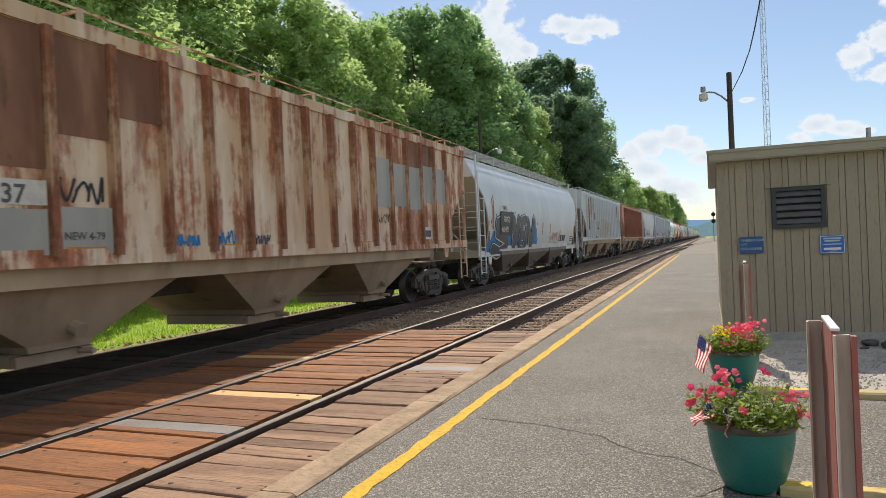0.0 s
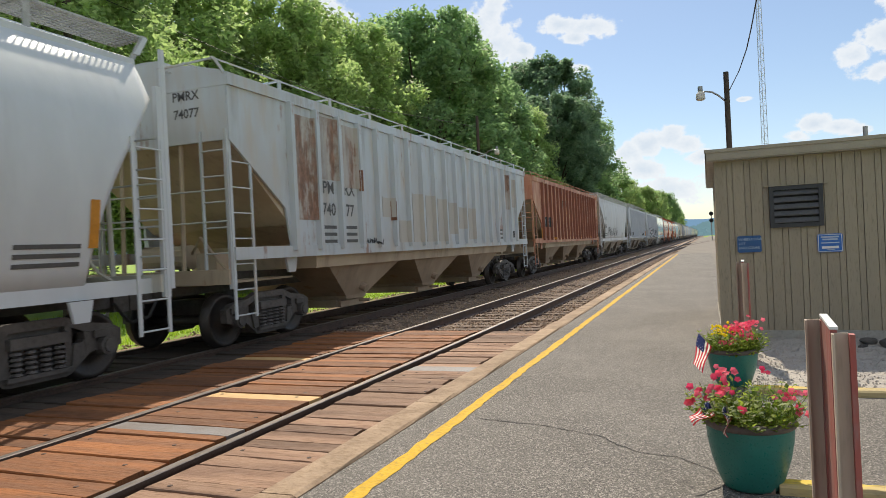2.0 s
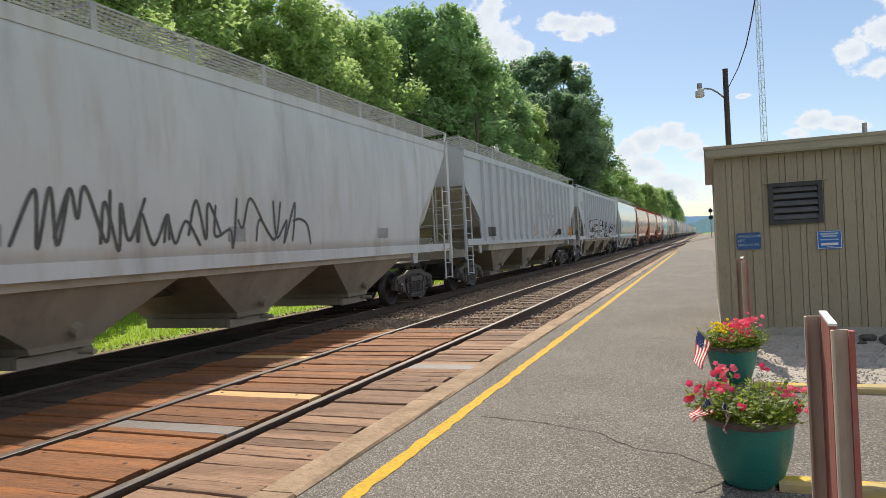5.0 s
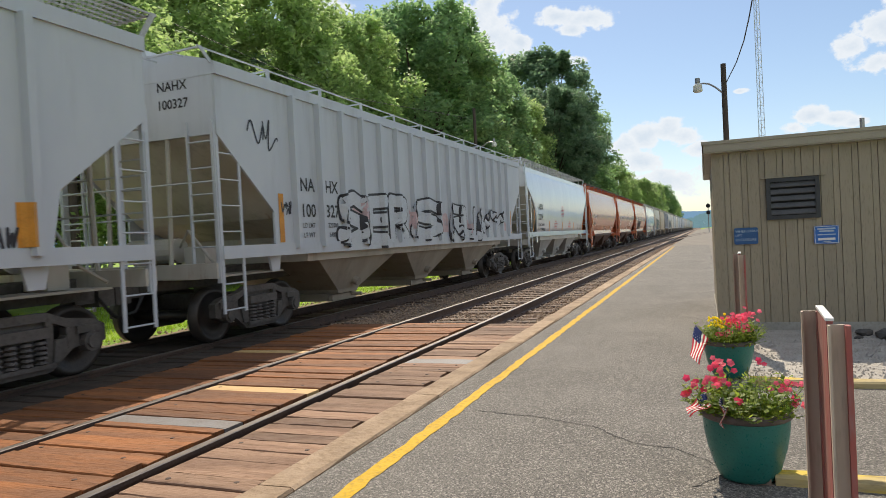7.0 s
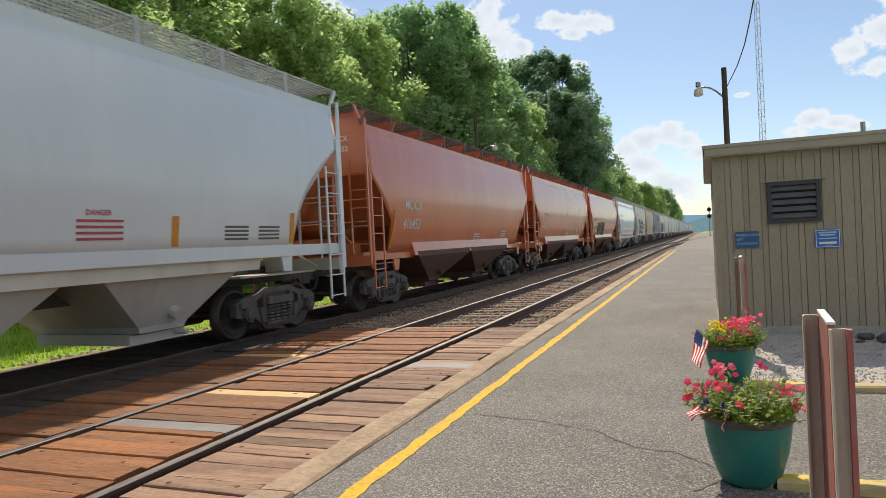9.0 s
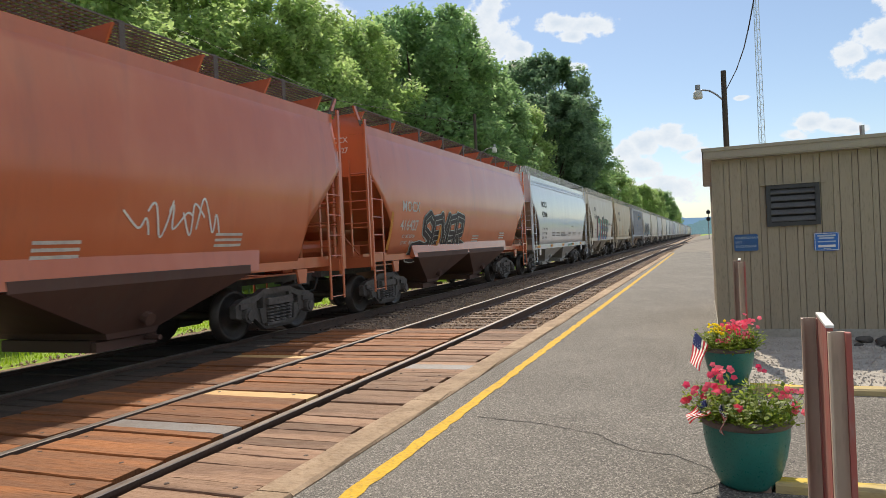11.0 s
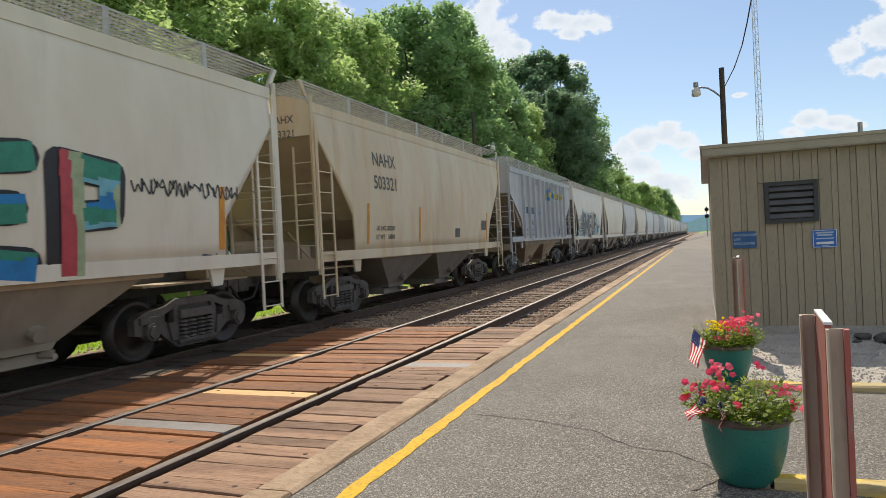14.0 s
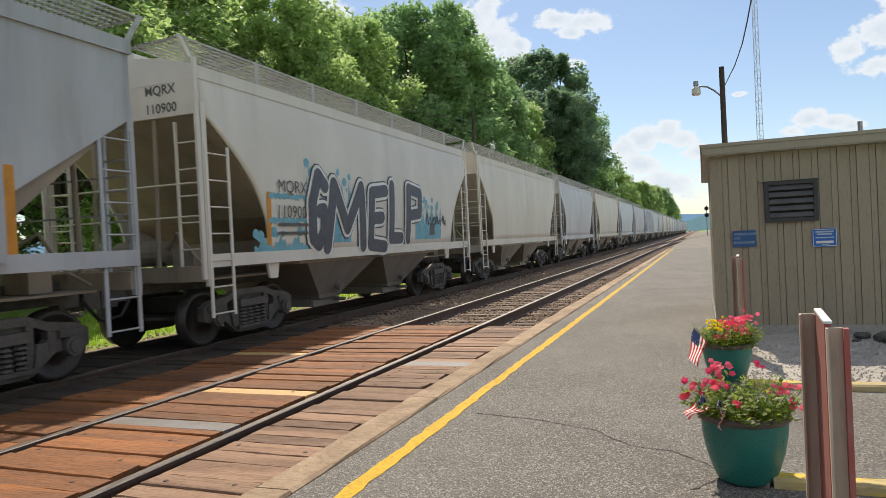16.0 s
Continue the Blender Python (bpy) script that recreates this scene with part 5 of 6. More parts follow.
def hopper_car(label, length, paint, bay_paint, end_paint, ribs=0, bays=3, sill=1.42, eave=4.1, bulge=(0.0, 0.0), cut=1.5, corner=3.3, rounded=0.0, grated=True, rib_paint=None, roof_paint=None, rib_y0=0):
    """A covered hopper with its parts; the origin is on the rails at its middle."""
    c = Car(length, sill, eave, bulge[0], bulge[1], cut, corner, rounded)
    car = thing("hopper_car", label, "railway car", group="train of hopper cars")
    ye = c.ye
    ys = length / 2 - 3.1
    rows = [(1.15, 1.4, ys), (1.6, c.side(1.6) - .06, ys + .5 * (1.6 - 1.15) / (corner - 1.15))]
    for k in range(1, 6):
        z = 1.6 + (corner - 1.6) * k / 5
        rows.append((z, c.side(z) - .06, ys + (ye - .05 - ys) * (z - 1.15) / (corner - 1.15)))
    rows += [(eave - .3, c.side(eave - .3) - .06, ye - .05), (eave, c.side(eave) - .06, ye - .05)]
    part("body", lofted(rows, "body"), end_paint, car, "hopper body with sloped ends")
    for s in (-1, 1):
        ob = part("side_sheet", side_sheet_mesh(c, s), paint, car)
        if not ribs:
            smooth(ob)
    part("roof", roof_mesh(c), roof_paint or paint, car)
    part("running_board", running_board_mesh(c, grated), (M_GRATEDARK if paint is P_ORANGE else M_GRATE) if grated else paint, car, "steel grating walkway on the roof" if grated else "")
    if paint is P_ORANGE:
        xe, nb = c.side(eave) - .03, 9
        bm = B()
        prism(bm, [(.62, eave + .16), (xe - .16, eave + .05), (xe, eave + .33), (.62, eave + .30)], -.02, .02, "y")
        gusset = mesh_of("gusset", bm, paint)
        for i in range(nb):
            for s in (-1, 1):
                part("gusset", gusset, None, car, "", pose(0, -ye + .2 + (2 * ye - .4) * i / (nb - 1), 0, 0, 0, 0 if s > 0 else 180))
    if ribs:
        y0 = rib_y0 or ye - cut - .05
        bm = B()
        prism(bm, [(-.07, 0), (-.05, .1), (.05, .1), (.07, 0)], sill + .02, eave - .16, "z")
        for v in bm.verts:
            v.co = (v.co.y, v.co.x, v.co.z)
        bmesh.ops.recalc_face_normals(bm, faces=bm.faces[:])
        me = mesh_of("rib", bm, rib_paint or paint)
        for i in range(ribs):
            y = -y0 + 2 * y0 * i / (ribs - 1)
            c.ribs.append(y)
            for s in (-1, 1):
                part("rib", me, None, car, "", pose(s * 1.548, y, 0, 0, 0, 0 if s > 0 else 180))
    for s in (-1, 1):
        bm = B()
        prism(bm, [(s * (c.side(sill) - .06), sill - .09), (s * (c.side(sill) + .02), sill - .09), (s * (c.side(sill) + .02), sill + .1), (s * (c.side(sill) - .06), sill + .1)], -ye, ye, "y")
        part("side_sill", bm, paint, car)
    # bays between the trucks
    half = (length / 2 - 3.25) / bays
    bm_key = ("bay", round(half, 2), sill, bay_paint.name)
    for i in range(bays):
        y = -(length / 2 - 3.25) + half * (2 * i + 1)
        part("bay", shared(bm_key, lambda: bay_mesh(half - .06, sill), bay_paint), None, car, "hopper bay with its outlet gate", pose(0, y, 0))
    # ends
    bm = B()
    box(bm, -.32, .32, -length / 2 + .5, length / 2 - .5, .85, 1.149)
    part("centre_sill", bm, M_TRUCK, car)
    for s in (-1, 1):
        bm = B()
        box(bm, -1.5, 1.5, s * ye - .09, s * ye + .09, 1.02, 1.24)
        prism(bm, [(-.95, 1.0), (.95, 1.0), (.95, 1.03), (-.95, 1.03)], s * (ye - .1), s * (ys + .1), "y")
        for x in (-.6, .6):
            tube(bm, (x, s * ye, 1.2), (x, s * (ye - .06), corner + .1), .035, 6)
        bmesh.ops.recalc_face_normals(bm, faces=bm.faces[:])
        part("end_platform", bm, end_paint, car)
        bm = B()
        for z in (1.95, 2.42):
            tube(bm, (-1.5, s * (ye + .03), z), (1.5, s * (ye + .03), z), .014, 5)
        part("handrail", bm, paint, car)
        bm = B()
        xe = c.side(corner) - .02
        prism(bm, [(-xe, corner), (xe, corner), (c.side(eave) - .02, eave - .02), (.3, eave + .2), (-.3, eave + .2), (-c.side(eave) + .02, eave - .02)], s * (ye - .04), s * (ye + .012), "y")
        part("end_sheet", bm, paint, car)
        # brake gear
        bm = B()
        tube(bm, (-.9, s * (ye - .75), 1.45), (.1, s * (ye - .75), 1.45), .2, 14)
        box(bm, .35, .75, s * (ye - .7) - .15, s * (ye - .7) + .15, 1.04, 1.5)
        pipe(bm, [(.1, s * (ye - .75), 1.5), (.5, s * (ye - .5), 1.75), (.9, s * (ye - .5), 1.3), (1.2, s * (ye - .4), 1.1)], .022, 6)
        part("brake_gear", bm, end_paint, car, "air tank and pipes on the end platform")
        bm = B()
        box(bm, -.1, .1, min(s * (length / 2 - .6), s * (length / 2 - .02)), max(s * (length / 2 - .6), s * (length / 2 - .02)), .78, .96)
        box(bm, -.17, .17, min(s * (length / 2 - .28), s * (length / 2 - .012)), max(s * (length / 2 - .28), s * (length / 2 - .012)), .72, 1.0)
        part("coupler", bm, M_TRUCK, car)
        bm = B()
        pipe(bm, [(.3, s * (length / 2 - .4), .85), (.32, s * (length / 2 - .2), .6), (.2, s * (length / 2 - .02), .55)], .025, 6)
        part("air_hose", bm, M_CABLE, car)
        for x in (-1, 1):
            bm = B()
            xx = x * 1.5
            box(bm, xx - .03, xx + .03, s * ye - .05, s * ye + .05, .95, corner + .15)
            if grated and not ribs:
                xt = x * (c.side(eave) - .02)
                box(bm, xx - .02, xx + .02, s * (ye + .1) - .035, s * (ye + .1) + .035, 1.05, eave + .1)
                prism(bm, [(s * (ye + .1) - .05, eave + .1), (s * (ye + .1) + .05, eave + .1), (s * (ye + .28) + .03, eave + .36), (s * (ye + .28) - .05, eave + .36)], xt - .02, xt + .02, "x")
                bmesh.ops.recalc_face_normals(bm, faces=bm.faces[:])
            part("corner_post", bm, paint, car)
            lad = shared(("ladder", paint.name), lambda: ladder_mesh(.5, 2.95, .48, "y"), paint)
            part("side_ladder", lad, None, car, "", pose(x * 1.53, s * ye if s < 0 else s * ye - .48, 0))
            lad = shared(("end_ladder", paint.name), lambda: ladder_mesh(1.05, 3.3, .45, "x"), paint)
            part("end_ladder", lad, None, car, "", pose(x * 1.5 if x < 0 else x * 1.5 - .45, s * (ye + .03), 0))
            bm = B()
            yj = s * (ye - cut - .12)
            prism(bm, [(yj - .16, sill - .095), (yj + .16, sill - .095), (yj + .1, sill - .34), (yj - .1, sill - .34)], x * 1.40, x * 1.44, "x")
            part("jacking_pad", bm, paint, car)
        truck(car, s * (length / 2 - 2.15))
    return car, c


M_GRATEDARK = plain("grimy_grating", (0.13, 0.10, 0.09), 0.65, 0.2)
M_GRATE = plain("galvanised_grating", (0.46, 0.46, 0.44), 0.55, 0.25)
P_RUSTY = car_paint("rust_stained_tan_paint", (0.58, 0.39, 0.25), (0.70, 0.58, 0.45), (0.25, 0.095, 0.05), .64, .38, .65, (0.78, 0.68, 0.56))
P_WHITE = car_paint("dull_white_paint", (0.54, 0.57, 0.59), (0.60, 0.63, 0.65), (0.2, 0.1, 0.05), .04, .12)
P_WHITE2 = car_paint("scuffed_white_paint", (0.51, 0.56, 0.60), (0.46, 0.47, 0.47), (0.20, 0.10, 0.06), .42, .45, .5, (0.50, 0.44, 0.37))
P_BROWN = car_paint("oxide_red_paint", (0.43, 0.17, 0.105), (0.54, 0.30, 0.185), (0.19, 0.08, 0.05), .5, .4, .65, (0.66, 0.46, 0.31))
P_GREY = car_paint("light_grey_paint", (0.54, 0.55, 0.57), (0.60, 0.61, 0.62), (0.2, 0.12, 0.08), .10, .3, .5, (0.46, 0.44, 0.42))
P_GREY2 = car_paint("pale_grey_paint", (0.55, 0.58, 0.62), (0.59, 0.62, 0.65), (0.2, 0.12, 0.08), .03, .12)
P_ORANGE = car_paint("red_oxide_orange_paint", (0.52, 0.14, 0.06), (0.56, 0.165, 0.075), (0.36, 0.10, 0.05), .10, .22, .26, coat=.4)
P_CREAM = car_paint("cream_paint", (0.62, 0.57, 0.48), (0.68, 0.64, 0.56), (0.36, 0.23, 0.12), .10, .2)
P_TAN = car_paint("stained_tan_cream_paint", (0.54, 0.45, 0.31), (0.60, 0.53, 0.40), (0.42, 0.24, 0.11), .24, .25, .5, (0.52, 0.36, 0.20))
P_RIBRUST = car_paint("rusty_rib_paint", (0.40, 0.22, 0.12), (0.60, 0.42, 0.28), (0.16, 0.06, 0.03), .7, .4, .7)
P_RIBBROWN = car_paint("dark_oxide_rib_paint", (0.22, 0.075, 0.045), (0.30, 0.12, 0.07), (0.16, 0.09, 0.05), .4, .4, .7)
P_PATCH = car_paint("dull_grey_patch_paint", (0.40, 0.40, 0.38), (0.33, 0.33, 0.31), (0.2, 0.12, 0.08), .3, .5, .7)
P_STAIN = car_paint("stained_panel_paint", (0.46, 0.44, 0.40), (0.38, 0.32, 0.27), (0.17, 0.095, 0.065), .6, .5, .65, (0.5, 0.5, 0.48))
P_BAY = car_paint("grimy_bay_paint", (0.34, 0.30, 0.24), (0.26, 0.22, 0.18), (0.16, 0.09, 0.05), .3, .5, .75)
P_BAYTAN = car_paint("dusty_tan_bay_paint", (0.40, 0.31, 0.22), (0.30, 0.225, 0.16), (0.16, 0.09, 0.05), .35, .45, .75)
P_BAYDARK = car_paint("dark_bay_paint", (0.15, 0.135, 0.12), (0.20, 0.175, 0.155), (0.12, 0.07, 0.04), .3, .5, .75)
P_ENDTAN = car_paint("dusty_end_paint", (0.50, 0.42, 0.31), (0.40, 0.32, 0.235), (0.2, 0.12, 0.07), .3, .5, .75)
P_ENDGREY = car_paint("grimy_end_paint", (0.52, 0.50, 0.46), (0.42, 0.39, 0.34), (0.2, 0.12, 0.07), .3, .5, .75)
P_CREAMW = car_paint("dull_creamy_white_paint", (0.60, 0.57, 0.52), (0.66, 0.63, 0.58), (0.3, 0.18, 0.1), .05, .15)
# bay colour of the orange cars, far darker than their sides
P_BAYRED = car_paint("dark_red_brown_bay_paint", (0.075, 0.038, 0.03), (0.10, 0.05, 0.036), (0.1, 0.05, 0.03), .3, .6, .7)
P_RUSTDARK = car_paint("dark_rust_paint", (0.17, 0.07, 0.04), (0.27, 0.13, 0.08), (0.10, 0.045, 0.03), .5, .4, .75, (0.32, 0.17, 0.10))
P_DUSTPATCH = car_paint("dull_beige_patch_paint", (0.44, 0.42, 0.38), (0.48, 0.45, 0.40), (0.24, 0.13, 0.08), .15, .2, .55)
P_GREYRIB = car_paint("matt_pale_grey_paint", (0.46, 0.49, 0.535), (0.50, 0.53, 0.565), (0.2, 0.12, 0.08), .02, .22, .5)
P_GLOSS = car_paint("glossy_pale_grey_paint", (0.56, 0.60, 0.65), (0.59, 0.63, 0.67), (0.3, 0.2, 0.14), .01, .08, .2, coat=.5)
P_SLATEGREY = car_paint("weathered_slate_grey_paint", (0.36, 0.38, 0.42), (0.43, 0.45, 0.48), (0.2, 0.12, 0.08), .10, .35, .5, (0.32, 0.31, 0.31))
P_SOOT = car_paint("sooty_stain", (0.24, 0.24, 0.25), (0.36, 0.37, 0.39), (0.14, 0.1, 0.08), .3, .6, .7)
P_BAYGREY = car_paint("pale_grey_bay_paint", (0.46, 0.46, 0.45), (0.40, 0.39, 0.37), (0.2, 0.12, 0.08), .06, .3, .55)
P_ENDPALE = car_paint("dusty_pale_end_paint", (0.56, 0.55, 0.50), (0.48, 0.46, 0.40), (0.2, 0.12, 0.07), .05, .3, .6)
P_ENDBROWN = car_paint("grimy_brown_end_paint", (0.34, 0.29, 0.23), (0.25, 0.21, 0.17), (0.15, 0.09, 0.06), .4, .6, .75)
P_RUST = surface("rust_stain", (0.16, 0.07, 0.04), (0.26, 0.13, 0.07), 5, 0.85)
P_BLUE = plain("sprayed_blue", (0.012, 0.20, 0.50), .5)
P_SKY = plain("sprayed_pale_blue", (0.16, 0.42, 0.55), .5)
P_TEAL = plain("sprayed_green", (0.03, 0.24, 0.17), .5)
P_PINK = plain("sprayed_red", (0.45, 0.06, 0.08), .5)
P_DARK = plain("sprayed_black", (0.022, 0.022, 0.03), .5)
P_PLUM = plain("sprayed_plum_line", (0.16, 0.03, 0.06), .5)
P_FADED = plain("faded_grey_lettering", (0.34, 0.35, 0.37), .6)
P_ROSE = plain("sprayed_rose", (0.58, 0.42, 0.43), .5)
P_PALE = plain("sprayed_pale_silver", (0.50, 0.53, 0.57), .45, wear=.08)
P_EDGE = plain("sprayed_pale_outline", (0.55, 0.60, 0.58), .5)
P_RIDGE = plain("ridge_shadow_paint", (0.50, 0.53, 0.56), .5)
P_PALEBLUE = plain("pale_blue_stencil", (0.36, 0.44, 0.56), .5)
P_PERI = plain("periwinkle_lettering", (0.14, 0.20, 0.50), .5)
P_SLATE = plain("sprayed_slate", (0.075, 0.08, 0.11), .5)


def marks(car, c, y, z, size, first, second, m, small=(), drop=.12):
    words(car, c, y, z, size, first, m)
    words(car, c, y, z - size * 1.25, size, second, m)
    for k, s in enumerate(small):
        words(car, c, y + .08, z - size * 1.25 - drop - .14 - .19 * k, .14, s, m)


def build_train():
    cars = []

    def put(car):
        cars.append(car)
        return car
    n = [JOINTS[i + 1] - JOINTS[i] for i in range(len(JOINTS) - 1)]
    # 0: rust-streaked, ribbed
    car, c = hopper_car("rust-streaked tan ribbed hopper car with graffiti tags", n[0], P_RUSTY, P_BAYTAN, P_ENDTAN, 18, 3, 1.46, 4.08, grated=False, cut=1.2, corner=3.1, rib_paint=P_RIBRUST, rib_y0=6.97)
    for y, z, w, h in ((-5.25, 1.5, .66, .48), (-4.45, 1.5, .66, .52)):
        bars(car, c, y, z, w, h, P_PATCH, label="grey repainted panel", snap=True)
    bars(car, c, -5.25, 2.02, .66, .26, M_INKWHITE, label="pale stencil panel", snap=True)
    words(car, c, -5.0, 2.04, .27, "37", M_INKGREY, True, .012)
    words(car, c, -4.4, 1.66, .12, "NEW 4-79", M_INKGREY, True, .012)
    scrawl(car, c, -4.45, -3.85, 2.06, 2.38, P_DARK, "black sprayed tag", .035, 1)
    scrawl(car, c, -2.75, -2.3, 1.54, 1.72, P_BLUE, "blue sprayed tag", .03, 2)
    scrawl(car, c, -2.0, -1.55, 1.56, 1.78, P_BLUE, "blue sprayed tag", .03, 3)
    scrawl(car, c, -1.15, -.7, 1.54, 1.74, P_SLATE, "dark sprayed tag", .03, 4)
    scrawl(car, c, 3.1, 3.6, 1.95, 2.2, P_DARK, "thin black tag", .02, 5)
    for y in (-4.3, -1.9, 2.0, 6.6):
        bars(car, c, y, 1.48, .5, .1, M_ORANGE, label="yellow reflector stripe", lift=.016, snap=True)
    for y, z, h in ((2.75, 2.3, 1.05), (3.6, 2.35, .95), (4.4, 2.3, 1.0), (5.2, 2.5, .9), (6.0, 2.5, .9)):
        bars(car, c, y, z, .66, h, P_PATCH, label="grey repainted panel", snap=True)
    for y, h in ((-6.1, 1.9), (-5.25, 1.5), (-4.45, 1.1), (-3.6, .8), (4.4, .6), (5.2, .5)):
        bars(car, c, y, 3.9 - h, .66, h, P_RUSTDARK, label="dark rusted upper panel", lift=.004, snap=True)
    bars(car, c, 5.2, 1.6, .5, .3, M_INKWHITE, label="white data panel", snap=True)
    bars(car, c, 5.2, 1.66, .4, .16, M_INKGREY, label="dark print", lift=.012, snap=True)
    put(car)
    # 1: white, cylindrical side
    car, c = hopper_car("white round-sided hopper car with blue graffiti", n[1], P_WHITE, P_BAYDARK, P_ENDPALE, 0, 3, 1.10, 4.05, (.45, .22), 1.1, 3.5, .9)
    sprayed(car, c, -7.2, 1.02, 6.7, 1.15, P_BLUE, 41, "bright blue sprayed background")
    piece(car, c, "SVEN", [(-6.75, -4.75), (-4.6, -3.5), (-3.55, -2.65), (-2.75, -1.25)], .98, 2.4, [(.5, P_DARK), (.44, M_WHITE), (.37, P_SLATE)], "slate sprayed lettering with white edges", 3, .04)
    bars(car, c, -6.1, 1.72, 1.55, .78, P_DARK, label="black patch", lift=.05)
    words(car, c, -5.75, 2.14, .27, "RRRX", M_INKWHITE, True, .056)
    words(car, c, -5.95, 1.80, .27, "460403", M_INKWHITE, True, .056)
    words(car, c, -5.75, 2.54, .22, "RRRX", M_INKGREY, False)
    scrawl(car, c, 1.75, 3.85, 1.4, 1.9, P_PINK, "thin red sprayed tag", .03, 4)
    scrawl(car, c, 2.9, 3.6, 1.15, 1.38, P_PLUM, "thin plum sprayed tag", .025, 6)
    for y, z, h in ((-7.35, 1.35, .8), (.17, 1.72, .5), (1.6, 1.75, .45), (3.75, 1.6, .35), (7.1, 1.6, .55)):
        bars(car, c, y, z, .13, h, M_ORANGE, label="orange reflector stripe")
    for k, h in ((0, 1.0), (.09, .75), (.17, 1.1)):
        bars(car, c, -6.95 + k, 1.9, .06, h, P_RUSTY, label="rust streak")
    for y in (3.95, 4.4, 4.75):
        bars(car, c, y, 1.42, .3, .28, P_DARK, label="dark data panel")
    bars(car, c, 6.2, 1.6, .8, .05, M_INKGREY, 3, .1, "small_print")
    put(car)
    # 2: scuffed white, ribbed
    car, c = hopper_car("scuffed white ribbed hopper car with worn lettering", n[2], P_WHITE2, P_BAYTAN, P_ENDTAN, 19, 3, 1.46, 4.12, grated=False, corner=3.15, rib_y0=7.08)
    for y, u, v in ((-5.95, "PM", "740"), (-5.15, "RX", "77")):
        words(car, c, y, 2.5, .32, u, M_INKGREY)
        words(car, c, y, 2.1, .32, v, M_INKGREY)
    end_words(car, c, ("PMRX", "74077"), .24, M_INKGREY)
    for y in (-5.95, -5.15, 5.2):
        bars(car, c, y, 1.85, .5, .06, M_INKGREY, 3, .13, "small_print", snap=True)
    bars(car, c, 6.1, 1.62, .42, .24, M_INK, label="dark data panel", snap=True)
    for y, z, h in ((-6.7, 2.0, 1.8), (-5.95, 2.75, 1.15), (-5.15, 2.65, 1.2), (5.6, 2.6, 1.2), (6.3, 2.7, 1.0)):
        bars(car, c, y, z, .64, h, P_STAIN, label="rust-stained panel", snap=True)
    for y, z, h in ((-3.75, 2.12, .42), (-2.95, 1.56, .5), (-2.15, 1.56, 1.15), (-1.4, 1.56, 1.15), (-.6, 1.56, 1.1), (.2, 1.75, .85), (1.0, 1.9, .6), (1.8, 1.6, .9)):
        bars(car, c, y, z, .66, h, P_DUSTPATCH, label="dull beige repainted panel", snap=True)
    for y, z in ((-3.3, 2.05), (-.6, 2.1), (-4.8, 2.6)):
        bars(car, c, y, z, .1, .42, P_RUST, label="rust stain")
    scrawl(car, c, -4.45, -3.95, 1.53, 1.68, P_DARK, "small black tag")
    put(car)
    # 3: oxide red, ribbed
    car, c = hopper_car("faded oxide red ribbed hopper car with large lettering", n[3], P_BROWN, P_BAYTAN, P_ENDTAN, 19, 3, 1.46, 4.08, grated=False, corner=3.15, rib_paint=P_RIBBROWN, rib_y0=7.05)
    for y, s in ((-6.9, "OF"), (-6.1, "X")):
        bars(car, c, y, 2.06, .62, .42, M_INK, label="black stencil patch", lift=.004, snap=True)
        words(car, c, y + .06, 2.16, .30, s, M_INKWHITE, False, .012)
    for k, s in enumerate(("74", "66", "2")):
        words(car, c, -5.25 + k * .78, 2.1, .34, s, M_INKGREY)
    end_words(car, c, ("OFX", "74662"), .24, M_INKWHITE)
    for k, s in enumerate("SOO"):
        words(car, c, -3.75 + k * .78, 2.98, .62, s, M_GREEN, True)
    for k, s in enumerate("LINE"):
        words(car, c, .95 + k * .78, 2.94, .62, s, M_GREEN, True)
    bm = B()
    for k in range(5):
        for sg in (-1, 1):
            pts = ((sg * .05, 1.5 - k * .25), (sg * .28, 1.72 - k * .25), (sg * .28, 1.55 - k * .25), (sg * .05, 1.36 - k * .25))
            bm.faces.new([bm.verts.new((u, v, 0)) for u, v in (pts if sg > 0 else pts[::-1])])
    for x in (-.2, 0, .2):
        bm.faces.new([bm.verts.new((u, v, 0)) for u, v in ((x - .025, 1.5), (x + .025, 1.5), (x * 1.3 + .02, 2.2), (x * 1.3 - .02, 2.2))])
    bm.faces.new([bm.verts.new((u, v, 0)) for u, v in ((-.03, 0), (.03, 0), (.03, 1.45), (-.03, 1.45))])
    me = bpy.data.meshes.new("emblem")
    bm.to_mesh(me)
    bm.free()
    part("emblem", on_side(me, c, 4.31, 1.62), P_CREAM, car, "pale wheat ear emblem")
    for k, y in enumerate((-6.9, -6.1)):
        for j, s in enumerate((("CAPY", "LD LMT", "LT WT"), ("200000", "201800", "61200"))[k]):
            words(car, c, y, 1.92 - .17 * j, .12, s, M_INKGREY, False)
    words(car, c, -5.4, 1.62, .12, "SOO 6-84", M_INKGREY, False)
    bars(car, c, -7.3, 1.5, .15, .48, M_ORANGE, label="yellow reflector stripe")
    bars(car, c, 5.1, 1.75, .45, .2, M_INK, label="black data panel", snap=True)
    bars(car, c, 5.85, 2.15, .3, .5, M_INK, label="dark faded panel", snap=True)
    for y in (-5.25, 1.7, 2.5, 3.2, 4.9):
        bars(car, c, y, 1.5, .5, .1, M_ORANGE, label="yellow reflector stripe")
    put(car)
    # 4: grey, smooth
    car, c = hopper_car("light grey smooth-sided hopper car", n[4], P_GREY, P_BAY, P_ENDGREY, 0, 3, 1.34, 4.1, (.1, .06), 2.1, 3.9)
    words(car, c, -6.25, 2.68, .36, "MWCX", P_FADED)
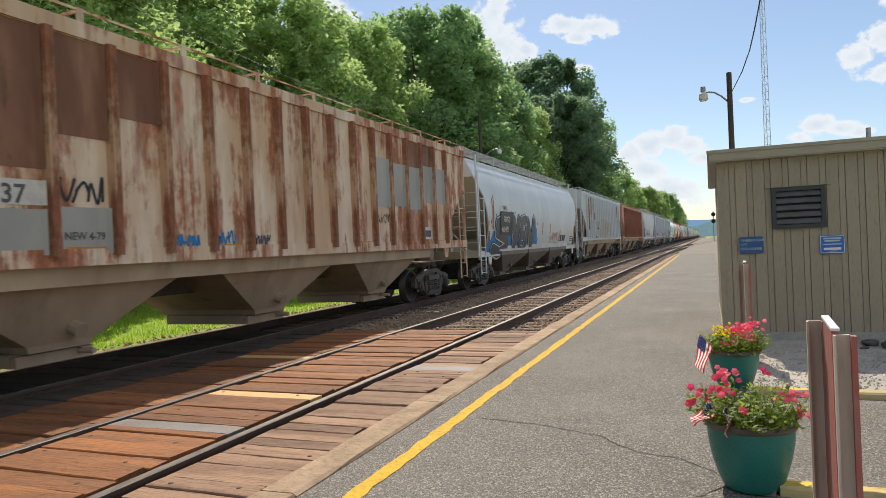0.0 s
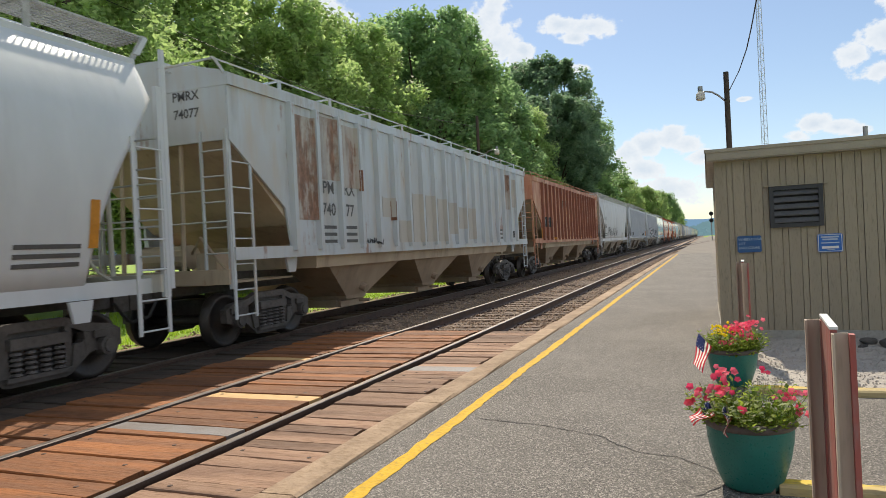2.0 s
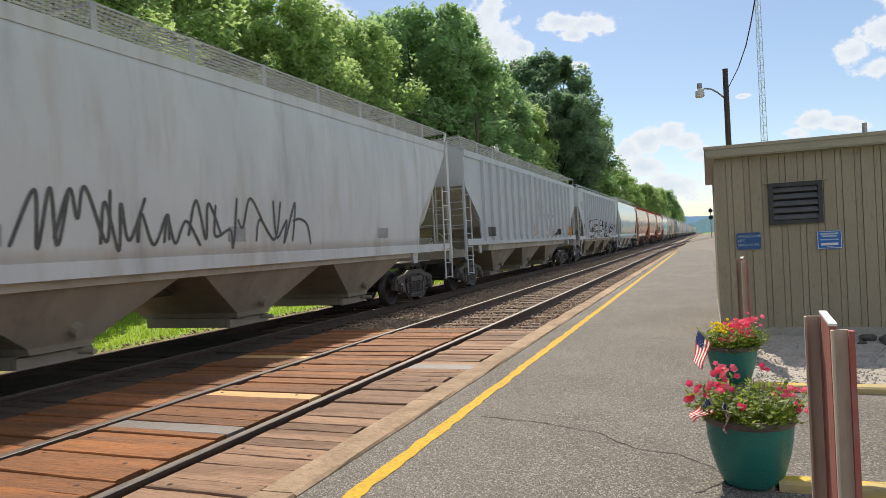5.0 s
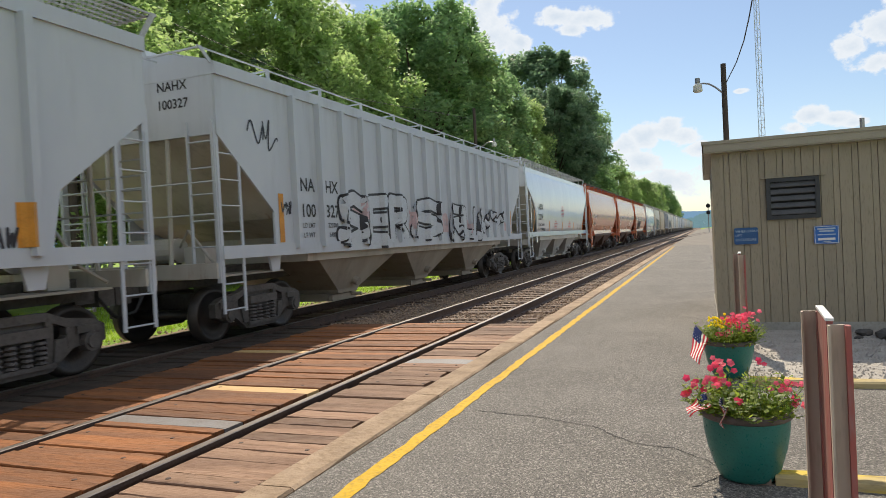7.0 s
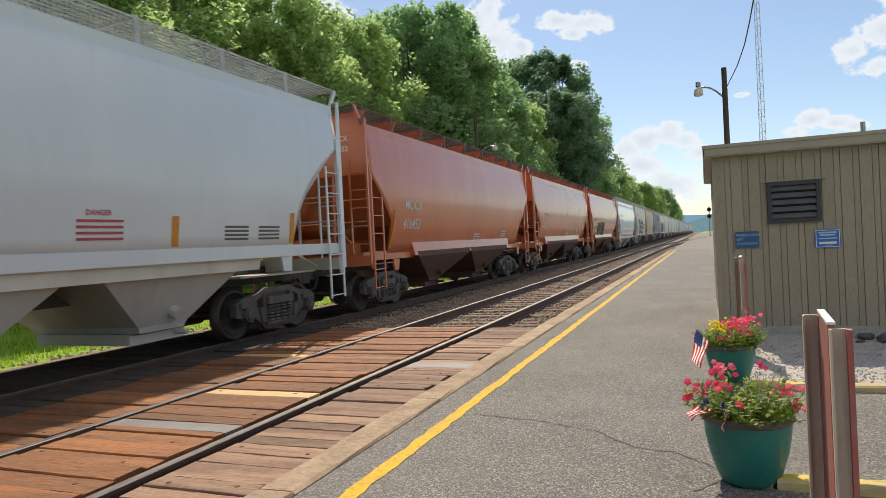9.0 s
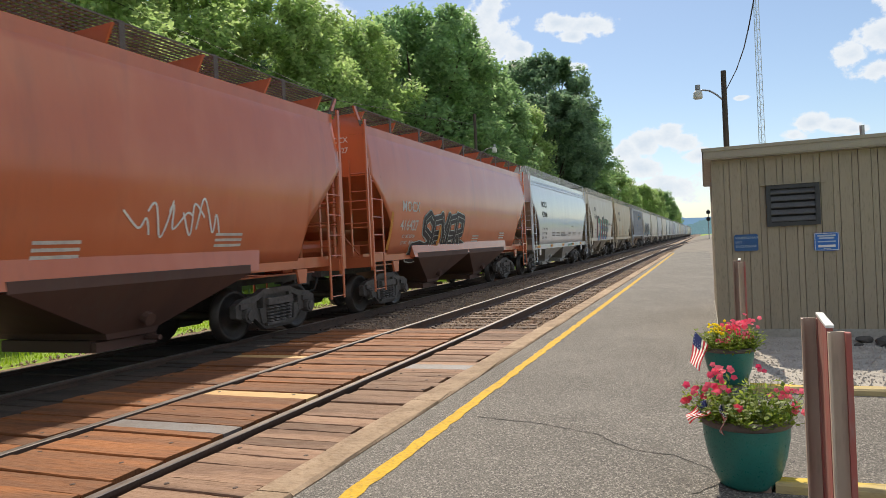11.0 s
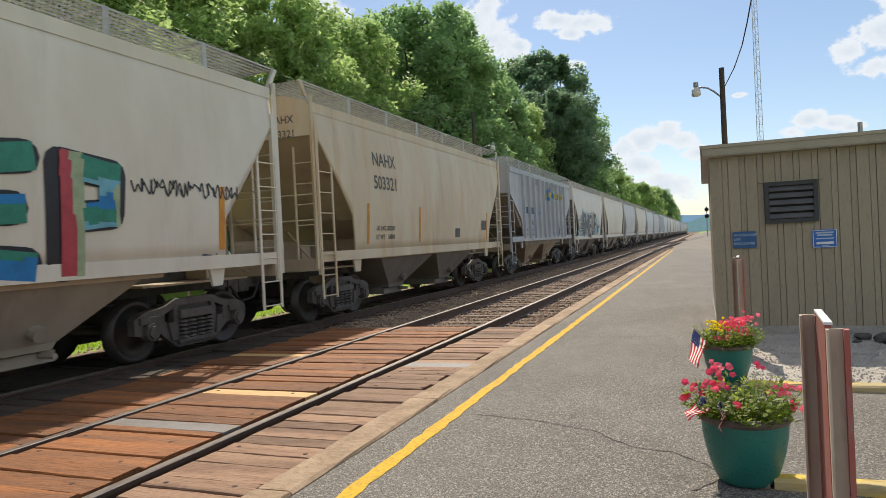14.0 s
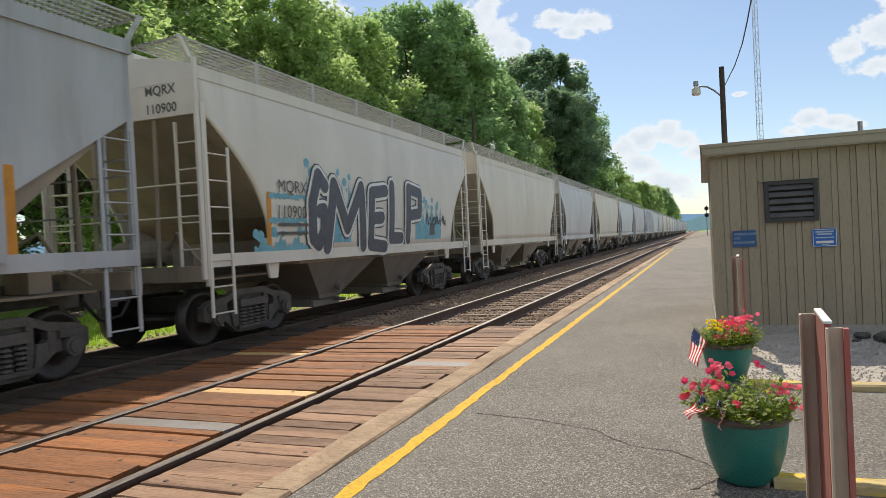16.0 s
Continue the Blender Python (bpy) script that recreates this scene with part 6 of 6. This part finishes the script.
    words(car, c, -6.25, 2.16, .36, "481489", M_INKGREY)
    bars(car, c, -6.2, 1.75, 1.2, .04, M_INKGREY, 2, .12, "small_print")
    for y, w in ((-4.9, .3), (-1.2, .4), (3.6, .5)):
        bars(car, c, y, 1.62, w, .22, P_FADED, label="faded data panel")
    end_words(car, c, ("MWCX", "481489"), .24, M_INKGREY)
    scrawl(car, c, -4.35, .95, 1.55, 2.3, M_INKGREY, "faded sprayed tag", .045, 6)
    put(car)
    # 5: grey, ribbed
    car, c = hopper_car("pale grey ribbed hopper car", n[5], P_GREYRIB, P_BAY, P_ENDGREY, 17, 3, 1.44, 4.12, grated=True, corner=3.1, cut=1.4, rib_y0=7.04)
    for y in (-5.2, -.44, 2.25, 4.72, 6.85):
        bars(car, c, y, 1.55, .15, .46, M_ORANGE, label="orange reflector stripe")
    bars(car, c, 4.07, 1.6, .45, .26, M_INK, label="dark data panel")
    tag(car, c, "SLAW", 3.1, 3.7, 1.55, 1.76, P_DARK, "small black tag", .035, 12)
    tag(car, c, "SLAW", 6.3, 6.85, 1.55, 1.75, P_DARK, "small black tag", .035, 23)
    for y, w_, h in ((-.3, .6, .5), (1.5, .6, .3), (5.0, .8, .3)):
        scrawl(car, c, y, y + w_, 1.5, 1.5 + h, P_WHITE, "faded white tag", .035, int(y * 9) + 30)
    for y in (.45, 1.35, 2.25, 3.1):
        bars(car, c, y, 2.35, .07, .14, P_DARK, label="dark scuff on a rib", lift=.012)
    bars(car, c, -6.6, 1.6, .5, .3, M_INKGREY, label="dark data panel")
    for y in (-.6, .5, 1.3, 2.0, 3.1, -2.2, -3.4):
        bars(car, c, y, 2.55, .035, .5, P_RUST, label="thin rust run")
    put(car)
    # 6: grey, ribbed, with outlined graffiti
    car, c = hopper_car("pale grey ribbed hopper car with outlined graffiti", n[6], P_GREYRIB, P_BAY, P_ENDGREY, 17, 3, 1.38, 4.12, grated=False, cut=1.3, corner=3.1, rib_y0=6.62)
    for y, u, v in ((-6.25, "NA", "100"), (-5.42, "HX", "327")):
        words(car, c, y, 2.38, .32, u, M_INK)
        words(car, c, y, 1.93, .32, v, M_INK)
    for y, u, v in ((-6.25, "LD LMT", "LT WT"), (-5.5, "222000", "64000")):
        words(car, c, y, 1.74, .12, u, M_INKGREY)
        words(car, c, y, 1.57, .12, v, M_INKGREY)
    end_words(car, c, ("NAHX", "100327"), .24, M_INK)
    for y, z, r in ((-4.6, 1.9, .25), (-1.9, 1.7, .3), (.2, 1.6, .35), (2.1, 1.55, .25), (5.9, 1.6, .2)):
        sprayed(car, c, y, z, .5, r, P_ROSE, int(z * 50), "faint rose sprayed haze")
    piece(car, c, "SERS", [(-5.25, -4.05), (-4.1, -2.95), (-3.05, -1.9), (-1.85, .2)], 1.4, 2.5, [(.36, P_DARK), (.26, P_PALE)], "silver sprayed lettering with black outlines", 7)
    piece(car, c, "RUMY", [(.7, 1.95), (1.9, 3.15), (3.1, 4.6), (4.6, 6.1)], 1.4, 2.32, [(.32, P_DARK), (.23, P_PALE)], "silver sprayed lettering with black outlines", 8)
    scrawl(car, c, -7.75, -7.1, 2.95, 3.5, P_DARK, "black sprayed tag", .03, 9)
    scrawl(car, c, -6.98, -6.74, 1.95, 2.2, P_DARK, "black sprayed tag", .03, 29)
    for y in (-7.1, 6.95):
        bars(car, c, y, 1.5, .14, .8, M_ORANGE, label="orange reflector stripe")
    put(car)
    # 7: grey smooth, new
    car, c = hopper_car("clean pale grey smooth-sided hopper car with black lettering", n[7], P_GLOSS, P_BAYGREY, P_ENDPALE, 0, 3, 1.42, 4.12, (.16, .1), 1.6, 3.35, .9)
    marks(car, c, -5.4, 2.46, .34, "ASHX", "23214", M_INK, ("LD LMT 226700LO", "LT WT   59300", "CU FT    4411"))
    end_words(car, c, ("ASHX", "23214"), .22, M_INK)
    for y, h in ((-6.25, .88), (-3.25, .42), (-.25, .4), (2.75, .4), (5.45, .5)):
        bars(car, c, y, 1.55, .13, h, M_ORANGE, label="orange reflector stripe")
    for y, z, k, big in ((-2.1, 1.62, 4, "DANGER"), (-.55, 2.2, 6, "WARNING"), (1.3, 1.62, 4, "DANGER")):
        words(car, c, y + .12, z + .32 + .07 * (k - 4), .09, big, P_PINK, True)
        bars(car, c, y, z + .24 + .07 * (k - 4), .66, .03, P_PINK, k, .07, "small_print")
    for y in (3.8, 4.6):
        bars(car, c, y, 1.8, .55, .03, M_INKGREY, 4, .06, "small_print")
    bars(car, c, -4.5, 1.65, .5, .03, M_INKGREY, 3, .05, "small_print")
    put(car)
    # 8, 9, 10: orange-red
    for k, num in ((8, "416453"), (9, "416"), (10, "416427")):
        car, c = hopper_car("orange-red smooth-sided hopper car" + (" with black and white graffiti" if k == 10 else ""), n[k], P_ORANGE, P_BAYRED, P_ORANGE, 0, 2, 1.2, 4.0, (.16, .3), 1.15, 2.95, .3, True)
        end_words(car, c, ("MOCX", num or "406"), .2, M_INKWHITE)
        if num:
            words(car, c, -4.95, 2.24, .34, "MOCX", M_INKWHITE)
            words(car, c, -4.98, 1.80, .34, num, M_INKWHITE)
        if k == 10:
            words(car, c, -4.8, 1.62, .11, "LD LMT 230100", M_INKWHITE)
            words(car, c, -4.8, 1.47, .11, "LT WT    55900", M_INKWHITE)
        bars(car, c, -5.52, 1.36, .12, .85, M_ORANGE, label="yellow reflector stripe")
        for y, z in ((.35, 1.62), (3.2, 1.7)):
            bars(car, c, y, z, .6, .04, M_INKWHITE, 3, .08, "small_print")
        if k == 10:
            piece(car, c, "SOUOO", [(-4.3, -3.3), (-3.5, -2.7), (-2.8, -1.9), (-2.0, -1.1), (-1.2, -.2)], 1.06, 1.5, [(.26, P_EDGE), (.21, P_DARK)], "black sprayed shapes outlined in white", 14)
            piece(car, c, "SEYER", [(-3.7, -2.9), (-3.05, -2.3), (-2.5, -1.75), (-1.95, -1.2), (-1.4, -.5)], 1.1, 2.26, [(.30, P_EDGE), (.24, P_DARK), (.02, P_EDGE)], "black sprayed lettering outlined in white", 34)
            bars(car, c, -2.62, 1.4, .12, .5, M_ORANGE, label="yellow sprayed arrow", lift=.06)
        if k == 9:
            scrawl(car, c, 1.6, 3.2, 1.7, 2.25, M_WHITE, "thin white tag", .03, 15)
        put(car)
    # 11: white smooth
    car, c = hopper_car("clean white smooth-sided hopper car with black lettering", n[11], P_GLOSS, P_BAYGREY, P_TANEND, 0, 2, 1.12, 4.08, (.16, .12), 1.4, 3.0, .9)
    marks(car, c, -5.03, 2.83, .34, "MOCX", "423046", M_INK, ("LD LMT  227700", "LT WT    58300", "CU FT      4275"), .42)
    end_words(car, c, ("MOCX", "423046"), .2, M_INK)
    for y, w in ((-6.1, .9), (-3.15, .46), (-.45, .52), (2.3, .4), (4.6, .5)):
        bars(car, c, y, 1.08, w, .11, M_ORANGE, label="yellow reflector stripe", lift=.03)
    for y, w in ((-3.0, .7), (-2.0, .8), (-.9, 1.1), (1.0, .7), (2.2, .9), (4.0, .6)):
        bars(car, c, y, 1.72, w, .035, M_INKGREY, 3, .07, "small_print")
    words(car, c, 1.75, 2.0, .13, "WARNING", M_INK)
    words(car, c, -.9, 1.55, .13, "DO NOT HAMMER ON CAR", M_INK)
    words(car, c, 1.1, 1.06, .17, "CENTER FLOW", P_TEAL, True, .03)
    # the ridges' shade is painted on as three slightly darker strips
    for z in (3.72, 3.84, 3.96):
        bars(car, c, -c.ye + .05, z, 2 * c.ye - .1, .035, P_RIDGE, label="painted shade line of a ridge below the roof", lift=.012)
    put(car)
    # 12: cream with colourful graffiti
    car, c = hopper_car("cream smooth-sided hopper car with colourful block graffiti", n[12], P_CREAM, P_BAY, P_ENDTAN, 0, 2, 1.30, 4.08, (.1, .06), 1.3, 3.5)
    marks(car, c, -3.89, 3.08, .37, "CBFX", "303890", M_INKGREY, ("LD  LMT  233000", "LT   WT    53000"), .62)
    end_words(car, c, ("CBFX", "303890"), .24, M_INKGREY)
    block_letters(car, c, "CREEP", [(-2.8, -1.68), (-1.6, -.62), (-.5, .4), (.6, 1.45), (1.65, 2.6)], 1.24, 2.66)
    scrawl(car, c, 2.75, 4.7, 2.2, 2.42, P_DARK, "small black tag", .022, 17)
    tag(car, c, "BLAZE", 3.9, 5.3, 1.24, 1.42, P_SLATE, "small slate tag", .03, 18)
    tag(car, c, "KNIFE", -3.6, -3.0, 1.22, 1.42, P_DARK, "small black tag", .025, 37)
    bars(car, c, -4.3, 1.48, .12, .9, M_ORANGE, label="orange reflector stripe")
    bars(car, c, 4.3, 1.48, .12, .9, M_ORANGE, label="orange reflector stripe")
    bars(car, c, -4.2, 1.33, .5, .03, M_INKGREY, 3, .05, "small_print")
    put(car)
    # 13: tan cream
    car, c = hopper_car("stained tan cream smooth-sided hopper car", n[13], P_TAN, P_BAYDARK, P_ENDTAN, 0, 2, 1.26, 4.08, (.12, .08), 1.4, 3.5, .2)
    marks(car, c, -3.7, 3.14, .40, "NAHX", "503321", M_INKGREY, ("LD LMT 202500", "LT WT    58800"), .75)
    end_words(car, c, ("NAHX", "503321"), .24, M_INKGREY)
    for y in (-4.05, -1.3, 4.2):
        bars(car, c, y, 1.46, .11, .85, M_ORANGE, label="faded orange reflector stripe")
    bars(car, c, 1.3, 1.55, .4, .25, M_INKGREY, label="data panel")
    bars(car, c, 3.7, 1.75, .5, .3, M_INKGREY, label="data panel")
    put(car)
    # 14: grey ribbed, yellow stripe
    car, c = hopper_car("grey ribbed hopper car with a yellow and blue stripe", n[14], P_SLATEGREY, P_BAYTAN, P_ENDBROWN, 10, 2, 1.40, 4.05, cut=1.75, corner=3.1, rib_y0=4.1)
    bars(car, c, -.42, 3.175, 4.2, .27, P_BLUE, label="blue stripe border")
    bars(car, c, -.40, 3.19, 4.16, .24, P_YSTRIPE, label="faded yellow stripe", lift=.012)
    for k in range(9):
        bars(car, c, 1.2 + k * .27, 3.26, .12, .09, P_BLUE, label="blue faded lettering", lift=.017)
    bm = B()
    for k in range(20):
        t0, t1 = k * math.pi / 10, (k + 1) * math.pi / 10
        bm.faces.new([bm.verts.new((r_ * math.cos(t_), r_ * math.sin(t_), 0)) for r_, t_ in ((.2, t0), (.32, t0), (.32, t1), (.2, t1))])
    me = bpy.data.meshes.new("emblem")
    bm.to_mesh(me)
    bm.free()
    part("emblem", on_side(me, c, .55, 3.31, .02), P_BLUE, car, "blue ring emblem")
    bars(car, c, -3.0, 1.47, .66, .92, P_PALEBLUE, label="pale blue stencil panel", snap=True, lift=.005)
    words(car, c, -2.85, 1.95, .32, "144", M_INKGREY, True, .012)
    for y, s_ in ((-3.9, "AR"), (-3.0, "UX")):
        bars(car, c, y, 2.4, .7, .26, M_INK, label="black stencil patch", snap=True, lift=.009)
        words(car, c, y + .1, 2.42, .28, s_, P_PERI, True, .016)
    for y, u, v in ((-3.75, "LD LMT", "LT WT"), (-2.85, "230600", "55400")):
        words(car, c, y, 1.7, .13, u, M_INKGREY, True, .012)
        words(car, c, y, 1.54, .13, v, M_INKGREY, True, .012)
    for y, h in ((-2.0, .25), (.1, .8), (1.0, .6), (1.9, .3), (3.0, .35)):
        bars(car, c, y, 3.87 - h, .6, h, P_SOOT, label="sooty stain below the roof edge", snap=True, lift=.004)
    bars(car, c, -1.6, 2.3, .3, .25, P_PALEBLUE, label="small faded stencil")
    bars(car, c, 2.75, 1.55, .4, .25, M_INKGREY, label="dark data panel", snap=True)
    end_words(car, c, ("RUX 144",), .26, M_INK)
    for y, h in ((-4.0, .9), (-2.0, .46), (2.3, .46), (4.2, .9)):
        bars(car, c, y, 1.5, .13, h, M_ORANGE, label="orange reflector stripe")
    put(car)
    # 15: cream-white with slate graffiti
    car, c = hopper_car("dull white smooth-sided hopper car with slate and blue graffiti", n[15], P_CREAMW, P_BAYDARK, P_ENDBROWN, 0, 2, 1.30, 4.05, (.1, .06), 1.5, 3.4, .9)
    sprayed(car, c, -4.6, 1.3, 2.4, .32, P_SKY, 42, "pale blue sprayed background")
    sprayed(car, c, 1.7, 1.5, 1.7, .8, P_SKY, 44, "pale blue sprayed background")
    sprayed(car, c, -3.1, 1.5, 1.6, 1.1, P_SKY, 45, "pale blue sprayed background")
    for z in (1.86, 2.26):
        scrawl(car, c, -4.2, -3.0, z, z + .08, P_SKY, "pale blue sprayed line", .05, 3)
    scrawl(car, c, 2.4, 3.7, 1.85, 2.15, P_DARK, "thin black tag", .03, 52)
    words(car, c, -4.0, 2.36, .30, "MQRX", M_INKGREY, False, .03)
    words(car, c, -4.05, 1.94, .30, "110900", M_INKGREY, False, .03)
    bars(car, c, -4.0, 1.8, .9, .05, M_INKGREY, 2, .14, "small_print", lift=.03)
    end_words(car, c, ("MQRX", "110900"), .24, M_INKGREY)
    piece(car, c, "GMELP", [(-3.15, -2.4), (-2.55, -.85), (-.9, .15), (.1, 1.0), (.95, 2.15)], 1.3, 2.8, [(.44, P_SLATE), (.38, M_WHITE), (.26, P_SLATE)], "slate sprayed lettering with white edges", 19, .05)
    bars(car, c, -4.28, 1.5, .12, .85, M_ORANGE, label="orange reflector stripe")
    bars(car, c, 2.6, 1.6, .35, .3, M_INKGREY, label="data panel")
    put(car)
    # the rest of the train
    specs = [("cream smooth-sided hopper car", P_CREAM, 0, (.1, .06), .2, True), ("light grey smooth-sided hopper car", P_GREY, 0, (.14, .1), .9, True), ("dull white smooth-sided hopper car", P_WHITE, 0, (.1, .06), .9, True), ("pale grey ribbed hopper car", P_GREY2, 11, (0, 0), 0, False)]
    models = {}
    for i in range(16, len(n)):
        k = (0, 1, 0, 2, 1, 3, 2, 1)[i % 8]
        lab, p, r, bl, ro, gr = specs[k]
        key = (k, round(n[i], 1))
        if key not in models:
            models[key] = hopper_car(lab, n[i], p, P_BAY, P_ENDGREY, r, 2, 1.3, 4.08, bl, 1.4, 3.5, ro, gr)[0]
            put(models[key])
        else:
            cp = copy_thing(models[key], Matrix())
            for o in cp.children_recursive:
                if o.name.startswith("wheelset"):
                    WHEELS.append((o, o.location.y))
            put(cp)
    return cars


P_TANEND = car_paint("dusty_salmon_end_paint", (0.52, 0.38, 0.30), (0.45, 0.33, 0.26), (0.16, 0.09, 0.05), .2, .4, .7)
P_YSTRIPE = plain("faded_yellow_stripe", (0.62, 0.46, 0.06), .6)
P_LIME = plain("sprayed_pale_green", (0.36, 0.45, 0.28), .5)


def block_letters(car, c, text, spans, z0, z1):
    """Slab letters with a black shadow; each runs from a red and a pale green edge to green and blue bands."""
    piece(car, c, text, [(a - .16, b + .04) for a, b in spans], z0 - .02, z1 + .05, [(.36, P_DARK)], "black letter shadow", 5)
    tone = {m: B() for m in (P_PINK, P_LIME, P_TEAL, P_SKY, P_BLUE)}
    w = .3
    for ch, (a, b) in zip(text, spans):
        for ln in STROKES[ch]:
            pts = [(a + w / 2 + u * (b - a - w), z0 + w / 2 + v * (z1 - z0 - w)) for u, v in ln]
            for p, q in zip(pts, pts[1:]):
                p, q = Vector(p), Vector(q)
                t = (q - p).normalized()
                side = Vector((-t.y, t.x)) * w / 2
                k = max(1, round(((q - p).length + w) / .05))
                for i in range(k):
                    r0, r1 = [p - t * w / 2 + (q - p + t * w) * f / k for f in (i, i + 1)]
                    for j in range(6):
                        e0, e1 = j / 3 - 1, (j + 1) / 3 - 1
                        mid = (r0 + r1) / 2 + side * (e0 + e1) / 2
                        f, g = (mid.x - a) / (b - a), (mid.y - z0) / (z1 - z0)
                        if f < .2 + .1 * (1 - g):
                            m = P_PINK
                        elif f < .38:
                            m = P_LIME
                        elif f > .82 and .3 < g < .75:
                            m = P_LIME if f < .9 else P_PINK
                        else:
                            m = P_BLUE if g < .16 else P_TEAL if g < .32 else P_SKY if g < .42 else P_TEAL if g < .55 else P_BLUE if g < .66 else P_SKY if g < .78 else P_TEAL
                        bm = tone[m]
                        bm.faces.new([bm.verts.new((v.x, v.y, 0)) for v in (r0 + side * e0, r1 + side * e0, r1 + side * e1, r0 + side * e1)])
    for k, (m, bm) in enumerate(tone.items()):
        me = bpy.data.meshes.new("graffiti")
        bm.to_mesh(me)
        bm.free()
        part("graffiti", lay(me, c, .024 + .001 * k), m, car, "coloured slab of a sprayed letter")["kind"] = "stuff"


TRAIN = build_train()


def motions():
    for car, a, b in zip(TRAIN, JOINTS, JOINTS[1:]):
        mid = (a + b) / 2
        walk(car, [(t, pose(FAR, mid - SPEED * t, 0)) for t in (0, 4, 8, 12, 16)])
    # the wheels roll on the rails: one turn for every 2.64 m
    turn = math.degrees(SPEED / 0.42)
    made = {}
    for w, d in WHEELS:
        key = round(d, 2)
        if key not in made:
            walk(w, [(k / 30, pose(0, d, .42, (turn * k / 30) % 360)) for k in range(0, 481)])
            made[key] = w
        else:
            src = made[key].animation_data
            w.rotation_mode = "QUATERNION"
            own = w.animation_data_create()
            own.action = src.action
            own.action_slot = src.action_slot


crossing()
motions()
